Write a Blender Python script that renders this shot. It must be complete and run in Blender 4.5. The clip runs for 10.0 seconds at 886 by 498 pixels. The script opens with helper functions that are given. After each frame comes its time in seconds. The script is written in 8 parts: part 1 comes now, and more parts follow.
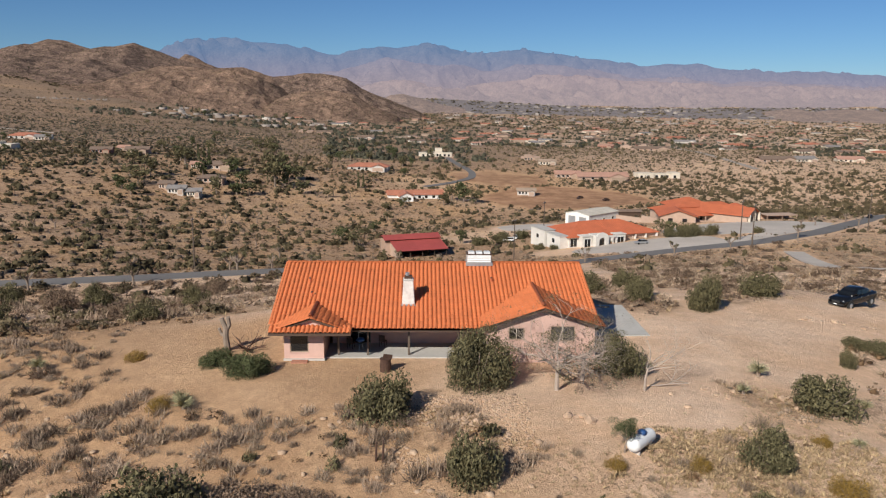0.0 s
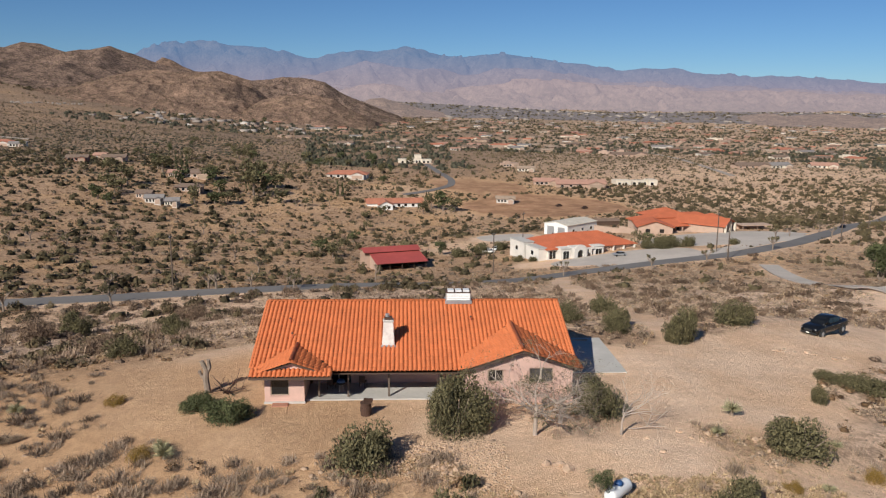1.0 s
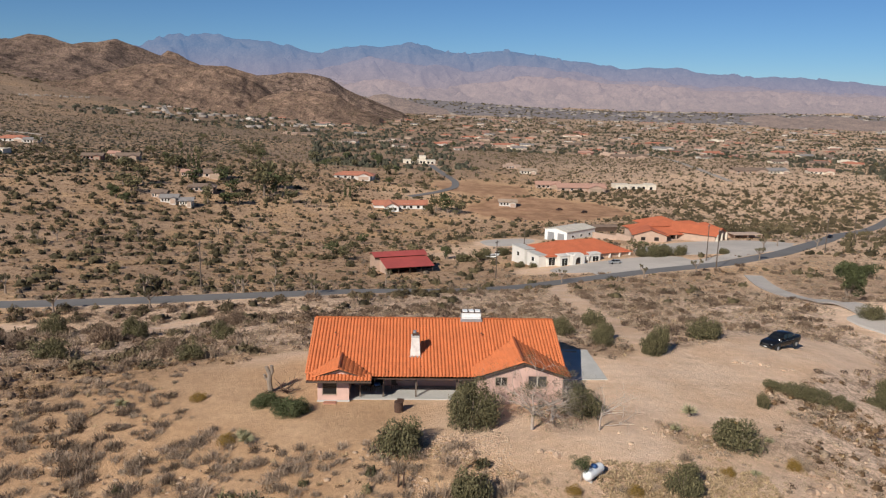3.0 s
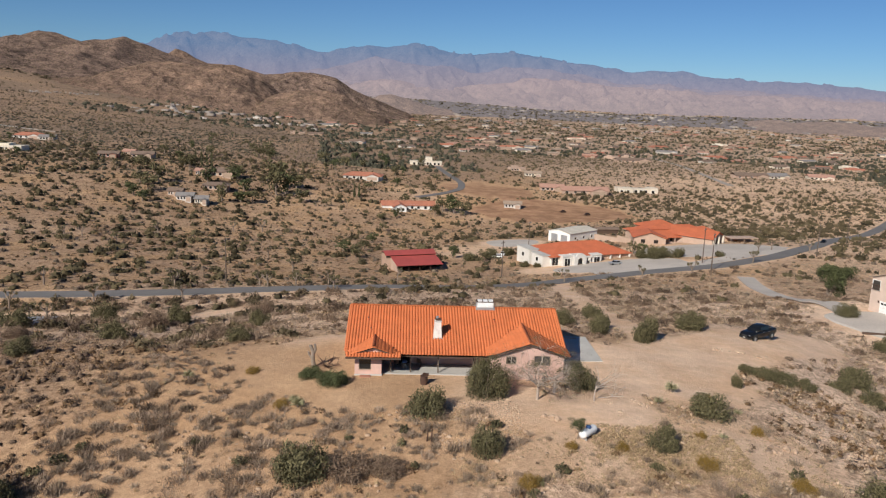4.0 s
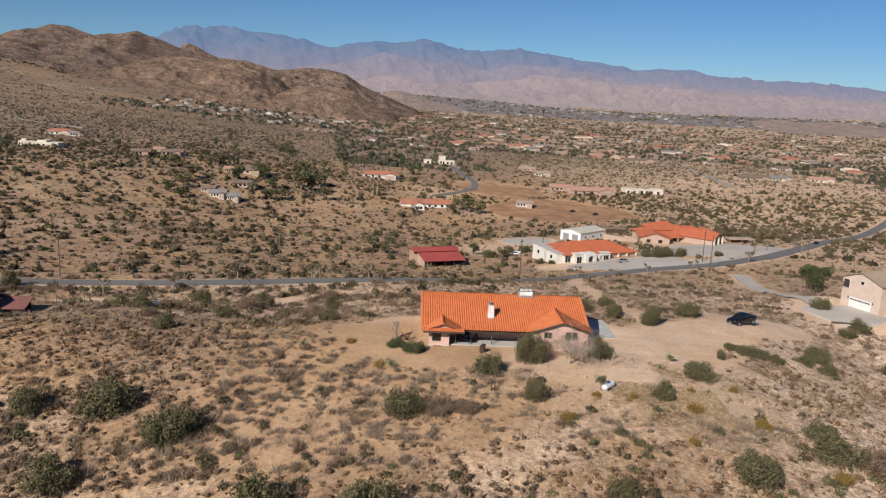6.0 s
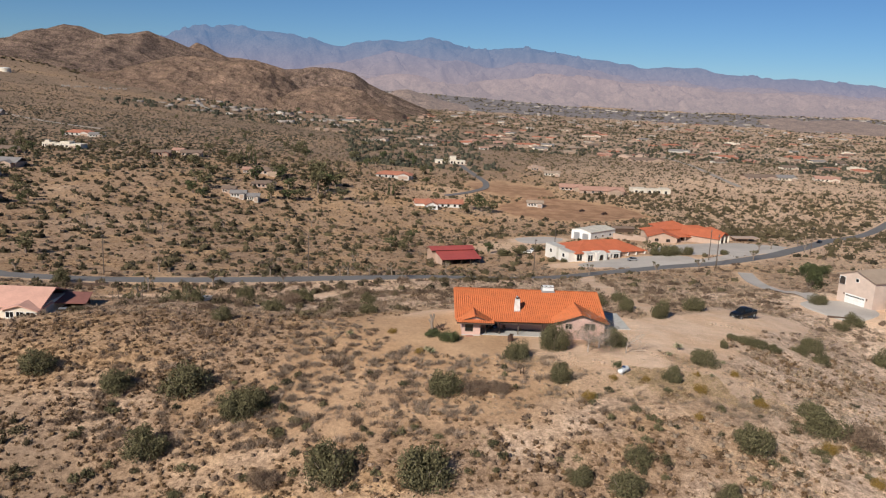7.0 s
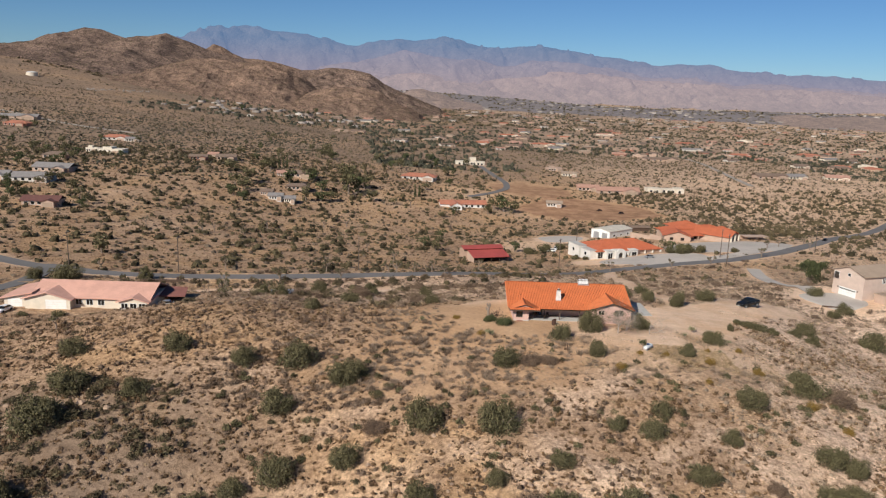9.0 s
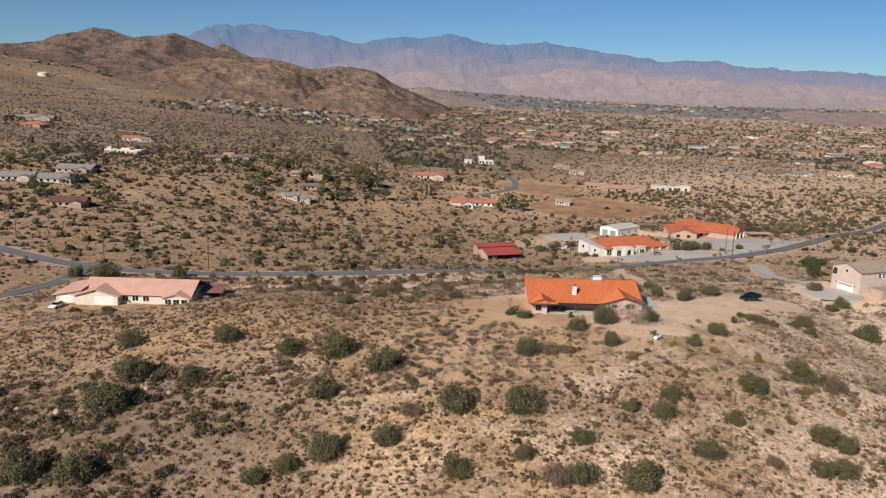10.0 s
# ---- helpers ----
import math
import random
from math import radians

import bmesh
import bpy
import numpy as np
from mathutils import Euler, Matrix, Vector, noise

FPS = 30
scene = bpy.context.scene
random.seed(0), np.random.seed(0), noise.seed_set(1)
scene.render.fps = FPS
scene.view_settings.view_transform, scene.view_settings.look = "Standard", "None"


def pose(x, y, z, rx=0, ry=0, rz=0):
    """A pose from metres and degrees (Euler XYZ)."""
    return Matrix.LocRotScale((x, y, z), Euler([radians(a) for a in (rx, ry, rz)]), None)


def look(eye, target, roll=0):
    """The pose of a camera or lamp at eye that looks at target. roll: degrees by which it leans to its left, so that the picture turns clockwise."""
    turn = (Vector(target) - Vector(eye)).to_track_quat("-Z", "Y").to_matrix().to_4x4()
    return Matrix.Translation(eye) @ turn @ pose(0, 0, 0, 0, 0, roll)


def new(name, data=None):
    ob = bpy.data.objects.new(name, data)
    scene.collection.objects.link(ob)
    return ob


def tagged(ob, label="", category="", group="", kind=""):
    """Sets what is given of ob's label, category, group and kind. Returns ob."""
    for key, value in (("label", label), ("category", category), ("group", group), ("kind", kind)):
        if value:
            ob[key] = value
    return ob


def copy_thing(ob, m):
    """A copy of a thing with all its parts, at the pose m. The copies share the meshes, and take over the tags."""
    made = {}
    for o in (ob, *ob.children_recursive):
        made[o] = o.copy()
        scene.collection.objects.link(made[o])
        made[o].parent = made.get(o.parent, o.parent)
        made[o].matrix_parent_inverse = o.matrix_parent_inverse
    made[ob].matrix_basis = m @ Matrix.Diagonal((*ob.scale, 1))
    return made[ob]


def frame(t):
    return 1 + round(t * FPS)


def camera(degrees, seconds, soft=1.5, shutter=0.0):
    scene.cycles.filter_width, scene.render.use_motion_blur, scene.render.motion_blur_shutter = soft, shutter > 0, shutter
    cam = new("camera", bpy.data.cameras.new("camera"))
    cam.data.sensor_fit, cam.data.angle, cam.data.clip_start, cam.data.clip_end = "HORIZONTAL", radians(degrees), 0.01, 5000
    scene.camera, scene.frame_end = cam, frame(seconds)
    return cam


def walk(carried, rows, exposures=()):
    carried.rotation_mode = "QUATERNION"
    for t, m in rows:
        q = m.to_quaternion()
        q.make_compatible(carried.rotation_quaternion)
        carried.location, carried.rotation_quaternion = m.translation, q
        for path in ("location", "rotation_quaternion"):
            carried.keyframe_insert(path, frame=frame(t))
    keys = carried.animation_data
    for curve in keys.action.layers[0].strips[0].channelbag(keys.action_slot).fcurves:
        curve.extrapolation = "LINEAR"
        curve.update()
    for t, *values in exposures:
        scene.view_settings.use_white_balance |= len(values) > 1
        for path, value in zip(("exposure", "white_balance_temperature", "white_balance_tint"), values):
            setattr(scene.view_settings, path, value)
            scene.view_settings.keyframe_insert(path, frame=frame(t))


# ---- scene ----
cam = camera(58.9, 10.0, soft=1.2)
PATH = [
    (0, (2.143, 0.302, 19.953), (2.198, 2.262, 19.562), 0.5),
    (0.5, (2.098, 0.627, 21.255), (2.142, 2.588, 20.864), 0.4),
    (1, (2.125, 0.29, 23.056), (2.232, 2.25, 22.673), 0.6),
    (1.5, (1.97, -1.55, 24.857), (2.067, 0.41, 24.472), 0.7),
    (2, (1.552, -4.754, 26.499), (1.643, -2.794, 26.114), 1.0),
    (2.5, (0.977, -8.774, 27.706), (1.072, -6.814, 27.319), 1.1),
    (3.8, (-2.6, -23.901, 31.345), (-2.492, -21.945, 30.941), 2.1),
    (4, (-2.932, -26.58, 31.496), (-2.835, -24.621, 31.102), 2.1),
    (4.5, (-4.805, -32.824, 32.764), (-4.71, -30.866, 32.368), 2.4),
    (5, (-6.903, -39.407, 34.187), (-6.811, -37.45, 33.788), 2.6),
    (5.5, (-9.272, -46.097, 35.587), (-9.183, -44.139, 35.186), 2.7),
    (6.8, (-15.352, -63.708, 39.94), (-15.277, -61.752, 39.526), 2.6),
    (7, (-16.349, -66.25, 40.33), (-16.279, -64.294, 39.918), 2.6),
    (7.5, (-18.855, -72.981, 41.767), (-18.792, -71.026, 41.352), 2.6),
    (8, (-21.24, -79.788, 43.329), (-21.185, -77.833, 42.913), 2.5),
    (8.5, (-23.515, -86.616, 44.721), (-23.468, -84.661, 44.305), 2.3),
    (9, (-25.873, -93.491, 46.355), (-25.834, -91.536, 45.936), 2.2),
    (9.5, (-28.142, -100.134, 47.984), (-28.112, -98.179, 47.566), 2.0),
    (10, (-30.311, -106.34, 49.402), (-30.286, -104.386, 48.975), 1.9),
]
walk(cam, [(t, look(eye, target, roll)) for t, eye, target, roll in PATH])

# ---------------------------------------------------------------- light
SUN_ELEV, SUN_FROM = 33.0, (-0.575, -0.818)
world = bpy.data.worlds.new("desert_sky")
scene.world = world
world.use_nodes = True
wn, wl = world.node_tree.nodes, world.node_tree.links
sky = wn.new("ShaderNodeTexSky")
sky.sky_type = "NISHITA"
sky.sun_disc = False
sky.sun_elevation = radians(SUN_ELEV)
sky.sun_rotation = math.atan2(SUN_FROM[0], SUN_FROM[1])
sky.altitude = 2600.0
sky.air_density, sky.dust_density, sky.ozone_density = 1.0, 0.0, 6.0
wn["Background"].inputs["Strength"].default_value = 0.057
tint = wn.new("ShaderNodeMix")
tint.data_type, tint.blend_type = "RGBA", "MULTIPLY"
tint.inputs[0].default_value = 1.0
tint.inputs[7].default_value = (0.79, 0.975, 1.11, 1)
wl.new(sky.outputs[0], tint.inputs[6])
wl.new(tint.outputs[2], wn["Background"].inputs["Color"])
sun_data = bpy.data.lights.new("sun", "SUN")
sun_data.energy, sun_data.angle, sun_data.color = 5.0, radians(0.55), (1.0, 0.94, 0.84)
sun_lamp = new("sun", sun_data)
_h = math.cos(radians(SUN_ELEV))
sun_lamp.matrix_world = look((SUN_FROM[0] * 300 * _h, SUN_FROM[1] * 300 * _h, 300 * math.sin(radians(SUN_ELEV))), (0, 0, 0))
scene.view_settings.exposure = 0.12

# ---------------------------------------------------------------- materials


def node_mat(name):
    m = bpy.data.materials.new(name)
    m.use_nodes = True
    return m, m.node_tree.nodes, m.node_tree.links, m.node_tree.nodes["Principled BSDF"]


def ramp(n, l, source, stops):
    r = n.new("ShaderNodeValToRGB")
    els = r.color_ramp.elements
    while len(els) < len(stops):
        els.new(0.5)
    for e, (p, c) in zip(els, stops):
        e.position, e.color = p, (*c, 1)
    l.new(source, r.inputs[0])
    return r.outputs[0]


def noise_tex(n, l, scale, detail=4.0, rough=0.6, coords="Object"):
    t = n.new("ShaderNodeTexNoise")
    t.inputs["Scale"].default_value, t.inputs["Detail"].default_value, t.inputs["Roughness"].default_value = scale, detail, rough
    c = n.new("ShaderNodeTexCoord")
    l.new(c.outputs[coords], t.inputs["Vector"])
    return t.outputs["Fac"]


def mixed(n, l, a, b, fac, mode="MIX"):
    x = n.new("ShaderNodeMix")
    x.data_type, x.blend_type = "RGBA", mode
    for sock, v in ((x.inputs[0], fac), (x.inputs[6], a), (x.inputs[7], b)):
        if hasattr(v, "links"):
            l.new(v, sock)
        elif isinstance(v, tuple):
            sock.default_value = (*v, 1)
        else:
            sock.default_value = v
    return x.outputs[2]


def ring(x0, x1, z0, z1, t, y0, y1, open_foot=False):
    """A rectangular frame in one piece, round an opening in a wall along x; without its lower bar for a door."""
    b = Build()
    if open_foot:
        o = [(x0 - t, z0), (x0 - t, z1 + t), (x1 + t, z1 + t), (x1 + t, z0), (x1, z0), (x1, z1), (x0, z1), (x0, z0)]
        return b.prism(o, y0, y1)
    rect = [(x0 - t, z0 - t), (x1 + t, z0 - t), (x1 + t, z1 + t), (x0 - t, z1 + t), (x0, z0), (x1, z0), (x1, z1), (x0, z1)]
    b.v = [(x, y, z) for y in (y0, y1) for x, z in rect]
    for i in range(4):
        j = (i + 1) % 4
        b.f += [(i, j, j + 4, i + 4), (i + 8, i + 12, j + 12, j + 8), (i, i + 8, j + 8, j), (i + 4, j + 4, j + 12, i + 12)]
    return b


def bump(n, l, bsdf, height, strength, dist):
    b = n.new("ShaderNodeBump")
    b.inputs["Strength"].default_value, b.inputs["Distance"].default_value = strength, dist
    l.new(height, b.inputs["Height"])
    l.new(b.outputs[0], bsdf.inputs["Normal"])


def surface(name, colour, rough=0.8, spread=0.25, grain=6.0, stains=0.5, relief=0.2, metal=0.0, per_object=0.0):
    """A worn surface: two scales of tonal variation and a fine relief."""
    m, n, l, b = node_mat(name)
    dark = tuple(c * (1 - spread) for c in colour)
    light = tuple(min(1, c * (1 + spread * 0.7)) for c in colour)
    fine, wide = noise_tex(n, l, grain, 5), noise_tex(n, l, stains, 3)
    col = ramp(n, l, fine, [(0.3, dark), (0.7, light)])
    col = mixed(n, l, col, ramp(n, l, wide, [(0.35, tuple(c * 0.72 for c in colour)), (0.65, light)]), 0.4)
    if per_object:
        o = n.new("ShaderNodeObjectInfo")
        v = ramp(n, l, o.outputs["Random"], [(0.0, (1 - per_object,) * 3), (1.0, (1 + per_object,) * 3)])
        col = mixed(n, l, col, v, 1.0, "MULTIPLY")
    l.new(col, b.inputs["Base Color"])
    b.inputs["Roughness"].default_value, b.inputs["Metallic"].default_value = rough, metal
    if relief:
        bump(n, l, b, fine, relief, 0.03)
    return m


def leafy(name, dark, light, rough=0.75):
    """Foliage: each plant has its own tone from its colour layer, each leaf a little more."""
    m, n, l, b = node_mat(name)
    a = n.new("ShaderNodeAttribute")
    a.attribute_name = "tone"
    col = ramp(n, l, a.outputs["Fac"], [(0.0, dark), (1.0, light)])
    col = mixed(n, l, col, ramp(n, l, noise_tex(n, l, 9.0, 2), [(0.3, (0.6, 0.6, 0.6)), (0.7, (1.25, 1.25, 1.25))]), 0.7, "MULTIPLY")
    l.new(col, b.inputs["Base Color"])
    b.inputs["Roughness"].default_value = rough
    b.inputs["Specular IOR Level"].default_value = 0.2
    return m


def ground_material():
    m, n, l, b = node_mat("desert_soil")
    a = n.new("ShaderNodeAttribute")
    a.attribute_name = "cover"
    s = n.new("ShaderNodeSeparateColor")
    l.new(a.outputs["Color"], s.inputs[0])
    big, mid, fine, grit = noise_tex(n, l, 0.02, 6, 0.65), noise_tex(n, l, 0.16, 6, 0.7), noise_tex(n, l, 1.4, 6, 0.75), noise_tex(n, l, 7.0, 4, 0.8)
    soil = ramp(n, l, mid, [(0.3, (0.28, 0.190, 0.132)), (0.5, (0.435, 0.305, 0.216)), (0.72, (0.56, 0.408, 0.294))])
    grass = ramp(n, l, fine, [(0.36, (0.195, 0.132, 0.087)), (0.5, (0.405, 0.282, 0.194)), (0.62, (0.565, 0.41, 0.287))])
    soil = mixed(n, l, soil, grass, 0.55)
    straw = ramp(n, l, noise_tex(n, l, 0.035, 5, 0.7), [(0.47, (1.0, 1.0, 1.0)), (0.6, (1.12, 1.08, 0.96))])
    soil = mixed(n, l, soil, straw, 1.0, "MULTIPLY")
    stony = ramp(n, l, fine, [(0.38, (0.46, 0.35, 0.28)), (0.5, (0.72, 0.552, 0.44)), (0.62, (0.82, 0.665, 0.55))])
    soil = mixed(n, l, soil, stony, s.outputs[1])
    soil = mixed(n, l, soil, ramp(n, l, big, [(0.35, (0.78, 0.74, 0.72)), (0.65, (1.12, 1.08, 1.04))]), 0.8, "MULTIPLY")
    litter = ramp(n, l, grit, [(0.36, (0.45, 0.42, 0.4)), (0.46, (1.0, 1.0, 1.0)), (0.7, (1.25, 1.22, 1.2))])
    soil = mixed(n, l, soil, litter, 0.8, "MULTIPLY")
    patchy = ramp(n, l, noise_tex(n, l, 0.4, 5, 0.8), [(0.38, (0.68, 0.64, 0.6)), (0.5, (1.15, 1.13, 1.07))])
    soil = mixed(n, l, soil, patchy, 0.75, "MULTIPLY")
    speckle = ramp(n, l, noise_tex(n, l, 1.3, 4, 0.75), [(0.42, (0.56, 0.52, 0.47)), (0.51, (1.12, 1.11, 1.07))])
    soil = mixed(n, l, soil, speckle, 0.6, "MULTIPLY")
    bare = ramp(n, l, mid, [(0.3, (0.68, 0.482, 0.338)), (0.7, (0.81, 0.60, 0.442))])
    bare = mixed(n, l, bare, ramp(n, l, fine, [(0.35, (0.86, 0.84, 0.82)), (0.65, (1.06, 1.06, 1.06))]), 0.8, "MULTIPLY")
    bare = mixed(n, l, bare, ramp(n, l, noise_tex(n, l, 0.11, 5, 0.6), [(0.4, (0.97, 0.90, 0.82)), (0.58, (1.03, 1.03, 1.03))]), 0.85, "MULTIPLY")
    ruts = n.new("ShaderNodeTexNoise")
    ruts.inputs["Scale"].default_value, ruts.inputs["Detail"].default_value = 1.0, 5.0
    turn, where = n.new("ShaderNodeMapping"), n.new("ShaderNodeTexCoord")
    turn.inputs["Rotation"].default_value, turn.inputs["Scale"].default_value = (0, 0, radians(-42)), (0.22, 0.8, 1)
    l.new(where.outputs["Object"], turn.inputs["Vector"])
    l.new(turn.outputs[0], ruts.inputs["Vector"])
    bare = mixed(n, l, bare, ramp(n, l, ruts.outputs["Fac"], [(0.36, (0.88, 0.85, 0.83)), (0.62, (1.08, 1.08, 1.07))]), 0.5, "MULTIPLY")
    bare = mixed(n, l, bare, litter, 0.3, "MULTIPLY")
    col = mixed(n, l, soil, bare, s.outputs[0])
    warm = ramp(n, l, mid, [(0.3, (0.49, 0.302, 0.172)), (0.7, (0.61, 0.395, 0.237))])
    warm = mixed(n, l, warm, ramp(n, l, fine, [(0.35, (0.8, 0.78, 0.76)), (0.65, (1.08, 1.08, 1.06))]), 0.9, "MULTIPLY")
    warm = mixed(n, l, warm, litter, 0.4, "MULTIPLY")
    col = mixed(n, l, col, warm, ramp(n, l, s.outputs[2], [(0.0, (0, 0, 0)), (0.7, (1, 1, 1))]))
    red = ramp(n, l, mid, [(0.3, (0.30, 0.168, 0.10)), (0.7, (0.44, 0.262, 0.16))])
    red = mixed(n, l, red, ramp(n, l, noise_tex(n, l, 0.09, 5, 0.6), [(0.42, (0.78, 0.76, 0.74)), (0.58, (1.12, 1.12, 1.1))]), 0.9, "MULTIPLY")
    col = mixed(n, l, col, red, ramp(n, l, s.outputs[2], [(0.72, (0, 0, 0)), (0.92, (1, 1, 1))]))
    low = ramp(n, l, noise_tex(n, l, 0.3, 5, 0.75), [(0.38, (0.125, 0.090, 0.066)), (0.6, (0.31, 0.222, 0.156))])
    f = n.new("ShaderNodeMath")
    f.operation = "MULTIPLY"
    f.inputs[1].default_value = 0.9
    l.new(a.outputs["Alpha"], f.inputs[0])
    col = mixed(n, l, col, low, f.outputs[0])
    l.new(col, b.inputs["Base Color"])
    b.inputs["Roughness"].default_value = 0.95
    b.inputs["Specular IOR Level"].default_value = 0.1
    h = n.new("ShaderNodeMath")
    h.operation = "ADD"
    l.new(fine, h.inputs[0])
    l.new(grit, h.inputs[1])
    bump(n, l, b, h.outputs[0], 0.6, 0.26)
    return m


def hill_material(name, low, high, scale, rock=0.45):
    """Bare rocky slopes, with gullies darker than the spurs."""
    m, n, l, b = node_mat(name)
    wide, fine, spots = noise_tex(n, l, scale, 8, 0.7), noise_tex(n, l, scale * 5, 6, 0.8), noise_tex(n, l, scale * 22, 4, 0.8)
    col = ramp(n, l, wide, [(0.32, low), (0.68, high)])
    col = mixed(n, l, col, ramp(n, l, fine, [(0.42, (0.5, 0.5, 0.52)), (0.56, (1.2, 1.16, 1.12))]), rock, "MULTIPLY")
    col = mixed(n, l, col, ramp(n, l, spots, [(0.44, (0.28, 0.28, 0.27)), (0.53, (1.2, 1.18, 1.16))]), rock, "MULTIPLY")
    l.new(col, b.inputs["Base Color"])
    b.inputs["Roughness"].default_value = 1.0
    b.inputs["Specular IOR Level"].default_value = 0.0
    bump(n, l, b, fine, 0.8, 4.0)
    return m


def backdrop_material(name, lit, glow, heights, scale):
    """Very distant ridges: rock with the haze of kilometres of bright air painted in as emission, thinner towards the
    top. glow: that painted haze at the two heights.
    """
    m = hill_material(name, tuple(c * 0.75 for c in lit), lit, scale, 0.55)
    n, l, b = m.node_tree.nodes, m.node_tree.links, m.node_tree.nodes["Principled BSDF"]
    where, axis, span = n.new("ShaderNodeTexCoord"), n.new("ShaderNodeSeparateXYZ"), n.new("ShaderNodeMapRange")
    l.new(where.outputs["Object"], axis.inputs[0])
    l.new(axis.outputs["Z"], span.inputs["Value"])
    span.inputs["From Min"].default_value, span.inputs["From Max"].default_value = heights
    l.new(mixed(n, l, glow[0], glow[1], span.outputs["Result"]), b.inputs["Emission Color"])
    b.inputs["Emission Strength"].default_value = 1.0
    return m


def glass_material():
    m, n, l, b = node_mat("window_glass")
    b.inputs["Base Color"].default_value = (0.012, 0.014, 0.016, 1)
    b.inputs["Roughness"].default_value = 0.06
    b.inputs["Specular IOR Level"].default_value = 0.6
    return m


SOIL = ground_material()
ASPHALT = surface("grey_asphalt", (0.16, 0.149, 0.142), 0.9, 0.18, 1.5, 0.08, 0.1)
CONCRETE = surface("pale_concrete", (0.48, 0.46, 0.43), 0.85, 0.1, 4.0, 0.4, 0.08)
GRAVEL = surface("grey_gravel", (0.475, 0.42, 0.37), 0.95, 0.2, 3.0, 0.1, 0.3)
DUSTY_ROAD = surface("dusty_old_asphalt", (0.34, 0.295, 0.255), 0.95, 0.2, 1.0, 0.1, 0.1)
TERRACOTTA = surface("orange_clay_tile", (0.535, 0.146, 0.047), 0.75, 0.2, 8.0, 0.7, 0.15, per_object=0.12)
TERRACOTTA_FAR = surface("weathered_clay_tile", (0.50, 0.135, 0.06), 0.8, 0.2, 2.0, 0.3, 0.15)
PINK_TILE = surface("pale_pink_tile", (0.66, 0.37, 0.285), 0.8, 0.12, 3.0, 0.3, 0.1)
BROWN_SHINGLE = surface("brown_shingle", (0.20, 0.14, 0.105), 0.9, 0.2, 3.0, 0.4, 0.2)
TAN_SHINGLE = surface("tan_shingle", (0.36, 0.27, 0.20), 0.9, 0.15, 3.0, 0.4, 0.2)
RED_METAL = surface("faded_red_metal", (0.37, 0.075, 0.065), 0.55, 0.15, 1.0, 0.2, 0.05)
PINK_STUCCO = surface("pink_stucco", (0.62, 0.41, 0.345), 0.92, 0.06, 14.0, 0.8, 0.12)
CREAM_STUCCO = surface("cream_stucco", (0.68, 0.60, 0.49), 0.92, 0.06, 12.0, 0.6, 0.1)
TAN_STUCCO = surface("tan_stucco", (0.46, 0.33, 0.255), 0.92, 0.08, 12.0, 0.6, 0.1)
WHITE_PAINT = surface("white_paint", (0.78, 0.77, 0.74), 0.7, 0.05, 6.0, 0.6, 0.05)
VILLA_STUCCO = surface("weathered_white_stucco", (0.66, 0.625, 0.575), 0.92, 0.12, 3.0, 0.3, 0.1)
WHITE_METAL = surface("white_enamel", (0.80, 0.80, 0.79), 0.35, 0.04, 3.0, 1.0, 0.02)
GREY_METAL = surface("galvanised_metal", (0.45, 0.46, 0.47), 0.45, 0.12, 6.0, 1.0, 0.05, metal=0.6)
DARK_WOOD = surface("dark_brown_timber", (0.09, 0.055, 0.038), 0.8, 0.3, 9.0, 1.0, 0.2)
POLE_WOOD = surface("weathered_pole_wood", (0.115, 0.085, 0.065), 0.9, 0.3, 5.0, 0.6, 0.2)
BARK = surface("grey_bark", (0.26, 0.20, 0.155), 0.95, 0.3, 9.0, 1.2, 0.4)
DEAD_WOOD = surface("bleached_dead_wood", (0.38, 0.31, 0.26), 0.95, 0.25, 9.0, 1.2, 0.3)
RUST = surface("rusty_steel", (0.075, 0.038, 0.025), 0.85, 0.4, 7.0, 1.2, 0.2)
GLASS = glass_material()
# Near-black colour for unlit rooms, bays and recesses, and for the dark roof panels.
SHADE_PANEL = surface("dark_interior", (0.04, 0.035, 0.03), 0.9, 0.2, 3.0, 1.0, 0.0)
BLACK_PAINT = surface("black_car_paint", (0.008, 0.009, 0.011), 0.16, 0.1, 2.0, 0.5, 0.0)
RUBBER = surface("black_rubber", (0.02, 0.02, 0.02), 0.85, 0.2, 12.0, 2.0, 0.1)
BLUE_PLASTIC = surface("blue_plastic", (0.03, 0.09, 0.24), 0.45, 0.1, 3.0, 1.0, 0.02)
ROCK = surface("tan_granite", (0.43, 0.30, 0.21), 0.95, 0.3, 3.0, 0.8, 0.5, per_object=0.2)
SILVER_PAINT = surface("silver_car_paint", (0.42, 0.44, 0.46), 0.3, 0.05, 3.0, 1.0, 0.0, metal=0.5)
HILL = hill_material("brown_hill_rock", (0.175, 0.128, 0.106), (0.285, 0.202, 0.160), 0.012, 0.75)
LEAF_OLIVE = leafy("olive_leaves", (0.026, 0.024, 0.012), (0.20, 0.174, 0.088))
LEAF_GREEN = leafy("green_leaves", (0.033, 0.039, 0.018), (0.125, 0.135, 0.058))
LEAF_GREY = leafy("grey_sage_leaves", (0.075, 0.050, 0.034), (0.28, 0.192, 0.133))
LEAF_BROWN = leafy("brown_dry_brush", (0.052, 0.031, 0.017), (0.27, 0.165, 0.088))
LEAF_STRAW = leafy("straw_and_dry_stems", (0.24, 0.165, 0.095), (0.60, 0.44, 0.26))
LEAF_YELLOW = leafy("yellow_brush", (0.115, 0.074, 0.021), (0.36, 0.222, 0.055))
LEAF_PALE = leafy("pale_dry_brush", (0.16, 0.116, 0.082), (0.48, 0.36, 0.255))
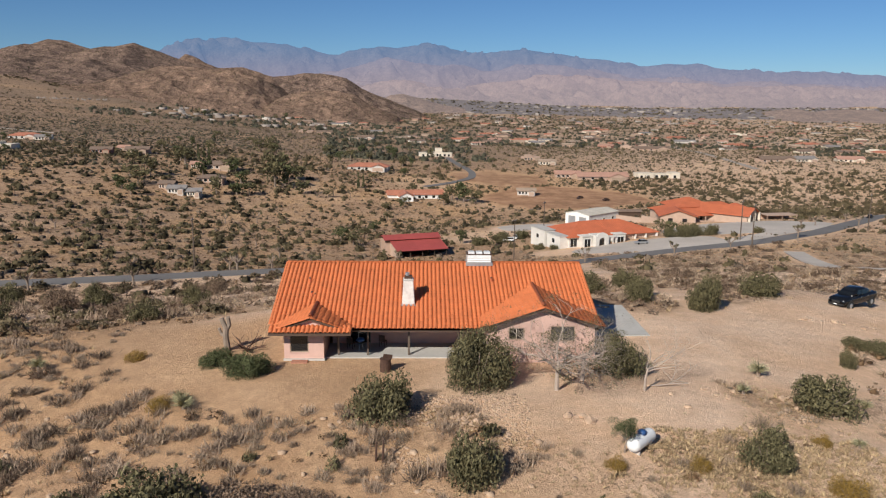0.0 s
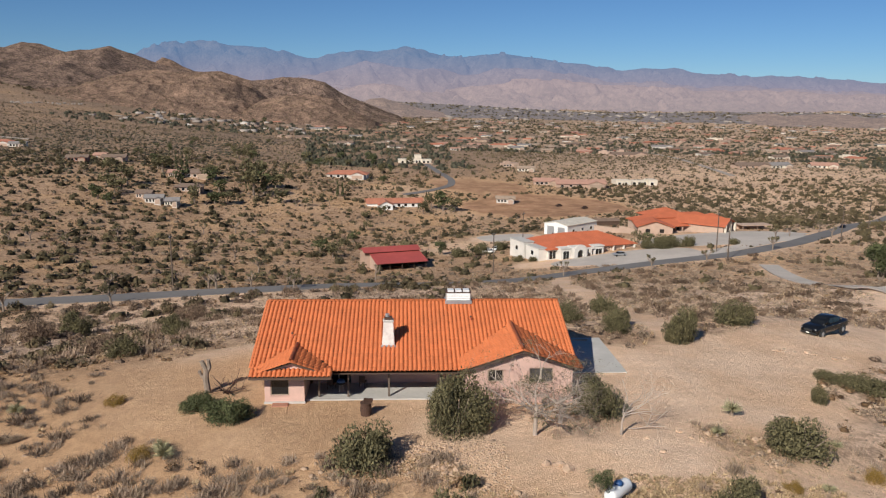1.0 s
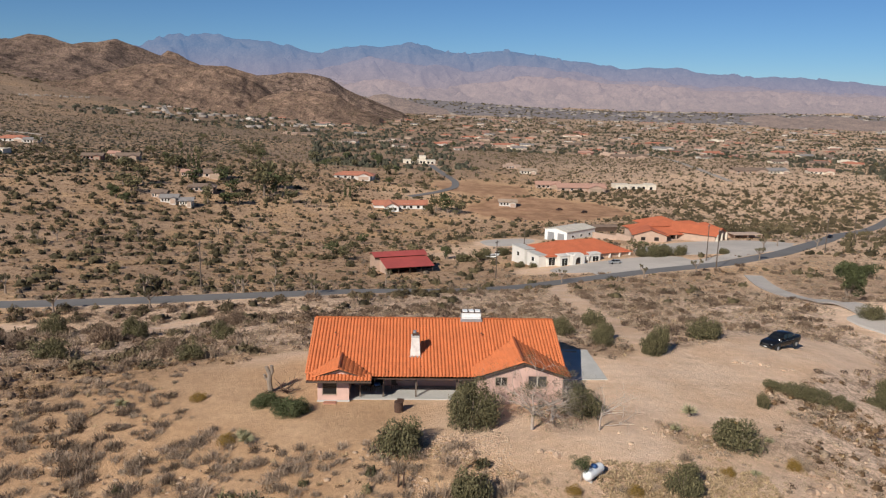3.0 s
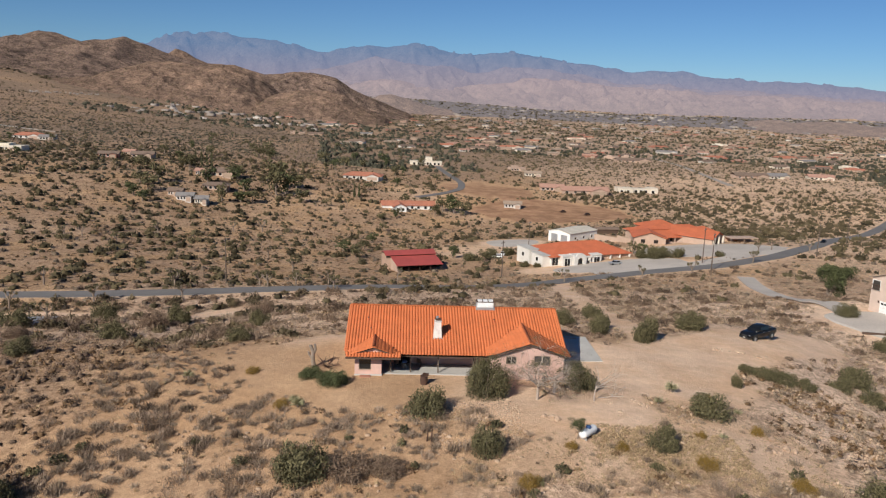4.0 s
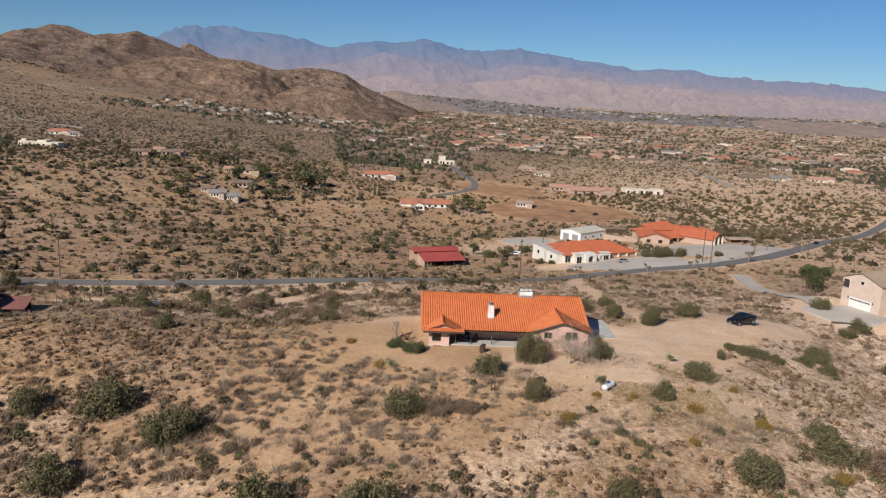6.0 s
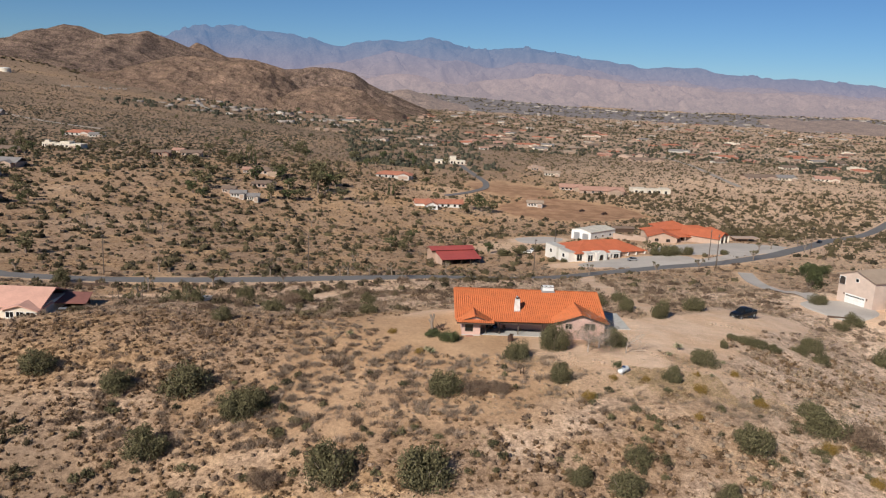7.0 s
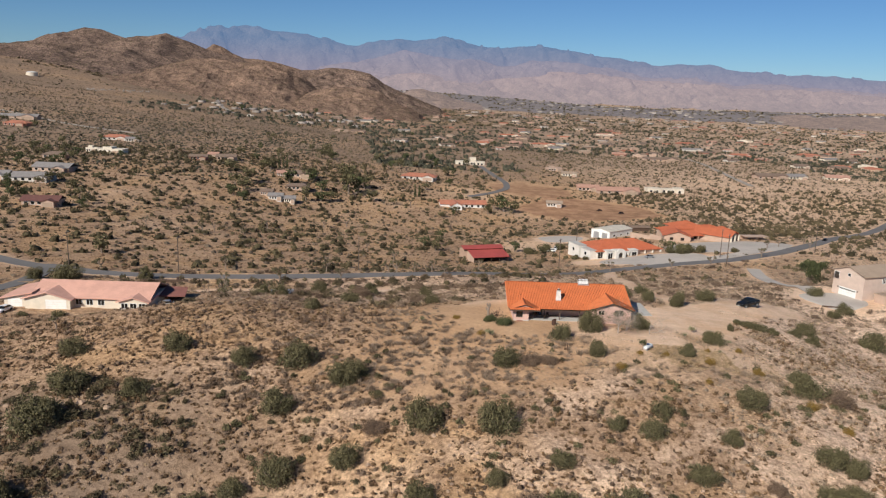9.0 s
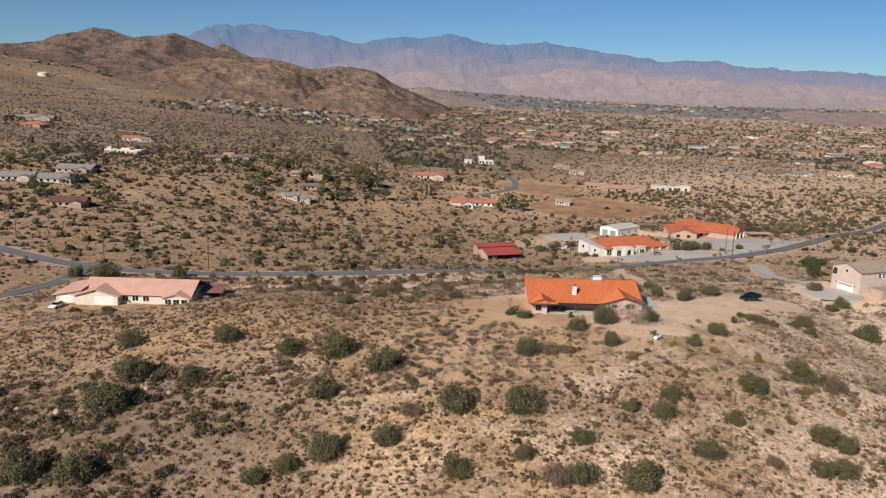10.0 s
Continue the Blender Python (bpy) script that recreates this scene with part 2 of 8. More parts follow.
LEAF_PLAIN = leafy("plain_brush", (0.022, 0.018, 0.010), (0.155, 0.124, 0.066))
LEAF_TWIG = leafy("pale_twigs", (0.14, 0.098, 0.068), (0.47, 0.345, 0.25))
LEAF_DUST = leafy("dusty_far_brush", (0.085, 0.064, 0.047), (0.25, 0.188, 0.135))
LEAF_TOWN = leafy("dark_garden_leaves", (0.028, 0.028, 0.020), (0.12, 0.115, 0.077))
LEAF_FAR = leafy("desert_brush", (0.040, 0.031, 0.018), (0.195, 0.15, 0.085))

# ---------------------------------------------------------------- mesh helpers


class Build:
    """Collects vertices and faces of one mesh."""

    def __init__(self):
        self.v, self.f, self.t = [], [], []

    def add(self, verts, faces, tone=None):
        k = len(self.v)
        self.v += [tuple(p) for p in verts]
        self.f += [tuple(i + k for i in f) for f in faces]
        if tone is not None:
            self.t += [tone] * len(verts)
        return self

    def box(self, x0, x1, y0, y1, z0, z1, m=None):
        vs = [Vector((x, y, z)) for z in (z0, z1) for y in (y0, y1) for x in (x0, x1)]
        if m is not None:
            vs = [m @ p for p in vs]
        return self.add(vs, [(0, 2, 3, 1), (4, 5, 7, 6), (0, 1, 5, 4), (2, 6, 7, 3), (0, 4, 6, 2), (1, 3, 7, 5)])

    def tube(self, pts, radii, sides=6, caps=True):
        pts = [Vector(p) for p in pts]
        rings, k = [], len(self.v)
        for i, p in enumerate(pts):
            d = (pts[min(i + 1, len(pts) - 1)] - pts[max(i - 1, 0)]).normalized()
            u = d.orthogonal().normalized()
            w = d.cross(u)
            rings.append([p + (u * math.cos(a) + w * math.sin(a)) * radii[i] for a in (2 * math.pi * j / sides for j in range(sides))])
        self.v += [tuple(q) for r in rings for q in r]
        for i in range(len(pts) - 1):
            for j in range(sides):
                a, b = k + i * sides + j, k + i * sides + (j + 1) % sides
                self.f.append((a, b, b + sides, a + sides))
        if caps:
            self.f.append(tuple(k + j for j in reversed(range(sides))))
            self.f.append(tuple(k + (len(pts) - 1) * sides + j for j in range(sides)))
        return self

    def prism(self, outline, y0, y1, m=None):
        """An outline in x and z, pushed from y0 to y1."""
        n = len(outline)
        vs = [Vector((x, y, z)) for y in (y0, y1) for x, z in outline]
        if m is not None:
            vs = [m @ p for p in vs]
        fs = [tuple(range(n)), tuple(reversed(range(n, 2 * n)))]
        fs += [(i, i + n, (i + 1) % n + n, (i + 1) % n) for i in range(n)]
        return self.add(vs, fs)

    def mesh(self, name, mat, smooth=False):
        me = bpy.data.meshes.new(name)
        me.from_pydata(self.v, [], self.f)
        me.materials.append(mat)
        if self.t:
            me.attributes.new("tone", "FLOAT", "POINT").data.foreach_set("value", self.t)
        if smooth:
            me.polygons.foreach_set("use_smooth", [True] * len(me.polygons))
        me.update()
        return me


def fixed_normals(me, weld=0.0):
    bm = bmesh.new()
    bm.from_mesh(me)
    if weld:
        bmesh.ops.remove_doubles(bm, verts=bm.verts, dist=weld)
    bmesh.ops.recalc_face_normals(bm, faces=bm.faces)
    bm.to_mesh(me)
    bm.free()
    return me


def part(name, b, mat, parent, label="", smooth=False, bevel=0.0, weld=0.0):
    me = fixed_normals(b.mesh(name, mat, smooth), weld) if len(b.f) < 4000 else b.mesh(name, mat, smooth)
    if bevel:
        bm = bmesh.new()
        bm.from_mesh(me)
        bmesh.ops.bevel(bm, geom=[e for e in bm.edges if e.calc_face_angle(0) > 0.6], offset=bevel, segments=2, affect="EDGES")
        bm.to_mesh(me)
        bm.free()
    ob = new(name, me)
    ob.parent = parent
    if label:
        tagged(ob, label)
    return ob


def thing(name, label, category, x=0.0, y=0.0, z=0.0, turn=0.0, group="", kind=""):
    ob = new(name)
    ob.empty_display_size = 0.2
    ob.matrix_world = pose(x, y, z, 0, 0, turn)
    return tagged(ob, label, category, group, kind)


# ---------------------------------------------------------------- the ground
BASE = -103.0
RELIEF = [
    (-2.5, -1.7, -2.1, 3.6, 3.0, 1.7, -0.1, -0.2, -0.0),
    (0.4, 2.7, -2.5, -0.2, -0.8, -1.1, -0.5, -0.6, 0.2),
    (-0.7, 0.4, 0.2, -0.6, 0.1, 1.3, 1.8, -0.8, 0.6),
    (0.5, 0.4, 0.9, 1.4, -1.1, -0.3, 0.1, -2.9, -0.8),
    (2.1, 1.7, 0.5, -0.0, 1.0, 0.9, 1.6, -2.9, -0.1),
    (-0.5, 0.0, -0.5, -0.7, 0.7, -1.3, -0.2, 0.2, 2.8),
    (-1.4, -2.5, -3.3, -3.2, -2.1, -1.6, -0.7, 0.9, 2.9),
]
KNOLLS = [(5, 58, 40, 32, 11.1), (-70, 55, 50, 40, 9.1), (70, 80, 50, 45, 7.7), (10, 15, 60, 25, 9.1), (-10, 120, 80, 40, 5.9), (10, 230, 90, 70, -10.4), (-130, 190, 80, 70, -5.4), (160, 230, 90, 80, -2.4), (0, 400, 130, 120, -16.9), (-250, 500, 180, 180, 5.1), (220, 450, 160, 150, -15.5), (-100, 330, 120, 110, -11.2), (0, 600, 180, 180, -4.8), (0, -110, 150, 90, -12.8), (-220, 60, 110, 110, 3.8), (230, 60, 110, 110, -12.3), (-112, -10, 30, 26, 6.0)]
RISES = [(0, 0, 700, 80), (-600, 900, 600, 56), (500, 900, 600, 29), (-1400, 1900, 800, 176), (0, 2000, 900, 32), (1500, 1800, 900, 14), (0, 3900, 1300, 72), (2200, 3900, 1300, 74), (-2000, 600, 900, 155), (-1800, 3600, 1000, 85), (1600, 0, 1000, 66)]


def smooth(a, b, v):
    t = np.clip((v - a) / (b - a), 0, 1)
    return t * t * (3 - 2 * t)


def ground(x, y):
    """The height of the land at a place: a graded pad on a knoll, a wash, and a plain that falls away to the valley."""
    x, y = np.asarray(x, float), np.asarray(y, float)
    z = np.full(np.broadcast(x, y).shape, BASE)
    for j, row in enumerate(RELIEF):
        for i, h in enumerate(row):
            z = z + h * np.exp(-(((x + 105 - 26 * i) / 22) ** 2) - ((y + 12 - 24 * j) / 20) ** 2)
    for cx, cy, sx, sy, h in KNOLLS:
        z = z + h * np.exp(-(((x - cx) / sx) ** 2) - ((y - cy) / sy) ** 2)
    for cx, cy, s, h in RISES:
        z = z + h * np.exp(-(((x - cx) / s) ** 2) - ((y - cy) / s) ** 2)
    z = z + smooth(800, 1500, y) * (3.0 * wobble(x, y, 70.0) + 1.5 * wobble(x, y, 27.0))
    for cx, cy, rx, ry, level in ((-104, 95, 24, 16, -11.1), (90, 111, 13, 11, -6.9)):
        r = np.hypot((x - cx) / rx, (y - cy) / ry)
        z = z + (level - z) * (1 - smooth(0.75, 1.75, r))
    r = np.hypot((x - 5) / 20, (y - 62) / 12)
    return z + (-0.05 - z) * (1 - smooth(0.85, 1.35, r))


def gz(x, y):
    return float(ground(x, y))


def wobble(x, y, s):
    """A cheap sum of waves, for uneven outlines."""
    return (np.sin(x / s * 1.3 + 1.7 * np.sin(y / s * 0.9)) + np.sin(y / s * 1.7 + 1.3 * np.sin(x / s * 1.1 + 2.0)) + 0.5 * np.sin((x + y) / s * 3.1) + 0.5 * np.sin((x - 1.3 * y) / s * 2.7)) / 3.0


def to_line(x, y, pts):
    """The distance from points to a line of places."""
    d = np.full(np.shape(x), 1e9)
    for (ax, ay), (bx, by) in zip(pts[:-1], pts[1:]):
        t = np.clip(((x - ax) * (bx - ax) + (y - ay) * (by - ay)) / ((bx - ax) ** 2 + (by - ay) ** 2), 0, 1)
        d = np.minimum(d, np.hypot(x - ax - t * (bx - ax), y - ay - t * (by - ay)))
    return d


ROAD = [(-330, 262), (-260, 226), (-200, 193), (-165, 172), (-140, 162), (-115, 157), (-85, 155.5), (-55, 155), (-25, 158), (5, 170), (28, 190), (50, 209), (74, 219), (103, 227), (134, 250), (168, 287), (208, 340), (289, 436), (420, 590)]
SIDE_ROAD = [(-160, 96), (-150, 112), (-147, 132), (-150, 152), (-154, 166)]
LANE = [(81.0, 112), (81.0, 122), (84.6, 138), (90.5, 153), (93, 166), (94, 178), (97.5, 190), (101, 202)]
UPPER_ROAD = [(4, 498), (24, 519), (37, 541), (39, 570), (32, 620), (28, 660), (22, 735)]
TRACK = [(24, 66), (30, 74), (30, 90), (33, 112), (36, 140), (37, 165), (44, 198)]


def cover_of(x, y):
    """How bare, how stony and how red the soil is."""
    w = wobble(x, y, 5.0)
    bare = 1 - smooth(0.88, 1.06, np.hypot((x - 1) / 25, (y - 62) / 14.8) + 0.09 * w)
    bare = np.maximum(bare, 1 - smooth(0.8, 1.08, np.hypot((x - 14) / 11, (y - 50) / 8.5) + 0.1 * w))
    bare = np.maximum(bare, 1 - smooth(0.8, 1.1, np.hypot((x - 28) / 13, (y - 62) / 11) + 0.1 * w))
    bare = np.maximum(bare, 1 - smooth(5.5, 8.0, to_line(x, y, [(24, 60), (36, 70), (48, 80), (58, 86)]) + 1.2 * w))
    bare = np.maximum(bare, 1 - smooth(2.0, 3.4, to_line(x, y, TRACK) + 0.8 * w))
    bare = np.maximum(bare, 0.55 * (1 - smooth(4.6, 7.5, to_line(x, y, ROAD) + 1.5 * wobble(x, y, 9.0))))
    bare = np.maximum(bare, 1 - smooth(0.75, 1.1, np.hypot((x + 78) / 24, (y - 131) / 8) + 0.15 * w))
    bare = np.maximum(bare, 1 - smooth(0.8, 1.1, np.hypot((x + 40) / 7.5, (y - 123) / 17) + 0.1 * w))
    bare = np.maximum(bare, 0.6 * (1 - smooth(0.8, 1.1, np.hypot((x - 24) / 20, (y - 296) / 22) + 0.12 * w)))
    bare = np.maximum(bare, 0.8 * (1 - smooth(0.6, 1.15, np.hypot((x - 28) / 12, (y - 42.5) / 7) + 0.2 * w)))
    bare = np.maximum(bare, 0.6 * (1 - smooth(0.6, 1.15, np.hypot((x - 11) / 13, (y - 39.5) / 5) + 0.2 * w)))
    for cx, cy, rx, ry in ((83, 107, 11, 10.5), (70, 238, 33, 14), (118, 269, 36, 20), (45, 318, 14, 20)):
        bare = np.maximum(bare, 0.9 * (1 - smooth(0.95, 1.15, np.hypot((x - cx) / rx, (y - cy) / ry))))
    bare = np.maximum(bare, 0.8 * (1 - smooth(2.6, 4.0, to_line(x, y, LANE))))
    far = wobble(x, y, 60.0) + 0.6 * wobble(x, y, 23.0)
    bare = np.maximum(bare, 0.35 * smooth(0.55, 0.95, far) * smooth(200, 320, y))
    stony = (0.3 + 0.4 * smooth(-40, 5, x)) * smooth(-0.3, 0.6, wobble(x + 40, y, 7.0)) * (1 - smooth(38, 55, y))
    stony = np.maximum(stony, smooth(12, 40, x - 0.15 * y) * (1 - smooth(120, 160, y)) * 0.95)
    stony = np.maximum(stony, 0.6 * smooth(70, 85, y) * (1 - smooth(140, 210, y)) * smooth(-90, -40, x))
    stony = np.maximum(stony, 0.5 * smooth(60, 200, x) * smooth(120, 160, y))
    red = 1 - smooth(0.8, 1.1, np.hypot((x - 92 - 0.1 * (y - 468)) / 56, (y - 470) / 50) + 0.14 * wobble(x, y, 16.0))
    red = np.maximum(red, (1 - smooth(0.8, 1.1, np.hypot((x - 55) / 40, (y - 545) / 40) + 0.14 * w)) * 0.9)
    red = np.maximum(red, 0.62 * (1 - smooth(0.6, 1.15, np.hypot((x + 16) / 22, (y - 55) / 17) + 0.1 * w)))
    red = np.maximum(red, 0.5 * (1 - smooth(0.5, 1.2, np.hypot((x + 18) / 32, (y - 39) / 15) + 0.2 * w)))
    return np.clip(bare, 0, 1), np.clip(stony, 0, 1), np.clip(red, 0, 1)


def spread_steps(dense0, dense1, step, far0, far1, growth):
    up, s, x = [], step, dense1
    while x < far1:
        s *= growth
        x += s
        up.append(x)
    down, s, x = [], step, dense0
    while x > far0:
        s *= growth
        x -= s
        down.append(x)
    return np.array(down[::-1] + list(np.arange(dense0, dense1 + 1e-6, step)) + up)


def make_ground():
    xs, ys = spread_steps(-115, 85, 1.25, -4200, 4200, 1.06), spread_steps(-8, 125, 1.2, -600, 4700, 1.04)
    X, Y = np.meshgrid(xs, ys)
    Z = ground(X, Y)
    bare, stony, red = cover_of(X, Y)
    scrub_and_shade = smooth(420, 850, Y - 0.5 * X) * (1 - 0.6 * smooth(0.0, 0.35, X / (Y + 1500))) * np.clip(0.75 + 0.5 * wobble(X, Y, 90.0), 0, 1)
    # Gully patch: brush litter tone, with the slope's shade darkened into it.
    scrub_and_shade = np.maximum(scrub_and_shade, 0.8 * (1 - smooth(0.5, 1.2, np.hypot((X + 100) / 52, (Y - 12) / 30) + 0.15 * wobble(X, Y, 8.0))))
    near = 1 - smooth(150, 400, np.hypot(X, Y - 50))
    rough = 0.16 * wobble(X, Y, 1.6) + 0.10 * wobble(X + 31, Y - 17, 0.7) + 0.35 * wobble(X, Y + 9, 5.0) * (0.4 + stony)
    Z = Z + rough * (1 - 0.93 * bare) * near
    ny, nx = X.shape
    me = bpy.data.meshes.new("ground")
    k = np.arange(ny * nx).reshape(ny, nx)
    quads = np.stack([k[:-1, :-1], k[:-1, 1:], k[1:, 1:], k[1:, :-1]], -1).reshape(-1, 4)
    me.vertices.add(nx * ny)
    me.vertices.foreach_set("co", np.stack([X, Y, Z], -1).ravel().astype(np.float32))
    me.loops.add(quads.size)
    me.loops.foreach_set("vertex_index", quads.ravel().astype(np.int32))
    me.polygons.add(len(quads))
    me.polygons.foreach_set("loop_start", np.arange(0, quads.size, 4, dtype=np.int32))
    me.polygons.foreach_set("use_smooth", np.ones(len(quads), bool))
    me.update(calc_edges=True)
    col = me.color_attributes.new("cover", "FLOAT_COLOR", "POINT")
    col.data.foreach_set("color", np.stack([bare, stony, red, scrub_and_shade], -1).ravel().astype(np.float32))
    me.materials.append(SOIL)
    return tagged(new("ground", me), "sandy desert hillside with dry grass and bare soil", "ground", kind="structure")


make_ground()


def strip(name, line, width, mat, label, category, lift=0.12, step=2.5, thick=0.25):
    """A paved band laid along a line of places, with a real edge."""
    pts, b = [], Build()
    for (ax, ay), (bx, by) in zip(line[:-1], line[1:]):
        n = max(2, int(math.hypot(bx - ax, by - ay) / step))
        pts += [Vector((ax + (bx - ax) * i / n, ay + (by - ay) * i / n)) for i in range(n)]
    pts.append(Vector(line[-1]))
    for _ in range(12):
        pts = [pts[0]] + [(a + 2 * p + c) / 4 for a, p, c in zip(pts, pts[1:], pts[2:])] + [pts[-1]]
    rows = []
    for i, p in enumerate(pts):
        d = (pts[min(i + 1, len(pts) - 1)] - pts[max(i - 1, 0)]).normalized()
        side = Vector((d.y, -d.x)) * width / 2
        mid = gz(p.x, p.y)
        row = []
        for f in (-1, -0.5, 0, 0.5, 1):
            q = p + side * f
            row.append((q.x, q.y, max(mid, gz(q.x, q.y)) + lift))
        rows.append([(row[0][0], row[0][1], row[0][2] - thick)] + row + [(row[-1][0], row[-1][1], row[-1][2] - thick)])
    n = 7
    b.v = [q for r in rows for q in r]
    b.f = [(i * n + j, i * n + j + 1, (i + 1) * n + j + 1, (i + 1) * n + j) for i in range(len(rows) - 1) for j in range(n - 1)]
    return tagged(new(name, fixed_normals(b.mesh(name, mat))), label, category, kind="structure")


strip("road", ROAD, 6.4, ASPHALT, "grey asphalt two-lane road winding through the desert", "road")
strip("road", SIDE_ROAD, 5.5, ASPHALT, "grey asphalt side road beside the pink house", "road")
strip("road", UPPER_ROAD, 5.2, ASPHALT, "grey asphalt road climbing to the white house", "road")
strip("road", [(344, 1080), (336, 1043), (326, 935), (293, 767), (278, 690), (272, 625)], 5.0, DUSTY_ROAD, "pale dusty road climbing through the plain", "road", 0.5, 8, 0.8)
strip("road", [(-560, 900), (-499, 854), (-450, 813), (-397, 780), (-340, 758)], 4.0, DUSTY_ROAD, "pale dusty track past the western houses", "road", 0.5, 8, 0.8)
strip("road", [(-549, 1829), (-500, 1680), (-460, 1560), (-407, 1441)], 8.0, DUSTY_ROAD, "pale dusty street at the foot of the hill", "road", 0.6, 12, 0.9)
strip("driveway", LANE, 4.8, GRAVEL, "pale grey gravel driveway of the garage house", "driveway", 0.28)


def patch(name, cx, cy, rx, ry, turn, mat, label, category, lift=0.1, sides=40, power=2.6):
    """A level-ish paved yard with a rounded outline, draped over the land."""
    b, rings = Build(), 8
    c, s = math.cos(radians(turn)), math.sin(radians(turn))
    b.v.append((cx, cy, gz(cx, cy) + lift))
    for k in range(1, rings + 1):
        for j in range(sides):
            a = 2 * math.pi * j / sides
            ux, uy = math.cos(a), math.sin(a)
            g = (abs(ux) ** power + abs(uy) ** power) ** (-1 / power) * k / rings * (1 + 0.05 * math.sin(3 * a + cx))
            x, y = cx + (ux * rx * c - uy * ry * s) * g, cy + (ux * rx * s + uy * ry * c) * g
            b.v.append((x, y, gz(x, y) + lift - (0.3 if k == rings else 0)))
    b.f += [(0, 1 + j, 1 + (j + 1) % sides) for j in range(sides)]
    for k in range(rings - 1):
        for j in range(sides):
            a, d = 1 + k * sides + j, 1 + k * sides + (j + 1) % sides
            b.f.append((a, a + sides, d + sides, d))
    return tagged(new(name, fixed_normals(b.mesh(name, mat))), label, category, kind="structure")


strip("pavement", [(60, 221.5), (71.5, 226), (99.5, 234), (128, 256), (150, 280)], 6.4, GRAVEL, "pale gravel shoulder along the asphalt road", "shoulder", 0.09)
patch("pavement", 74, 239, 26, 12, 9, GRAVEL, "pale gravel forecourt of the white villa", "forecourt", 0.15)
patch("pavement", 118, 269, 34, 18, 14, GRAVEL, "pale gravel yard before the orange-roofed house", "yard", 0.15)
patch("road", -150, 168, 13, 6.5, -24, ASPHALT, "wide grey asphalt mouth of the side road", "road", 0.14)
patch("pavement", 45, 318, 12, 18, 0, GRAVEL, "grey gravel yard beside the metal building", "yard", 0.15)
patch("pavement", 83, 107, 8.5, 8, 20, GRAVEL, "rounded pale concrete turning circle before the garage", "driveway", 0.18)

# ---------------------------------------------------------------- the house
PITCH = 1 / 3
RIDGE_Y, RIDGE_Z, EAVE_F, EAVE_B = 66.5, 5.5, 57.45, 75.5
ROOF_X0, ROOF_X1 = -9.3, 15.75
WING_X, WING_Z, WING_HALF, WING_Y0 = 11.3, 4.42, 4.55, 56.2
PORCH_X, PORCH_Z, PORCH_HALF, PORCH_Y0 = -6.1, 3.52, 3.05, 56.0

house = thing("house", "single-storey pink stucco ranch house with orange clay tile roof", "house", 3, 62, 0)


def at_house(ob):
    ob.matrix_parent_inverse = house.matrix_world.inverted()
    return ob


def hpart(name, b, mat, label="", **kw):
    return at_house(part(name, b, mat, house, label, **kw))


def main_z(y):
    return RIDGE_Z - abs(y - RIDGE_Y) * PITCH


def wing_z(x):
    return WING_Z - abs(x - WING_X) * PITCH


def porch_z(x):
    return PORCH_Z - abs(x - PORCH_X) * PITCH


def wall_with_holes(b, x0, x1, z0, top, y, holes, thick=0.22, facing=-1):
    """A wall along x with rectangular openings through it; top is a height or a function of x."""
    height = top if callable(top) else (lambda x: top)
    xs = sorted({x0, x1, *[h[0] for h in holes], *[h[1] for h in holes], *([WING_X] if x0 < WING_X < x1 and callable(top) else []), *([PORCH_X] if x0 < PORCH_X < x1 and callable(top) else [])})
    for a, c in zip(xs[:-1], xs[1:]):
        mid, cuts = (a + c) / 2, [(z0, None)]
        spans = []
        low = z0
        for h in sorted(holes, key=lambda q: q[2]):
            if h[0] <= mid <= h[1]:
                spans.append((low, low, h[2], h[2]))
                low = h[3]
        spans.append((low, low, height(a), height(c)))
        for la, lc, ha, hc in spans:
            if ha - la < 0.01 and hc - lc < 0.01:
                continue
            vs = [(a, y, la), (c, y, lc), (c, y, hc), (a, y, ha), (a, y + thick, la), (c, y + thick, lc), (c, y + thick, hc), (a, y + thick, ha)]
            b.add(vs, [(0, 1, 2, 3), (5, 4, 7, 6), (0, 4, 5, 1), (3, 2, 6, 7), (0, 3, 7, 4), (1, 5, 6, 2)])


def house_window(x0, x1, z0, z1, y, mullions=1, panes=None):
    """A window in a wall that faces the yard: frame, bars, panes and a sill."""
    t = 0.07
    fr = ring(x0 + t, x1 - t, z0 + t, z1 - t, t, y + 0.04, y + 0.12)
    w = hpart("window", fr, TAN_SHINGLE, "brown-framed sliding window with dark panes")
    n = mullions + 1
    step = (x1 - x0 - 2 * t) / n
    for k in range(n):
        a = x0 + t + k * step
        p = part("pane", Build().box(a + 0.02, a + step - 0.02, y + 0.075, y + 0.09, z0 + t, z1 - t), panes or GLASS, w)
        if k:
            part("glazing_bar", Build().box(a - 0.025, a + 0.025, y + 0.05, y + 0.11, z0 + t, z1 - t), CREAM_STUCCO, w)
    part("sill", Build().box(x0 - 0.06, x1 + 0.06, y - 0.05, y + 0.04, z0 - 0.06, z0), PINK_STUCCO, w)
    # Near-black sheet put in for the unlit room behind the panes.
    part("dark_room", Build().box(x0 + 0.02, x1 - 0.02, y + 0.16, y + 0.19, z0 + 0.02, z1 - 0.02), SHADE_PANEL, w)


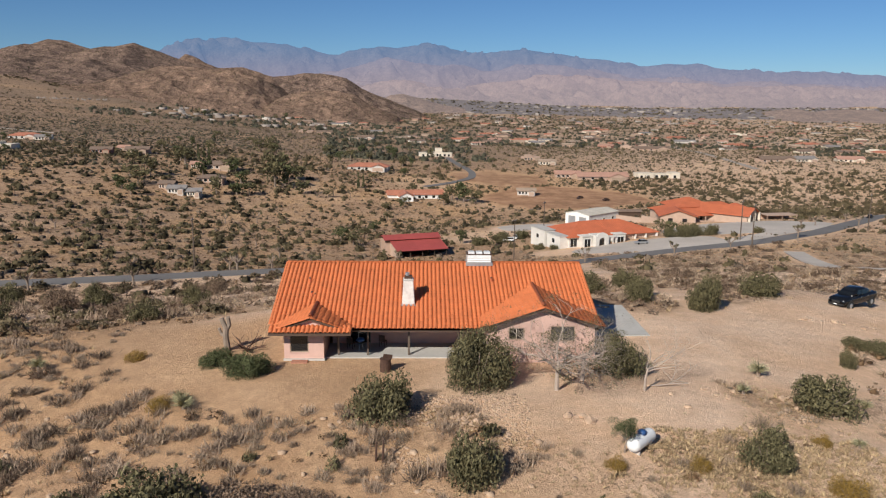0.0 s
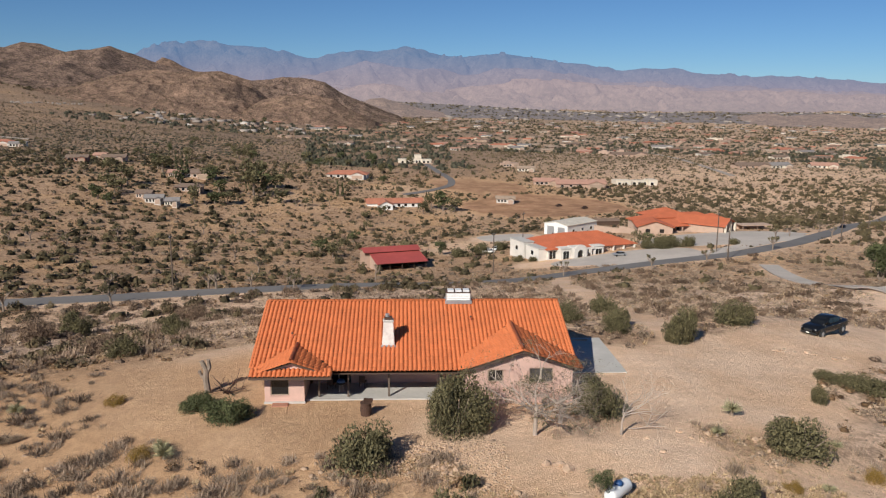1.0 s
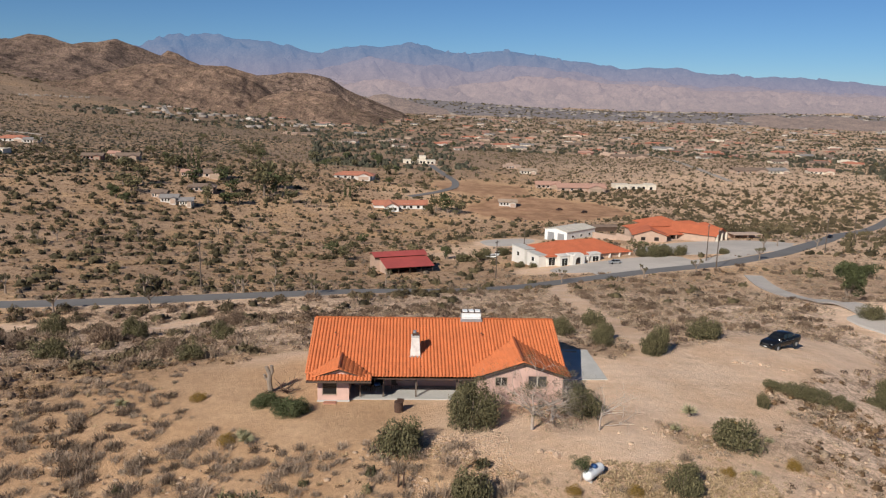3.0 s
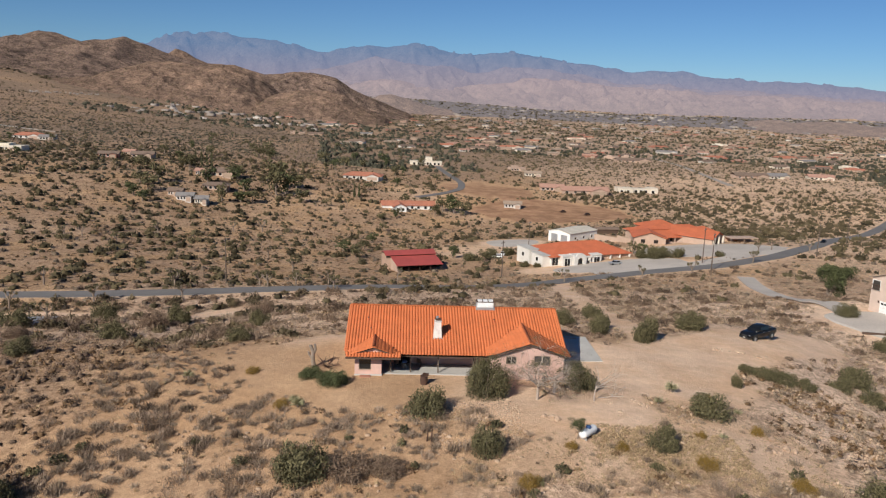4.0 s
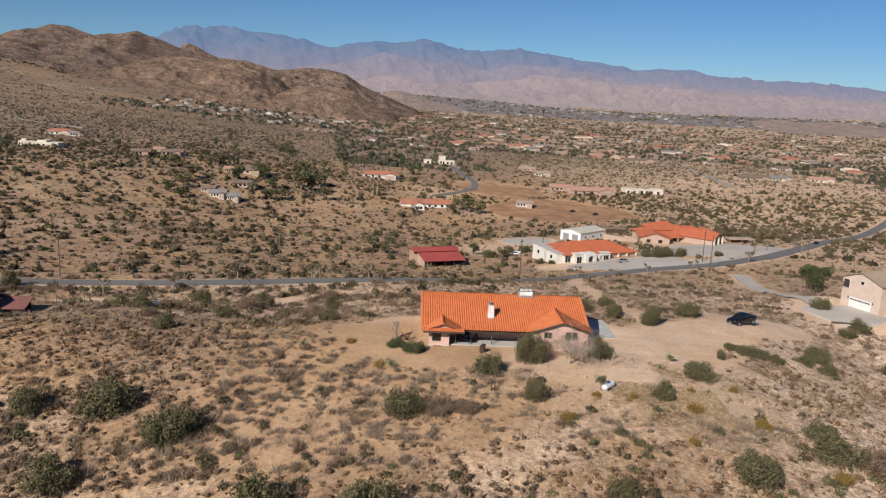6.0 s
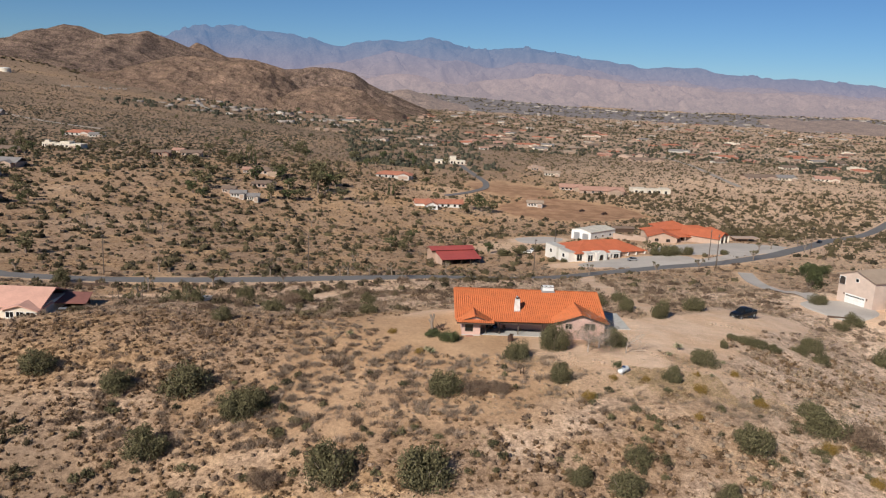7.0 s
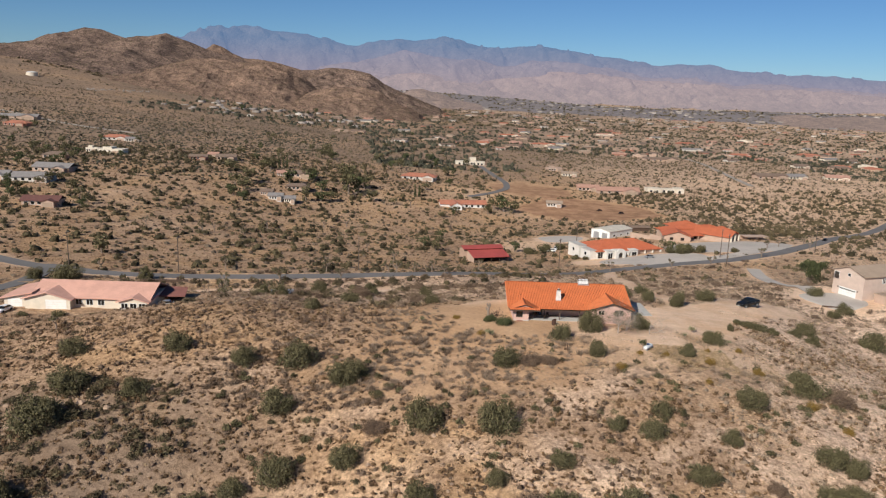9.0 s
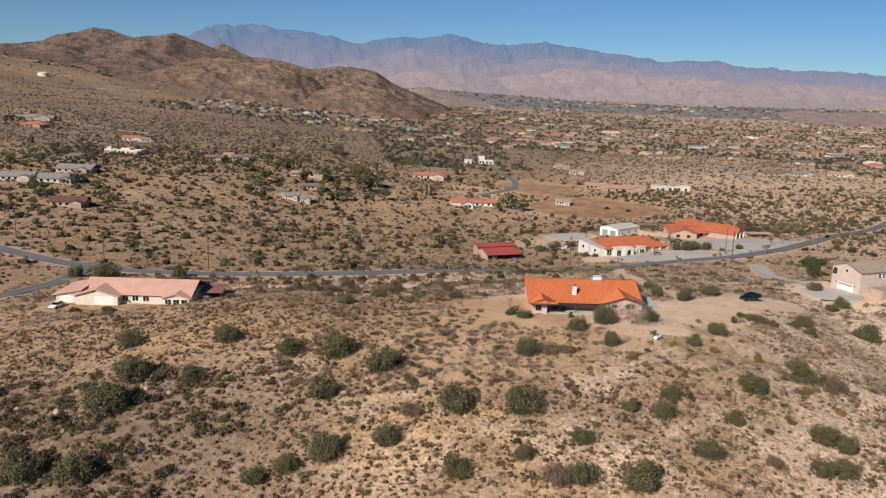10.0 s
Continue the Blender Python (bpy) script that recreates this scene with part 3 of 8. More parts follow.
# walls
win_wing = [(8.72, 9.92, 1.72, 2.66), (11.9, 13.75, 1.62, 2.78)]
win_left = [(-7.75, -6.35, 0.62, 1.95)]
b = Build()
wall_with_holes(b, 7.2, 15.25, -0.3, lambda x: wing_z(x) - 0.22, 56.8, win_wing)
hpart("wall", b, PINK_STUCCO, weld=0.001)
b = Build()
wall_with_holes(b, -8.2, -5.2, -0.3, lambda x: min(porch_z(x), main_z(57.2)) - 0.1, 57.2, win_left)
hpart("wall", b, PINK_STUCCO, weld=0.001)
# recessed wall behind the porch, with a patio door and a high window
b = Build()
wall_with_holes(b, -5.0, 7.2, -0.3, 3.3, 61.2, [(-3.9, -1.9, 0.0, 2.1), (4.1, 5.7, 1.4, 2.2)])
hpart("wall", b, PINK_STUCCO, weld=0.001)
for name, box in (("wall", (-8.2, -7.98, 57.42, 74.4)), ("wall", (15.03, 15.25, 57.02, 74.4)), ("wall", (-5.42, -5.2, 57.42, 61.2)), ("wall", (7.2, 7.42, 57.02, 61.2))):
    b = Build()
    x0, x1, y0, y1 = box
    ys = [y0] + [q for q in (58.7, RIDGE_Y) if y0 < q < y1] + [y1]
    for a, c in zip(ys[:-1], ys[1:]):
        za, zc = main_z(max(a, 57.6)) - 0.2, main_z(c) - 0.2
        b.add([(x0, a, -0.3), (x1, a, -0.3), (x1, c, -0.3), (x0, c, -0.3), (x0, a, za), (x1, a, za), (x1, c, zc), (x0, c, zc)], [(0, 3, 2, 1), (4, 5, 6, 7), (0, 1, 5, 4), (2, 3, 7, 6), (0, 4, 7, 3), (1, 2, 6, 5)])
    hpart(name, b, PINK_STUCCO, weld=0.001)
hpart("wall", Build().box(-7.98, 15.03, 74.4, 74.62, -0.3, 2.6), PINK_STUCCO)
house_window(*win_wing[0], 56.8, 1)
# The second window's panes are dark with uneven lighter patches.
house_window(*win_wing[1], 56.8, 1, surface("mottled_dark_glass", (0.075, 0.07, 0.068), 0.1, 0.35, 3.0, 1.5, 0.0))
house_window(*win_left[0], 57.2, 0)
house_window(-3.9, -1.9, 0.0, 2.1, 61.2, 1)
house_window(4.1, 5.7, 1.4, 2.2, 61.2, 1)
# window in the side wall's shade and the wall's base course
hpart("footing", Build().box(-8.26, -5.14, 57.14, 57.2, -0.3, 0.12), CONCRETE, "pale concrete footing")
hpart("step", Build().box(-7.6, -6.4, 56.5, 57.1, -0.3, 0.06), surface("worn_red_brick", (0.38, 0.18, 0.12), 0.9), "low red brick doorstep")
hpart("foundation", Build().box(7.14, 15.31, 56.72, 56.8, -0.3, 0.72), PINK_STUCCO, "thick stucco plinth")
# porch floor and posts
hpart("porch_floor", Build().box(-5.2, 7.2, 57.7, 61.2, -0.3, 0.05), CONCRETE, "pale concrete porch floor", bevel=0.02)
for px in (-4.2, -1.95, 1.2, 5.2):
    post = hpart("post", Build().box(px - 0.08, px + 0.08, 58.15, 58.31, 0.05, 2.5), POLE_WOOD, "square brown timber porch post", bevel=0.012)
hpart("beam", Build().box(-5.2, 7.2, 58.12, 58.34, 2.42, 2.66), DARK_WOOD, "brown timber porch beam")


def deck(name, corners, thick=0.14):
    b = Build()
    vs = [Vector(c) for c in corners] + [Vector(c) - Vector((0, 0, thick)) for c in corners]
    n = len(corners)
    b.add(vs, [tuple(range(n)), tuple(reversed(range(n, 2 * n)))] + [(i, i + n, (i + 1) % n + n, (i + 1) % n) for i in range(n)])
    return hpart(name, b, DARK_WOOD, "brown roof boarding under the tiles")


deck("roof_deck", [(ROOF_X0, EAVE_F, main_z(EAVE_F) - 0.1), (ROOF_X1, EAVE_F, main_z(EAVE_F) - 0.1), (ROOF_X1, RIDGE_Y, RIDGE_Z - 0.1), (ROOF_X0, RIDGE_Y, RIDGE_Z - 0.1)])
deck("roof_deck", [(ROOF_X0, RIDGE_Y, RIDGE_Z - 0.1), (ROOF_X1, RIDGE_Y, RIDGE_Z - 0.1), (ROOF_X1, EAVE_B, main_z(EAVE_B) - 0.1), (ROOF_X0, EAVE_B, main_z(EAVE_B) - 0.1)])
WE = WING_Z - WING_HALF * PITCH
for s in (-1, 1):
    deck("roof_deck", [(WING_X, WING_Y0, WING_Z - 0.1), (WING_X + s * WING_HALF, WING_Y0, WE - 0.1), (WING_X + s * WING_HALF, RIDGE_Y - (RIDGE_Z - WE) / PITCH, WE - 0.1), (WING_X, RIDGE_Y - (RIDGE_Z - WING_Z) / PITCH, WING_Z - 0.1)])
PE = PORCH_Z - PORCH_HALF * PITCH
GABLET_Y = PORCH_Y0 + 0.85
for s in (-1, 1):
    deck("roof_deck", [(PORCH_X, GABLET_Y - 0.3, PORCH_Z - 0.1), (PORCH_X + s * 2.6, GABLET_Y - 0.3, PORCH_Z - 2.6 * PITCH - 0.1), (PORCH_X + s * PORCH_HALF, PORCH_Y0, PE - 0.1), (PORCH_X + s * PORCH_HALF, RIDGE_Y - (RIDGE_Z - PE) / PITCH, PE - 0.1), (PORCH_X, RIDGE_Y - (RIDGE_Z - PORCH_Z) / PITCH, PORCH_Z - 0.1)])
deck("roof_deck", [(PORCH_X - PORCH_HALF, PORCH_Y0, PE - 0.1), (PORCH_X + PORCH_HALF, PORCH_Y0, PE - 0.1), (PORCH_X + 2.6, GABLET_Y, PE + 0.22), (PORCH_X - 2.6, GABLET_Y, PE + 0.22)])
g = Build().prism([(PORCH_X - 2.4, PORCH_Z - 2.4 * PITCH - 0.26), (PORCH_X + 2.4, PORCH_Z - 2.4 * PITCH - 0.26), (PORCH_X, PORCH_Z - 0.2)], GABLET_Y, GABLET_Y + 0.1)
hpart("gable_panel", g, PINK_STUCCO, "small pink stucco gable panel")
# fascia boards and barge boards
hpart("fascia", Build().box(PORCH_X + PORCH_HALF, WING_X - WING_HALF, EAVE_F, EAVE_F + 0.06, main_z(EAVE_F) - 0.34, main_z(EAVE_F) - 0.1), DARK_WOOD, "dark brown eave board")
for s in (-1, 1):
    b = Build()
    x0, x1 = WING_X, WING_X + s * WING_HALF
    b.add([(x0, WING_Y0 - 0.04, WING_Z - 0.04), (x1, WING_Y0 - 0.04, WE - 0.04), (x1, WING_Y0 - 0.04, WE - 0.13), (x0, WING_Y0 - 0.04, WING_Z - 0.13), (x0, WING_Y0 + 0.04, WING_Z - 0.04), (x1, WING_Y0 + 0.04, WE - 0.04), (x1, WING_Y0 + 0.04, WE - 0.13), (x0, WING_Y0 + 0.04, WING_Z - 0.13)], [(0, 1, 2, 3), (7, 6, 5, 4), (0, 4, 5, 1), (3, 2, 6, 7), (1, 5, 6, 2), (0, 3, 7, 4)])
    hpart("barge_board", b, DARK_WOOD, "dark brown barge board")

# clay barrel tiles -----------------------------------------------------
TILE_W, TILE_L = 0.345, 0.44


def barrel(length, width, rise, seg=6):
    """One barrel tile that runs down +y from the origin, wider and lifted at its low end, with thickness at the mouth."""
    b, r = Build(), width / 2
    for y, k, up in ((0.0, 0.97, 0.0), (length, 1.0, 0.005)):
        for inner in (0, 1):
            for i in range(seg + 1):
                a = math.pi * i / seg
                q = (r - 0.02 * inner) * k
                b.v.append((-math.cos(a) * q, y, up + math.sin(a) * rise * k * (1 - 0.14 * inner)))
    n = seg + 1
    for i in range(seg):
        b.f.append((i, i + 1, 2 * n + i + 1, 2 * n + i))
        b.f.append((2 * n + i, 2 * n + i + 1, 3 * n + i + 1, 3 * n + i))
    return b


BARREL = barrel(TILE_L + 0.06, TILE_W * 0.80, 0.125)
BARREL_MESH = fixed_normals(BARREL.mesh("tile", TERRACOTTA, True))
PAN = Build().add([(-TILE_W / 2, -0.02, 0.012), (TILE_W / 2, -0.02, 0.012), (TILE_W / 2, TILE_L, 0.02), (-TILE_W / 2, TILE_L, 0.02)], [(0, 1, 2, 3)])
rng = random.Random(11)
tile_objects = []


def tile_slope(origin, along, down, width, length, keep, rest, singles=0, low=1.0):
    """Covers a slope with tiles. origin: its upper corner; along and down: unit vectors. The lowest courses become single pieces."""
    up = Vector(along).cross(Vector(down)).normalized()
    if up.z < 0:
        up = -up
    cols, rows = int(round(width / TILE_W)), int(round(length / TILE_L))
    cw = width / cols
    for r in range(rows):
        for c in range(cols):
            p = Vector(origin) + Vector(along) * (c + 0.5) * cw + Vector(down) * r * TILE_L
            mid = p + Vector(down) * TILE_L * 0.5
            if not keep(mid.x, mid.y):
                continue
            j = Vector(along) * rng.gauss(0, 0.006) + up * rng.gauss(0, 0.005) + Vector(down) * rng.gauss(0, 0.012)
            m = Matrix((Vector(along), Vector(down), up)).transposed().to_4x4()
            m.translation = p + j
            rest.add([m @ Vector(q) for q in PAN.v], PAN.f)
            if r >= rows - singles:
                tile_objects.append(m)
            else:
                rest.add([m @ Vector((q[0], q[1], q[2] * low)) for q in BARREL.v], BARREL.f)


tiles = Build()
slope_len = math.hypot(1, PITCH)
dn_front, dn_back = Vector((0, -1, -PITCH)).normalized(), Vector((0, 1, -PITCH)).normalized()


def main_keep(x, y):
    z = main_z(y)
    return not (abs(x - WING_X) < WING_HALF + 0.05 and wing_z(x) > z + 0.02) and not (abs(x - PORCH_X) < PORCH_HALF and porch_z(x) > z + 0.02)


tile_slope((ROOF_X0, RIDGE_Y, RIDGE_Z), (1, 0, 0), dn_front, ROOF_X1 - ROOF_X0, (RIDGE_Y - EAVE_F) * slope_len, main_keep, tiles, 5)
tile_slope((ROOF_X1, RIDGE_Y, RIDGE_Z), (-1, 0, 0), dn_back, ROOF_X1 - ROOF_X0, (EAVE_B - RIDGE_Y) * slope_len, lambda x, y: True, tiles)
for s in (-1, 1):
    dn = Vector((s, 0, -PITCH)).normalized()
    y_back = RIDGE_Y - (RIDGE_Z - WING_Z) / PITCH
    tile_slope((WING_X, y_back if s < 0 else WING_Y0, WING_Z), (0, -1 if s < 0 else 1, 0), dn, y_back - WING_Y0, WING_HALF * slope_len, lambda x, y: wing_z(x) > main_z(y) - 0.02, tiles)
    y_back = RIDGE_Y - (RIDGE_Z - PORCH_Z) / PITCH
    tile_slope((PORCH_X, y_back if s < 0 else GABLET_Y - 0.3, PORCH_Z), (0, -1 if s < 0 else 1, 0), dn, y_back - GABLET_Y + 0.3, PORCH_HALF * slope_len, lambda x, y: porch_z(x) > main_z(y) - 0.02, tiles)
dn = Vector((0, -(GABLET_Y - PORCH_Y0), -0.3)).normalized()
tile_slope((PORCH_X - PORCH_HALF, GABLET_Y, PE + 0.3), (1, 0, 0), dn, 2 * PORCH_HALF, math.hypot(GABLET_Y - PORCH_Y0, 0.3) + 0.02, lambda x, y: True, tiles)
# ridge caps
for a, c in (((ROOF_X0, RIDGE_Y, RIDGE_Z), (ROOF_X1, RIDGE_Y, RIDGE_Z)), ((WING_X, WING_Y0, WING_Z), (WING_X, RIDGE_Y - (RIDGE_Z - WING_Z) / PITCH, WING_Z)), ((PORCH_X, GABLET_Y - 0.35, PORCH_Z), (PORCH_X, RIDGE_Y - (RIDGE_Z - PORCH_Z) / PITCH, PORCH_Z))):
    a, c = Vector(a), Vector(c)
    d = (c - a).normalized()
    side = d.cross(Vector((0, 0, 1)))
    n = int((c - a).length / 0.4)
    for i in range(n):
        m = Matrix((side, d, Vector((0, 0, 1)))).transposed().to_4x4()
        m.translation = a + d * i * (c - a).length / n + Vector((0, 0, 0.07 + rng.gauss(0, 0.006)))
        tiles.add([m @ Vector((q[0] * 1.15, q[1], q[2] * 1.1)) for q in BARREL.v], BARREL.f)
# rake edge tiles, on the two gable ends and the wing's front
for x in (ROOF_X0 - 0.02, ROOF_X1 + 0.02):
    for i in range(21):
        m = Matrix((Vector((1, 0, 0)), dn_front, Vector((0, -PITCH, 1)).normalized())).transposed().to_4x4()
        m.translation = Vector((x, RIDGE_Y, RIDGE_Z)) + dn_front * i * TILE_L
        if main_z(m.translation.y) > WE + 0.1 or x < 0:
            tiles.add([m @ Vector((q[0], q[1], q[2] + 0.02)) for q in BARREL.v], BARREL.f)
for cx, top, half, y0 in ((WING_X, WING_Z, WING_HALF, WING_Y0 - 0.03), (PORCH_X, PORCH_Z, 2.7, GABLET_Y - 0.34)):
    for s in (-1, 1):
        dn = Vector((s, 0, -PITCH)).normalized()
        for i in range(int(half * slope_len / TILE_L)):
            m = Matrix((Vector((0, s, 0)), dn, Vector((s * PITCH, 0, 1)).normalized())).transposed().to_4x4()
            m.translation = Vector((cx, y0, top)) + dn * i * TILE_L
            tiles.add([m @ Vector((q[0] * 0.9, q[1], q[2] - 0.01)) for q in BARREL.v], BARREL.f)
rt = hpart("roof_tiles", tiles, TERRACOTTA, "rows of orange clay barrel tiles", smooth=True)
rt["kind"] = "stuff"

# chimney ----------------------------------------------------------------
chimney = hpart("chimney", Build().add([(0.6, 60.26, 3.2), (1.64, 60.26, 3.2), (1.64, 61.18, 3.2), (0.6, 61.18, 3.2), (0.74, 60.36, 5.55), (1.5, 60.36, 5.55), (1.5, 61.08, 5.55), (0.74, 61.08, 5.55)], [(3, 2, 1, 0), (4, 5, 6, 7), (0, 1, 5, 4), (1, 2, 6, 5), (2, 3, 7, 6), (3, 0, 4, 7)]), surface("weathered_cream_stucco", (0.70, 0.65, 0.60), 0.9, 0.25, 5.0, 1.4, 0.15), "weathered cream stucco chimney", bevel=0.03)
part("chimney_band", Build().box(0.7, 1.54, 60.32, 61.12, 5.4, 5.52), CONCRETE, chimney)
part("chimney_cap", Build().box(0.8, 1.44, 60.42, 61.02, 5.55, 5.76), RUST, chimney, "dark rusty spark arrester", bevel=0.02)
part("flue", Build().tube([(1.05, 60.72, 5.78), (1.05, 60.72, 6.0)], [0.17, 0.17], 10), GREY_METAL, chimney)
part("flashing", Build().box(0.54, 1.7, 60.14, 60.3, 3.36, 3.52), GREY_METAL, chimney)
# roof cooler beyond the ridge
cooler = hpart("roof_cooler", Build().box(6.05, 8.15, 66.0, 67.2, 5.45, 6.35), CONCRETE, "dull white metal roof cooler box", bevel=0.04)
part("top_tray", Build().box(6.0, 8.2, 65.95, 67.25, 6.35, 6.42), RUST, cooler, "dark stained metal top")
for k in range(3):
    part("vent_panel", Build().box(6.17 + k * 0.67, 6.69 + k * 0.67, 66.05, 66.8, 6.42, 6.56), WHITE_METAL, cooler, "white metal vent cover")
for k in range(4):
    z = 5.74 + k * 0.15
    part("louvre", Build().add([(6.12, 65.93, z), (8.08, 65.93, z), (8.08, 66.0, z + 0.1), (6.12, 66.0, z + 0.1), (6.12, 65.99, z), (8.08, 65.99, z)], [(0, 1, 2, 3), (0, 4, 5, 1), (0, 3, 4), (1, 5, 2)]), WHITE_METAL, cooler)
part("skirt", Build().box(5.95, 8.25, 65.85, 67.35, 5.4, 5.66), GREY_METAL, cooler, "dull galvanised skirt")
for vx, vy in ((7.95, 63.5), (-7.0, 63.4), (-6.6, 61.4)):
    z = main_z(vy)
    v = hpart("roof_vent", Build().tube([(vx, vy, z - 0.05), (vx, vy, z + 0.42)], [0.06, 0.06], 8), TERRACOTTA_FAR, "orange-painted vent pipe")
    part("vent_hood", Build().tube([(vx, vy, z + 0.4), (vx, vy, z + 0.5)], [0.12, 0.05], 8), RUST, v, "rusty vent hood")

for m in tile_objects[:300]:
    ob = new("tile", BARREL_MESH)
    ob.parent = house
    ob.matrix_parent_inverse = house.matrix_world.inverted()
    ob.matrix_basis = m
extra = Build()
for m in tile_objects[300:]:
    extra.add([m @ Vector(q) for q in BARREL.v], BARREL.f)
if extra.v:
    hpart("roof_tiles", extra, TERRACOTTA, "rows of orange clay barrel tiles", smooth=True)["kind"] = "stuff"

# slab beside the house
slab = tagged(new("concrete_slab", fixed_normals(Build().box(15.3, 21.45, 63.3, 73.0, -0.4, 0.0).mesh("concrete_slab", CONCRETE))), "pale concrete parking slab beside the house", "slab", kind="structure")
slab.location.z = 0.02

# ---------------------------------------------------------------- things in the yard


def make_tank(x, y, turn):
    t = thing("propane_tank", "white horizontal propane tank with a blue dome lid", "tank", x, y, gz(x, y), turn)
    pts, rad = [], []
    for k in range(7):
        a = math.pi / 2 * k / 6
        pts.append((-1.05 - 0.42 * math.cos(a), 0, 0.72))
        rad.append(max(0.02, 0.48 * math.sin(a)))
    for k in range(7):
        a = math.pi / 2 * (6 - k) / 6
        pts.append((1.05 + 0.42 * math.cos(a), 0, 0.72))
        rad.append(max(0.02, 0.48 * math.sin(a)))
    part("shell", Build().tube(pts, rad, 24), WHITE_METAL, t, smooth=True)
    lid = part("dome_lid", Build().tube([(0, 0, 1.14), (0, 0, 1.34), (0, 0, 1.42), (0, 0, 1.45)], [0.30, 0.29, 0.2, 0.05], 16), BLUE_PLASTIC, t, "blue plastic dome lid", smooth=True)
    part("hinge", Build().box(-0.06, 0.06, 0.27, 0.34, 1.2, 1.3), GREY_METAL, lid)
    for s in (-0.8, 0.8):
        part("foot", Build().box(s - 0.08, s + 0.08, -0.34, 0.34, -0.1, 0.36), CONCRETE, t, "concrete support block")
    part("pipe", Build().tube([(0.1, 0.2, 1.15), (0.1, 0.5, 0.9), (0.1, 0.55, -0.1)], [0.02] * 3, 6), GREY_METAL, t)
    return t


tank = make_tank(14.9, 42.3, 47)
tank.scale = (0.86, 0.88, 0.88)
tank.location.z -= 0.12


def loft(b, sections):
    """Joins rings of equally many points into one closed skin."""
    n, k = len(sections[0]), len(b.v)
    b.v += [tuple(p) for s in sections for p in s]
    for i in range(len(sections) - 1):
        for j in range(n):
            a, c = k + i * n + j, k + i * n + (j + 1) % n
            b.f.append((a, c, c + n, a + n))
    b.f += [tuple(k + j for j in reversed(range(n))), tuple(k + (len(sections) - 1) * n + j for j in range(n))]
    return b


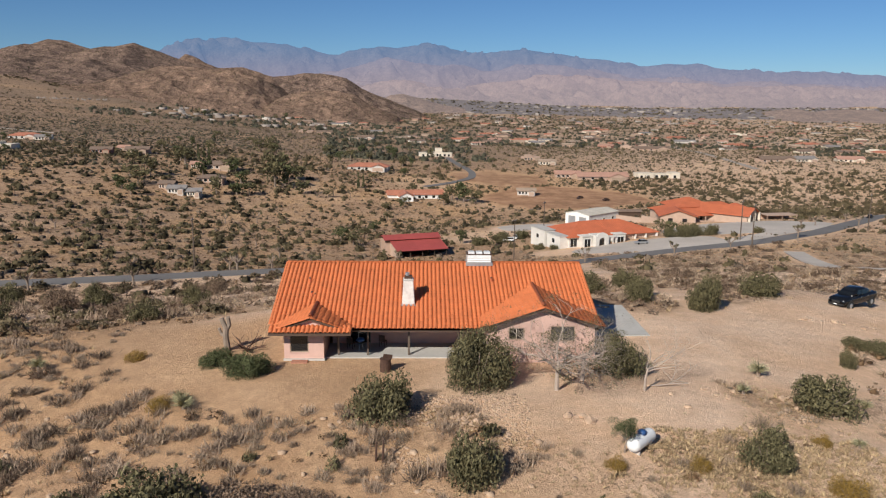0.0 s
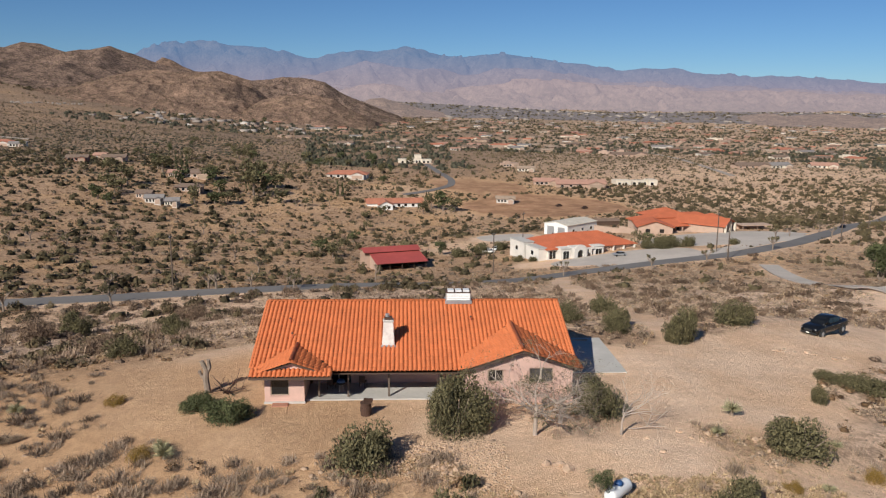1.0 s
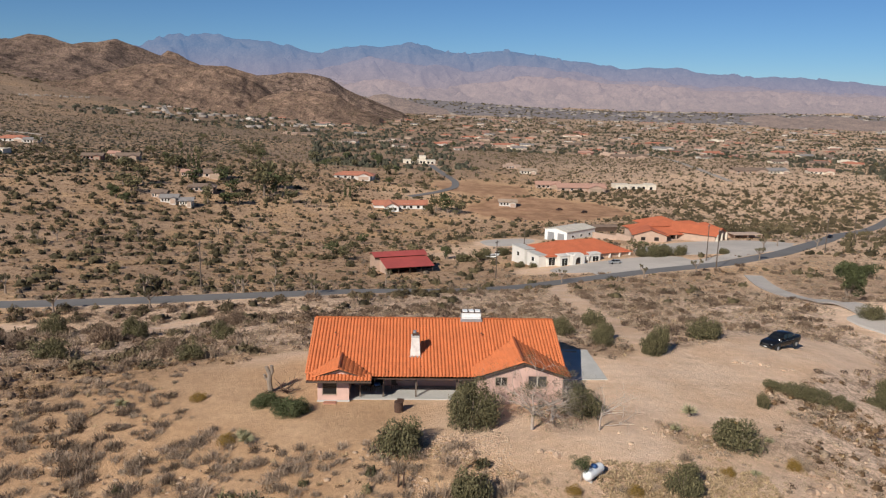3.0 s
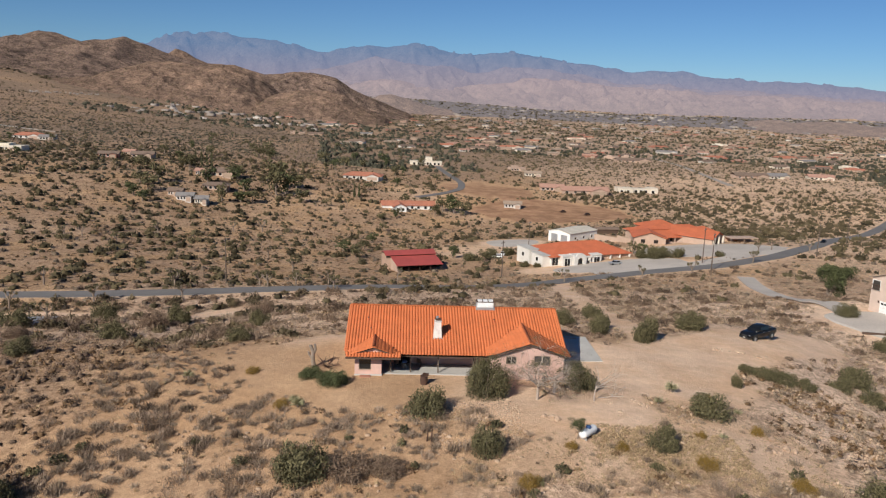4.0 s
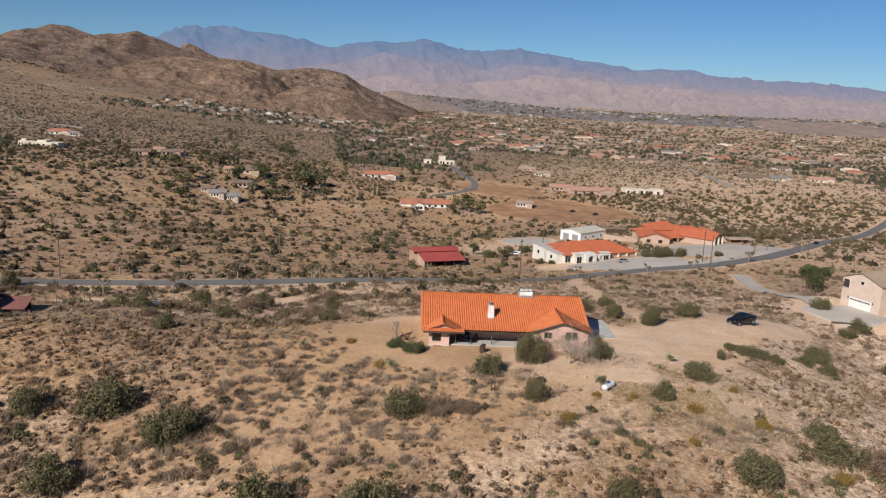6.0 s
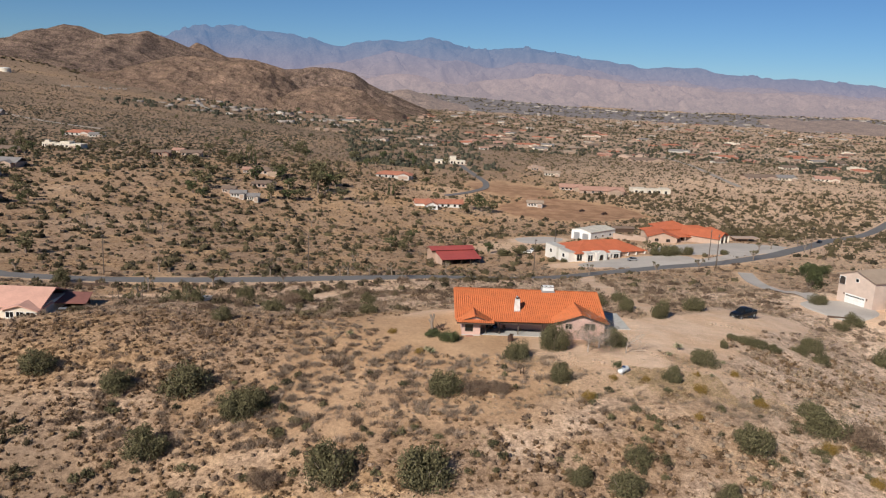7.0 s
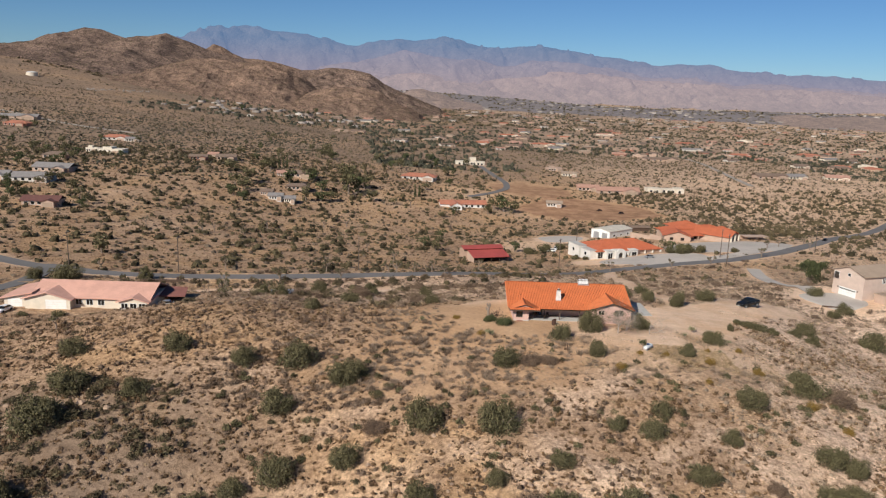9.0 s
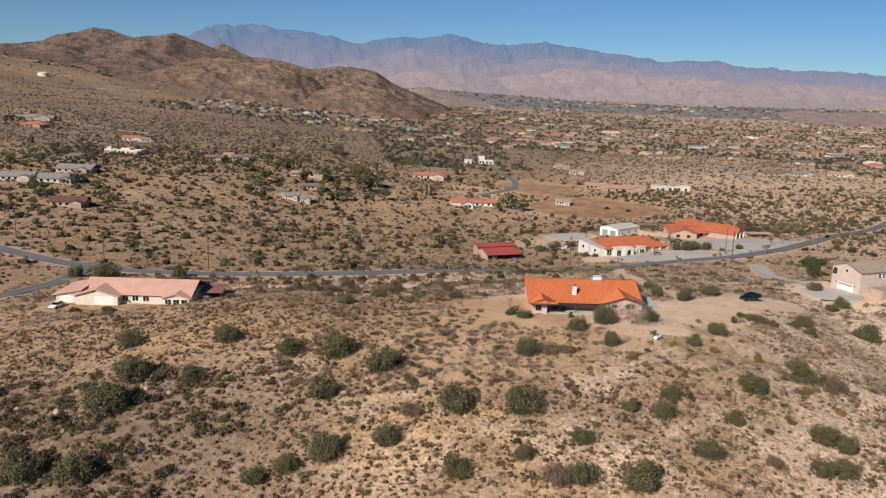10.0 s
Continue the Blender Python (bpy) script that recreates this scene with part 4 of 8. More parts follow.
def make_pickup(x, y, turn, z=None):
    """A four-door pickup with a covered bed; nose along -x before the turn."""
    t = thing("pickup_truck", "shiny black four-door pickup truck parked on bare dirt", "truck", x, y, gz(x, y) if z is None else z, turn)

    def ring_at(px, w, low, belt, deck):
        """Half-rounded cross section of the body at one station."""
        return [(px, s * q, h) for s, q, h in ((-1, w * 0.92, low), (-1, w, low + 0.18), (-1, w * 1.01, belt - 0.22), (-1, w * 0.95, belt), (-1, w * 0.72, deck), (1, w * 0.72, deck), (1, w * 0.95, belt), (1, w * 1.01, belt - 0.22), (1, w, low + 0.18), (1, w * 0.92, low))]

    body = loft(Build(), [ring_at(-2.92, 0.72, 0.62, 0.92, 0.96), ring_at(-2.8, 0.9, 0.5, 1.04, 1.12), ring_at(-2.3, 0.97, 0.46, 1.12, 1.22), ring_at(-1.4, 0.99, 0.46, 1.18, 1.28), ring_at(0.3, 1.0, 0.46, 1.24, 1.3), ring_at(1.5, 1.0, 0.46, 1.3, 1.34), ring_at(2.5, 0.98, 0.5, 1.32, 1.35), ring_at(2.85, 0.94, 0.58, 1.28, 1.32), ring_at(2.93, 0.82, 0.68, 1.15, 1.2)])
    part("body", body, BLACK_PAINT, t, smooth=True)

    def roof_at(px, w0, w1, z0, z1):
        return [(px, -w0, z0), (px, -w1, z1 - 0.08), (px, -w1 * 0.8, z1), (px, w1 * 0.8, z1), (px, w1, z1 - 0.08), (px, w0, z0)]

    cab = loft(Build(), [roof_at(-1.5, 0.84, 0.8, 1.22, 1.32), roof_at(-0.95, 0.86, 0.76, 1.22, 1.66), roof_at(-0.45, 0.88, 0.73, 1.22, 1.87), roof_at(0.2, 0.9, 0.73, 1.24, 1.92), roof_at(0.9, 0.9, 0.73, 1.26, 1.88), roof_at(1.45, 0.88, 0.75, 1.28, 1.72), roof_at(2.1, 0.86, 0.78, 1.3, 1.42)])
    part("cab", cab, BLACK_PAINT, t, smooth=True)
    ws = Build().add([(-1.47, -0.72, 1.36), (-1.47, 0.72, 1.36), (-0.58, 0.6, 1.86), (-0.58, -0.6, 1.86)], [(0, 1, 2, 3)])
    part("windscreen", ws, GLASS, t)
    for s in (-1, 1):
        for x0, x1 in ((-0.85, 0.05), (0.15, 1.25)):
            g = Build().add([(x0, s * 0.9, 1.32), (x1, s * 0.905, 1.34), (x1 - (0.25 if x1 > 1 else 0), s * 0.77, 1.78), (x0 + (0.42 if x0 < -0.5 else 0), s * 0.77, 1.78)], [(0, 1, 2, 3)])
            part("side_window", g, GLASS, t)
            part("door_handle", Build().box(x1 - 0.25, x1 - 0.08, s * 1.01 - 0.015, s * 1.01 + 0.015, 1.1, 1.13), GREY_METAL, t)
        part("mirror", Build().box(-1.02, -0.86, s * 1.06 - 0.1, s * 1.06 + 0.1, 1.3, 1.46), BLACK_PAINT, t, bevel=0.03)
        part("headlight", Build().box(-2.9, -2.74, s * 0.7 - 0.14, s * 0.7 + 0.14, 0.88, 0.98), GREY_METAL, t, "clear headlight", bevel=0.02)
        part("tail_light", Build().box(2.86, 2.94, s * 0.8 - 0.07, s * 0.8 + 0.07, 0.86, 1.16), RED_METAL, t, "red tail light")
        for cx in (-1.85, 1.85):
            part("wheel_arch", Build().tube([(cx, s * 0.9, 0.44), (cx, s * 1.03, 0.44)], [0.5, 0.5], 20), RUBBER, t, "black wheel arch")
            w = part("wheel", Build().tube([(cx, s * 0.8, 0.41), (cx, s * 1.05, 0.41)], [0.41, 0.41], 20), RUBBER, t)
            part("rim", Build().tube([(cx, s * 1.04, 0.41), (cx, s * 1.065, 0.41)], [0.26, 0.22], 12), GREY_METAL, w, "alloy rim")
    part("grille", Build().box(-2.96, -2.88, -0.42, 0.42, 0.7, 0.92), RUBBER, t, "black grille")
    part("bumper", Build().box(-2.98, -2.78, -0.86, 0.86, 0.46, 0.64), RUBBER, t, bevel=0.04)
    part("number_plate", Build().box(-3.0, -2.975, -0.17, 0.17, 0.52, 0.62), WHITE_PAINT, t)
    return t


truck = make_pickup(49.4, 82.4, 30)
truck.scale = (1.05, 1.05, 1.12)


def make_car(x, y, turn, paint, label, group=""):
    """A plain saloon or wagon seen from far off."""
    t = thing("car", label, "car", x, y, gz(x, y) + 0.1, turn, group)
    prof = [(-2.2, 0.35), (-2.25, 0.7), (-1.2, 0.92), (1.9, 0.95), (2.2, 0.8), (2.2, 0.35)]
    part("body", Build().prism(prof, -0.88, 0.88), paint, t, bevel=0.06)
    cab = [(-1.15, 0.92), (-0.5, 1.42), (1.1, 1.45), (1.85, 0.94)]
    part("cabin", Build().prism(cab, -0.72, 0.72), GLASS, t, "dark glazed cabin", bevel=0.05)
    part("roof_panel", Build().box(-0.45, 1.05, -0.68, 0.68, 1.42, 1.48), paint, t)
    for cx in (-1.35, 1.4):
        for s in (-1, 1):
            part("wheel", Build().tube([(cx, s * 0.7, 0.33), (cx, s * 0.9, 0.33)], [0.33, 0.33], 12), RUBBER, t)
    return t


def make_barrel(x, y):
    z = gz(x, y)
    t = thing("burn_barrel", "rusty dark steel burn barrel on the dirt", "barrel", x, y, z)
    part("drum", Build().tube([(0, 0, -0.05), (0, 0, 0.3), (0, 0, 0.32), (0, 0, 0.6), (0, 0, 0.62), (0, 0, 0.92)], [0.4, 0.4, 0.43, 0.43, 0.4, 0.4], 14), RUST, t, smooth=False)
    part("rim", Build().tube([(0, 0, 0.9), (0, 0, 0.97)], [0.43, 0.43], 14), RUST, t)
    part("lid", Build().box(-0.42, 0.25, -0.12, 0.0, 0.95, 1.28, pose(0, 0, 0, 0, 12, 20)), RUST, t, "bent rusty lid leaning upright")
    return t


make_barrel(-0.45, 54.9)

for k, (x, y, h) in enumerate(((-0.4, 41.6, 1.1), (0.0, 41.5, 1.25))):
    ob = thing("stake", "dark weathered timber stake set in the soil", "stake", x, y, gz(x, y), group="stakes below the yard")
    part("shaft", Build().tube([(0, 0, -0.3), (0.03, 0, h * 0.6), (0.05, 0.02, h)], [0.07, 0.065, 0.055], 7), RUST, ob)
    part("cap", Build().tube([(0.05, 0.02, h), (0.05, 0.02, h + 0.04)], [0.06, 0.04], 7), RUST, ob)

grill = thing("barbecue_grill", "blue kettle barbecue on thin legs in the porch", "grill", -2.6, 59.3, 0.05)
part("bowl", Build().tube([(0, 0, 0.55), (0, 0, 0.68), (0, 0, 0.82)], [0.12, 0.3, 0.33], 14), BLACK_PAINT, grill, smooth=True)
part("lid", Build().tube([(0, 0, 0.82), (0, 0, 0.98), (0, 0, 1.08)], [0.34, 0.28, 0.06], 14), BLUE_PLASTIC, grill, "blue domed lid", smooth=True)
for a in range(3):
    part("leg", Build().tube([(0.25 * math.cos(a * 2.09), 0.25 * math.sin(a * 2.09), 0), (0.1 * math.cos(a * 2.09), 0.1 * math.sin(a * 2.09), 0.6)], [0.02, 0.02], 6), GREY_METAL, grill)
for x, y in ((-3.4, 59.9), (-0.9, 60.4)):
    ch = thing("porch_chair", "dark metal porch chair in the shade", "chair", x, y, 0.05, 160, "chairs on the porch")
    part("seat", Build().box(-0.25, 0.25, -0.25, 0.25, 0.42, 0.46), RUST, ch)
    part("backrest", Build().box(-0.25, 0.25, 0.22, 0.26, 0.46, 0.95), RUST, ch)
    for sx in (-0.22, 0.22):
        for sy in (-0.22, 0.22):
            part("leg", Build().box(sx - 0.02, sx + 0.02, sy - 0.02, sy + 0.02, 0, 0.42), RUST, ch)


def rock_mesh(seed, squash=0.6):
    bm = bmesh.new()
    bmesh.ops.create_icosphere(bm, subdivisions=1, radius=0.5)
    r = random.Random(seed)
    off = Vector((r.uniform(0, 90), r.uniform(0, 90), r.uniform(0, 90)))
    for v in bm.verts:
        v.co *= 1 + noise.noise(v.co * 2.2 + off) * 0.3 + r.uniform(-0.22, 0.22)
        v.co.z *= squash
    me = bpy.data.meshes.new("rock")
    bm.to_mesh(me)
    bm.free()
    me.materials.append(ROCK)
    return me


ROCKS = [rock_mesh(s, 0.5 + 0.1 * (s % 4)) for s in range(5)]


def place_rock(x, y, size, k, group="rocks round the yard"):
    ob = new("rock", ROCKS[k % 5])
    r = random.Random(k * 7 + 1)
    ob.matrix_world = pose(x, y, gz(x, y) + size * 0.05, 0, 0, r.uniform(0, 360)) @ Matrix.Diagonal((size * r.uniform(0.8, 1.3), size * r.uniform(0.7, 1.1), size, 1))
    return tagged(ob, "pale tan granite boulder lying on the soil", "rock", group)


r = random.Random(5)
k = 0
for cx, cy, sx, sy, n, big in ((4.2, 46.8, 1.3, 1.0, 70, 0.38), (5.4, 48.4, 1.0, 0.4, 40, 0.34), (3.6, 43.6, 2.4, 1.2, 30, 0.35), (12.2, 45.9, 0.5, 0.3, 4, 0.9), (8.2, 49.6, 1.0, 0.5, 3, 0.5), (43.0, 73.0, 1.6, 0.6, 10, 0.8), (34.5, 44.0, 2.6, 1.4, 18, 0.9), (23.0, 50.0, 3.0, 1.5, 8, 0.6), (-84, 30, 5.0, 3.0, 18, 1.7), (-91, 20, 5.0, 3.0, 10, 1.7), (2.0, 14.0, 6.0, 3.0, 14, 1.0), (-8.0, 2.0, 8.0, 4.0, 40, 1.2), (-18, 11, 6.0, 4.0, 24, 1.0), (16, 3, 9.0, 4.0, 24, 1.1), (31, 2, 6, 4, 18, 1.2)):
    for _ in range(n):
        x, y = r.gauss(cx, sx), r.gauss(cy, sy)
        place_rock(x, y, big * r.uniform(0.35, 1.1), k)
        k += 1

# ---------------------------------------------------------------- neighbouring buildings


def gable_roof(b, x0, x1, y0, y1, z, rise, over=0.6, thick=0.22):
    """A ridge along x."""
    ym, e = (y0 + y1) / 2, rise / ((y1 - y0) / 2) * over
    a, c = y0 - over, y1 + over
    prof = [(a, z - e), (ym, z + rise), (c, z - e), (c, z - e + thick), (ym, z + rise + thick), (a, z - e + thick)]
    n = len(prof)
    vs = [(x, py, pz) for x in (x0 - over, x1 + over) for py, pz in prof]
    b.add(vs, [tuple(range(n)), tuple(reversed(range(n, 2 * n)))] + [(i, i + n, (i + 1) % n + n, (i + 1) % n) for i in range(n)])


def gable_roof_y(b, x0, x1, y0, y1, z, rise, over=0.6, thick=0.22):
    """A ridge along y."""
    g = Build()
    gable_roof(g, y0, y1, x0, x1, z, rise, over, thick)
    b.add([(q[1], q[0], q[2]) for q in g.v], g.f)


def hip_roof(b, x0, x1, y0, y1, z, rise, over=0.6, thick=0.2):
    x0, x1, y0, y1 = x0 - over, x1 + over, y0 - over, y1 + over
    h = (y1 - y0) / 2
    if x1 - x0 > y1 - y0:
        top = [(x0 + h, (y0 + y1) / 2, z + rise), (x1 - h, (y0 + y1) / 2, z + rise)]
        fs = [(0, 1, 5, 4), (2, 3, 4, 5), (1, 2, 5), (3, 0, 4)]
    else:
        h = (x1 - x0) / 2
        top = [((x0 + x1) / 2, y0 + h, z + rise), ((x0 + x1) / 2, y1 - h, z + rise)]
        fs = [(1, 2, 5, 4), (3, 0, 4, 5), (0, 1, 4), (2, 3, 5)]
    vs = [(x0, y0, z), (x1, y0, z), (x1, y1, z), (x0, y1, z)] + top + [(x0, y0, z - thick), (x1, y0, z - thick), (x1, y1, z - thick), (x0, y1, z - thick)]
    b.add(vs, fs + [(0, 6, 7, 1), (1, 7, 8, 2), (2, 8, 9, 3), (3, 9, 6, 0), (9, 8, 7, 6)])


def opening(parent, x0, x1, z0, z1, y, door=False, mat=None, bars=1):
    """A window or door on a wall that faces -y: frame proud of the wall, pane set back in it."""
    name = "door" if door else "window"
    f = ring(x0, x1, z0, z1, 0.1, y - 0.06, y + 0.05, door)
    w = part(name, f, WHITE_PAINT, parent)
    part("panel" if door else "pane", Build().box(x0, x1, y - 0.02, y + 0.03, z0, z1), mat or GLASS, w)
    if not door and bars:
        part("glazing_bar", Build().box((x0 + x1) / 2 - 0.04, (x0 + x1) / 2 + 0.04, y - 0.05, y - 0.02, z0, z1), WHITE_PAINT, w)
    return w


def opening_x(parent, y0, y1, z0, z1, x, facing=1, door=False, mat=None):
    """The same on a wall that faces +x or -x."""
    g = ring(y0, y1, z0, z1, 0.1, -0.05, 0.06 if facing > 0 else 0.05, door)
    f = Build().add([(x + q[1] * facing, q[0], q[2]) for q in g.v], g.f)
    w = part("door" if door else "window", f, WHITE_PAINT, parent)
    part("panel" if door else "pane", Build().box(x - 0.03, x + 0.03, y0, y1, z0, z1), mat or GLASS, w)
    return w


def garage_door(parent, x0, x1, z0, z1, y, mat=WHITE_PAINT):
    d = part("garage_door", ring(x0, x1, z0, z1, 0.1, y - 0.04, y + 0.03, True), WHITE_PAINT, parent, "white panelled garage door")
    for k in range(4):
        h = (z1 - z0) / 4
        part("door_panel", Build().box(x0, x1, y - 0.02, y + 0.02, z0 + k * h + 0.02, z0 + (k + 1) * h - 0.02), mat, d)


def ridge_lines(parent, x0, x1, y0, y1, z, rise, mat, over=0.6, step=0.9):
    """Raised tile rows down both slopes of a gable roof."""
    b = Build()
    ym = (y0 + y1) / 2
    e = rise / ((y1 - y0) / 2) * over
    n = int((x1 - x0 + 2 * over) / step)
    for i in range(n + 1):
        x = x0 - over + i * (x1 - x0 + 2 * over) / n
        b.tube([(x, ym, z + rise + 0.17), (x, y0 - over, z - e + 0.17)], [0.06, 0.06], 5)
    o = part("tile_relief", b, mat, parent, "raised rows of roof tiles")
    o["kind"] = "stuff"


PALE_STUCCO = surface("pale_pinkish_stucco", (0.58, 0.45, 0.375), 0.92, 0.06, 12.0, 0.6, 0.1)
# the two-storey garage house on the slope
gh = thing("house", "two-storey tan stucco house with a white garage door", "house", 94.5, 113.5, -6.9, 20)
part("wall", Build().prism([(-5.0, -1.5), (5.0, -1.5), (5.0, 6.6), (0, 8.3), (-5.0, 6.6)], -6.5, 6.5, pose(0, 0, 0, 0, 0, 90)), PALE_STUCCO, gh)
b = Build()
gable_roof(b, -6.5, 6.5, -5.0, 5.0, 6.6, 1.75, 0.5)
part("roof", b, TAN_SHINGLE, gh, "tan shingle gable roof")
g = ring(-2.8, 2.6, 0, 2.3, 0.1, -6.57, -6.47, True)
gd = part("garage_door", Build().add([(q[1], q[0], q[2]) for q in g.v], g.f), WHITE_PAINT, gh, "white panelled garage door")
for k in range(4):
    part("door_panel", Build().box(-6.55, -6.5, -2.8, 2.6, k * 0.575 + 0.02, k * 0.575 + 0.555), WHITE_PAINT, gd)
# The near-black pane puts the balcony recess's shade into colour.
opening_x(gh, 3.2, 4.7, 4.3, 6.1, -6.5, -1, False, SHADE_PANEL)
rail = part("balcony_rail", Build().box(-6.75, -6.68, 3.0, 4.9, 5.2, 5.28).box(-6.75, -6.68, 3.0, 4.9, 4.3, 4.38), DARK_WOOD, gh, "dark timber balcony rail")
for k in range(7):
    part("baluster", Build().box(-6.74, -6.69, 3.05 + k * 0.3, 3.1 + k * 0.3, 4.38, 5.2), DARK_WOOD, rail)
for k in range(8):
    part("garage_window", Build().box(-6.6, -6.56, -2.6 + k * 0.65, -2.15 + k * 0.65, 1.8, 2.1), GLASS, gd)
for y0 in (-3.35, 3.0):
    part("wall_lamp", Build().box(-6.72, -6.52, y0 - 0.1, y0 + 0.1, 2.0, 2.35), DARK_WOOD, gh, "dark wall lamp")
opening_x(gh, -0.5, 0.3, 5.7, 6.4, -6.5, -1)
for x in (0.0, 1.6, 4.0):
    opening(gh, x, x + 1.0, 4.5, 5.9, -5.0)
annex = thing("annex", "low tan block wall enclosure beside the garage house", "annex", 97.5, 105.6, -6.9, 20)
part("wall", Build().box(-4, 4, -2, 2, -1.5, 2.4), TAN_STUCCO, annex)
part("coping", Build().box(-4.1, 4.1, -2.1, 2.1, 2.4, 2.55), TAN_SHINGLE, annex)
opening(annex, -2.6, -1.5, 0, 2.0, -2, True, TAN_SHINGLE)
rear = thing("house", "low tan stucco rear wing with a shingle roof", "house", 109, 115.5, -6.9, 20)
part("wall", Build().box(-6, 6, -5, 5, -1.5, 4.2), TAN_STUCCO, rear)
b = Build()
gable_roof(b, -6, 6, -5, 5, 4.2, 1.6, 0.7)
part("roof", b, TAN_SHINGLE, rear, "tan shingle roof")
for x in (-4.6, -1.5, 2.0):
    opening(rear, x, x + 1.3, 1.2, 2.7, -5)

# the pink-roofed ranch house
PX, PY, PZ = -107.0, 98.0, -11.0
ph = thing("house", "long cream ranch house with a pale pink tile roof", "house", PX, PY, PZ, 0)
part("wall", Build().box(-14, 14, -6, 7, -2, 2.6), CREAM_STUCCO, ph)
b = Build()
gable_roof(b, -14.5, 13.5, -6, 7, 2.6, 2.3, 0.7)
part("roof", b, PINK_TILE, ph, "pale pink tiled gable roof")
ridge_lines(ph, -14.5, 13.5, -6, 7, 2.6, 2.3, PINK_TILE)
w = part("garage_wing", Build().prism([(-15.5, -2), (-4.6, -2), (-4.6, 2.5), (-10.0, 4.0), (-15.5, 2.5)], -8.2, -5.9), CREAM_STUCCO, ph, "cream stucco garage wing")
b = Build()
gable_roof_y(b, -15.5, -4.6, -8.2, -1.0, 2.5, 1.6, 0.7)
part("wing_roof", b, PINK_TILE, w, "pale pink tiled gable roof")
w = part("side_wing", Build().prism([(-21.0, -2), (-14.2, -2), (-14.2, 3.4), (-21.0, 2.0)], -7.0, 5.0), CREAM_STUCCO, ph, "cream stucco side wing")
part("wing_roof", Build().add([(-22.0, -7.7, 1.95), (-13.9, -7.7, 3.6), (-13.9, 5.6, 3.6), (-22.0, 5.6, 1.95), (-22.0, -7.7, 2.15), (-13.9, -7.7, 3.8), (-13.9, 5.6, 3.8), (-22.0, 5.6, 2.15)], [(3, 2, 1, 0), (4, 5, 6, 7), (0, 1, 5, 4), (1, 2, 6, 5), (2, 3, 7, 6), (3, 0, 4, 7)]), PINK_TILE, w, "pale pink tiled lean-to roof")
garage_door(ph, -10.4, -5.6, 0, 2.2, -8.2)
garage_door(ph, -20.0, -16.8, 0, 1.9, -7.0)
w = part("bay", Build().prism([(7.0, -2), (13.8, -2), (13.8, 2.3), (10.4, 3.3), (7.0, 2.3)], -8.0, -5.9), CREAM_STUCCO, ph, "cream stucco gabled bay")
b = Build()
gable_roof_y(b, 7.0, 13.8, -8.0, -2, 2.3, 1.0, 0.6)
part("bay_roof", b, PINK_TILE, w, "pale pink tiled gable roof")
for x in (-4.2, -1.6, 1.2):
    opening(ph, x, x + 1.5, 0.7, 2.0, -6)
for x in (7.6, 9.7, 11.8):
    opening(ph, x, x + 1.5, 0.7, 1.9, -8.0)
shed = thing("shed", "low dark red-brown lean-to shed against the pink house", "shed", -91.4, 101.0, gz(-91.4, 101) + 0.2, 10)
for sx in (-3.6, 3.6):
    for sy, top in ((-2.7, 1.75), (2.6, 2.35)):
        part("post", Build().box(sx - 0.1, sx + 0.1, sy, sy + 0.2, -1.4, top), DARK_WOOD, shed)
part("roof", Build().add([(-4.2, -3.2, 1.7), (4.2, -3.2, 1.45), (4.2, 3.2, 2.2), (-4.2, 3.2, 2.6), (-4.2, -3.2, 1.86), (4.2, -3.2, 1.61), (4.2, 3.2, 2.36), (-4.2, 3.2, 2.76)], [(3, 2, 1, 0), (4, 5, 6, 7), (0, 1, 5, 4), (1, 2, 6, 5), (2, 3, 7, 6), (3, 0, 4, 7)]), surface("maroon_shingle", (0.26, 0.105, 0.085), 0.9), shed, "faded maroon shingle roof")
part("back_wall", Build().box(-3.6, 3.6, 2.55, 2.7, -1.4, 2.1), DARK_WOOD, shed)

# the red barn
bn = thing("barn", "long open barn with a faded red metal roof", "barn", 2.6, 245.6, gz(0, 246) - 0.3, 18)
part("wall", Build().prism([(0.2, -2), (13.6, -2), (13.6, 4.6), (10.8, 5.7), (7.6, 4.4), (0.2, 2.7)], -0.1, 0.1, Matrix(((0, 1, 0, -8.3), (1, 0, 0, 0), (0, 0, 1, 0), (0, 0, 0, 1)))), TAN_STUCCO, bn, "tan boarded end wall")
part("wall", Build().box(-10.3, 8.2, 13.2, 13.5, -2, 4.6), TAN_STUCCO, bn, "tan boarded rear wall")
part("wall", Build().box(-10.4, -8.4, 8.2, 8.4, -2, 4.6), TAN_STUCCO, bn, "tan boarded side bay")
# Near-black sheet carries the shade inside the open barn.
part("back", Build().box(-8.2, 8.1, 7.8, 8.0, -2, 4.2), SHADE_PANEL, bn, "near-black panel for the shade in the open bays")
for k in range(5):
    part("post", Build().box(-8.2 + k * 4.05, -8.0 + k * 4.05, 0.2, 0.4, -2, 2.8), DARK_WOOD, bn)


def sheet_roof(x0, x1, y0, z0, y1, z1, thick=0.12):
    """A single pitch of sheet metal between two level edges."""
    return Build().add([(x0, y0, z0), (x1, y0, z0), (x1, y1, z1), (x0, y1, z1), (x0, y0, z0 + thick), (x1, y0, z0 + thick), (x1, y1, z1 + thick), (x0, y1, z1 + thick)], [(3, 2, 1, 0), (4, 5, 6, 7), (0, 1, 5, 4), (1, 2, 6, 5), (2, 3, 7, 6), (3, 0, 4, 7)])


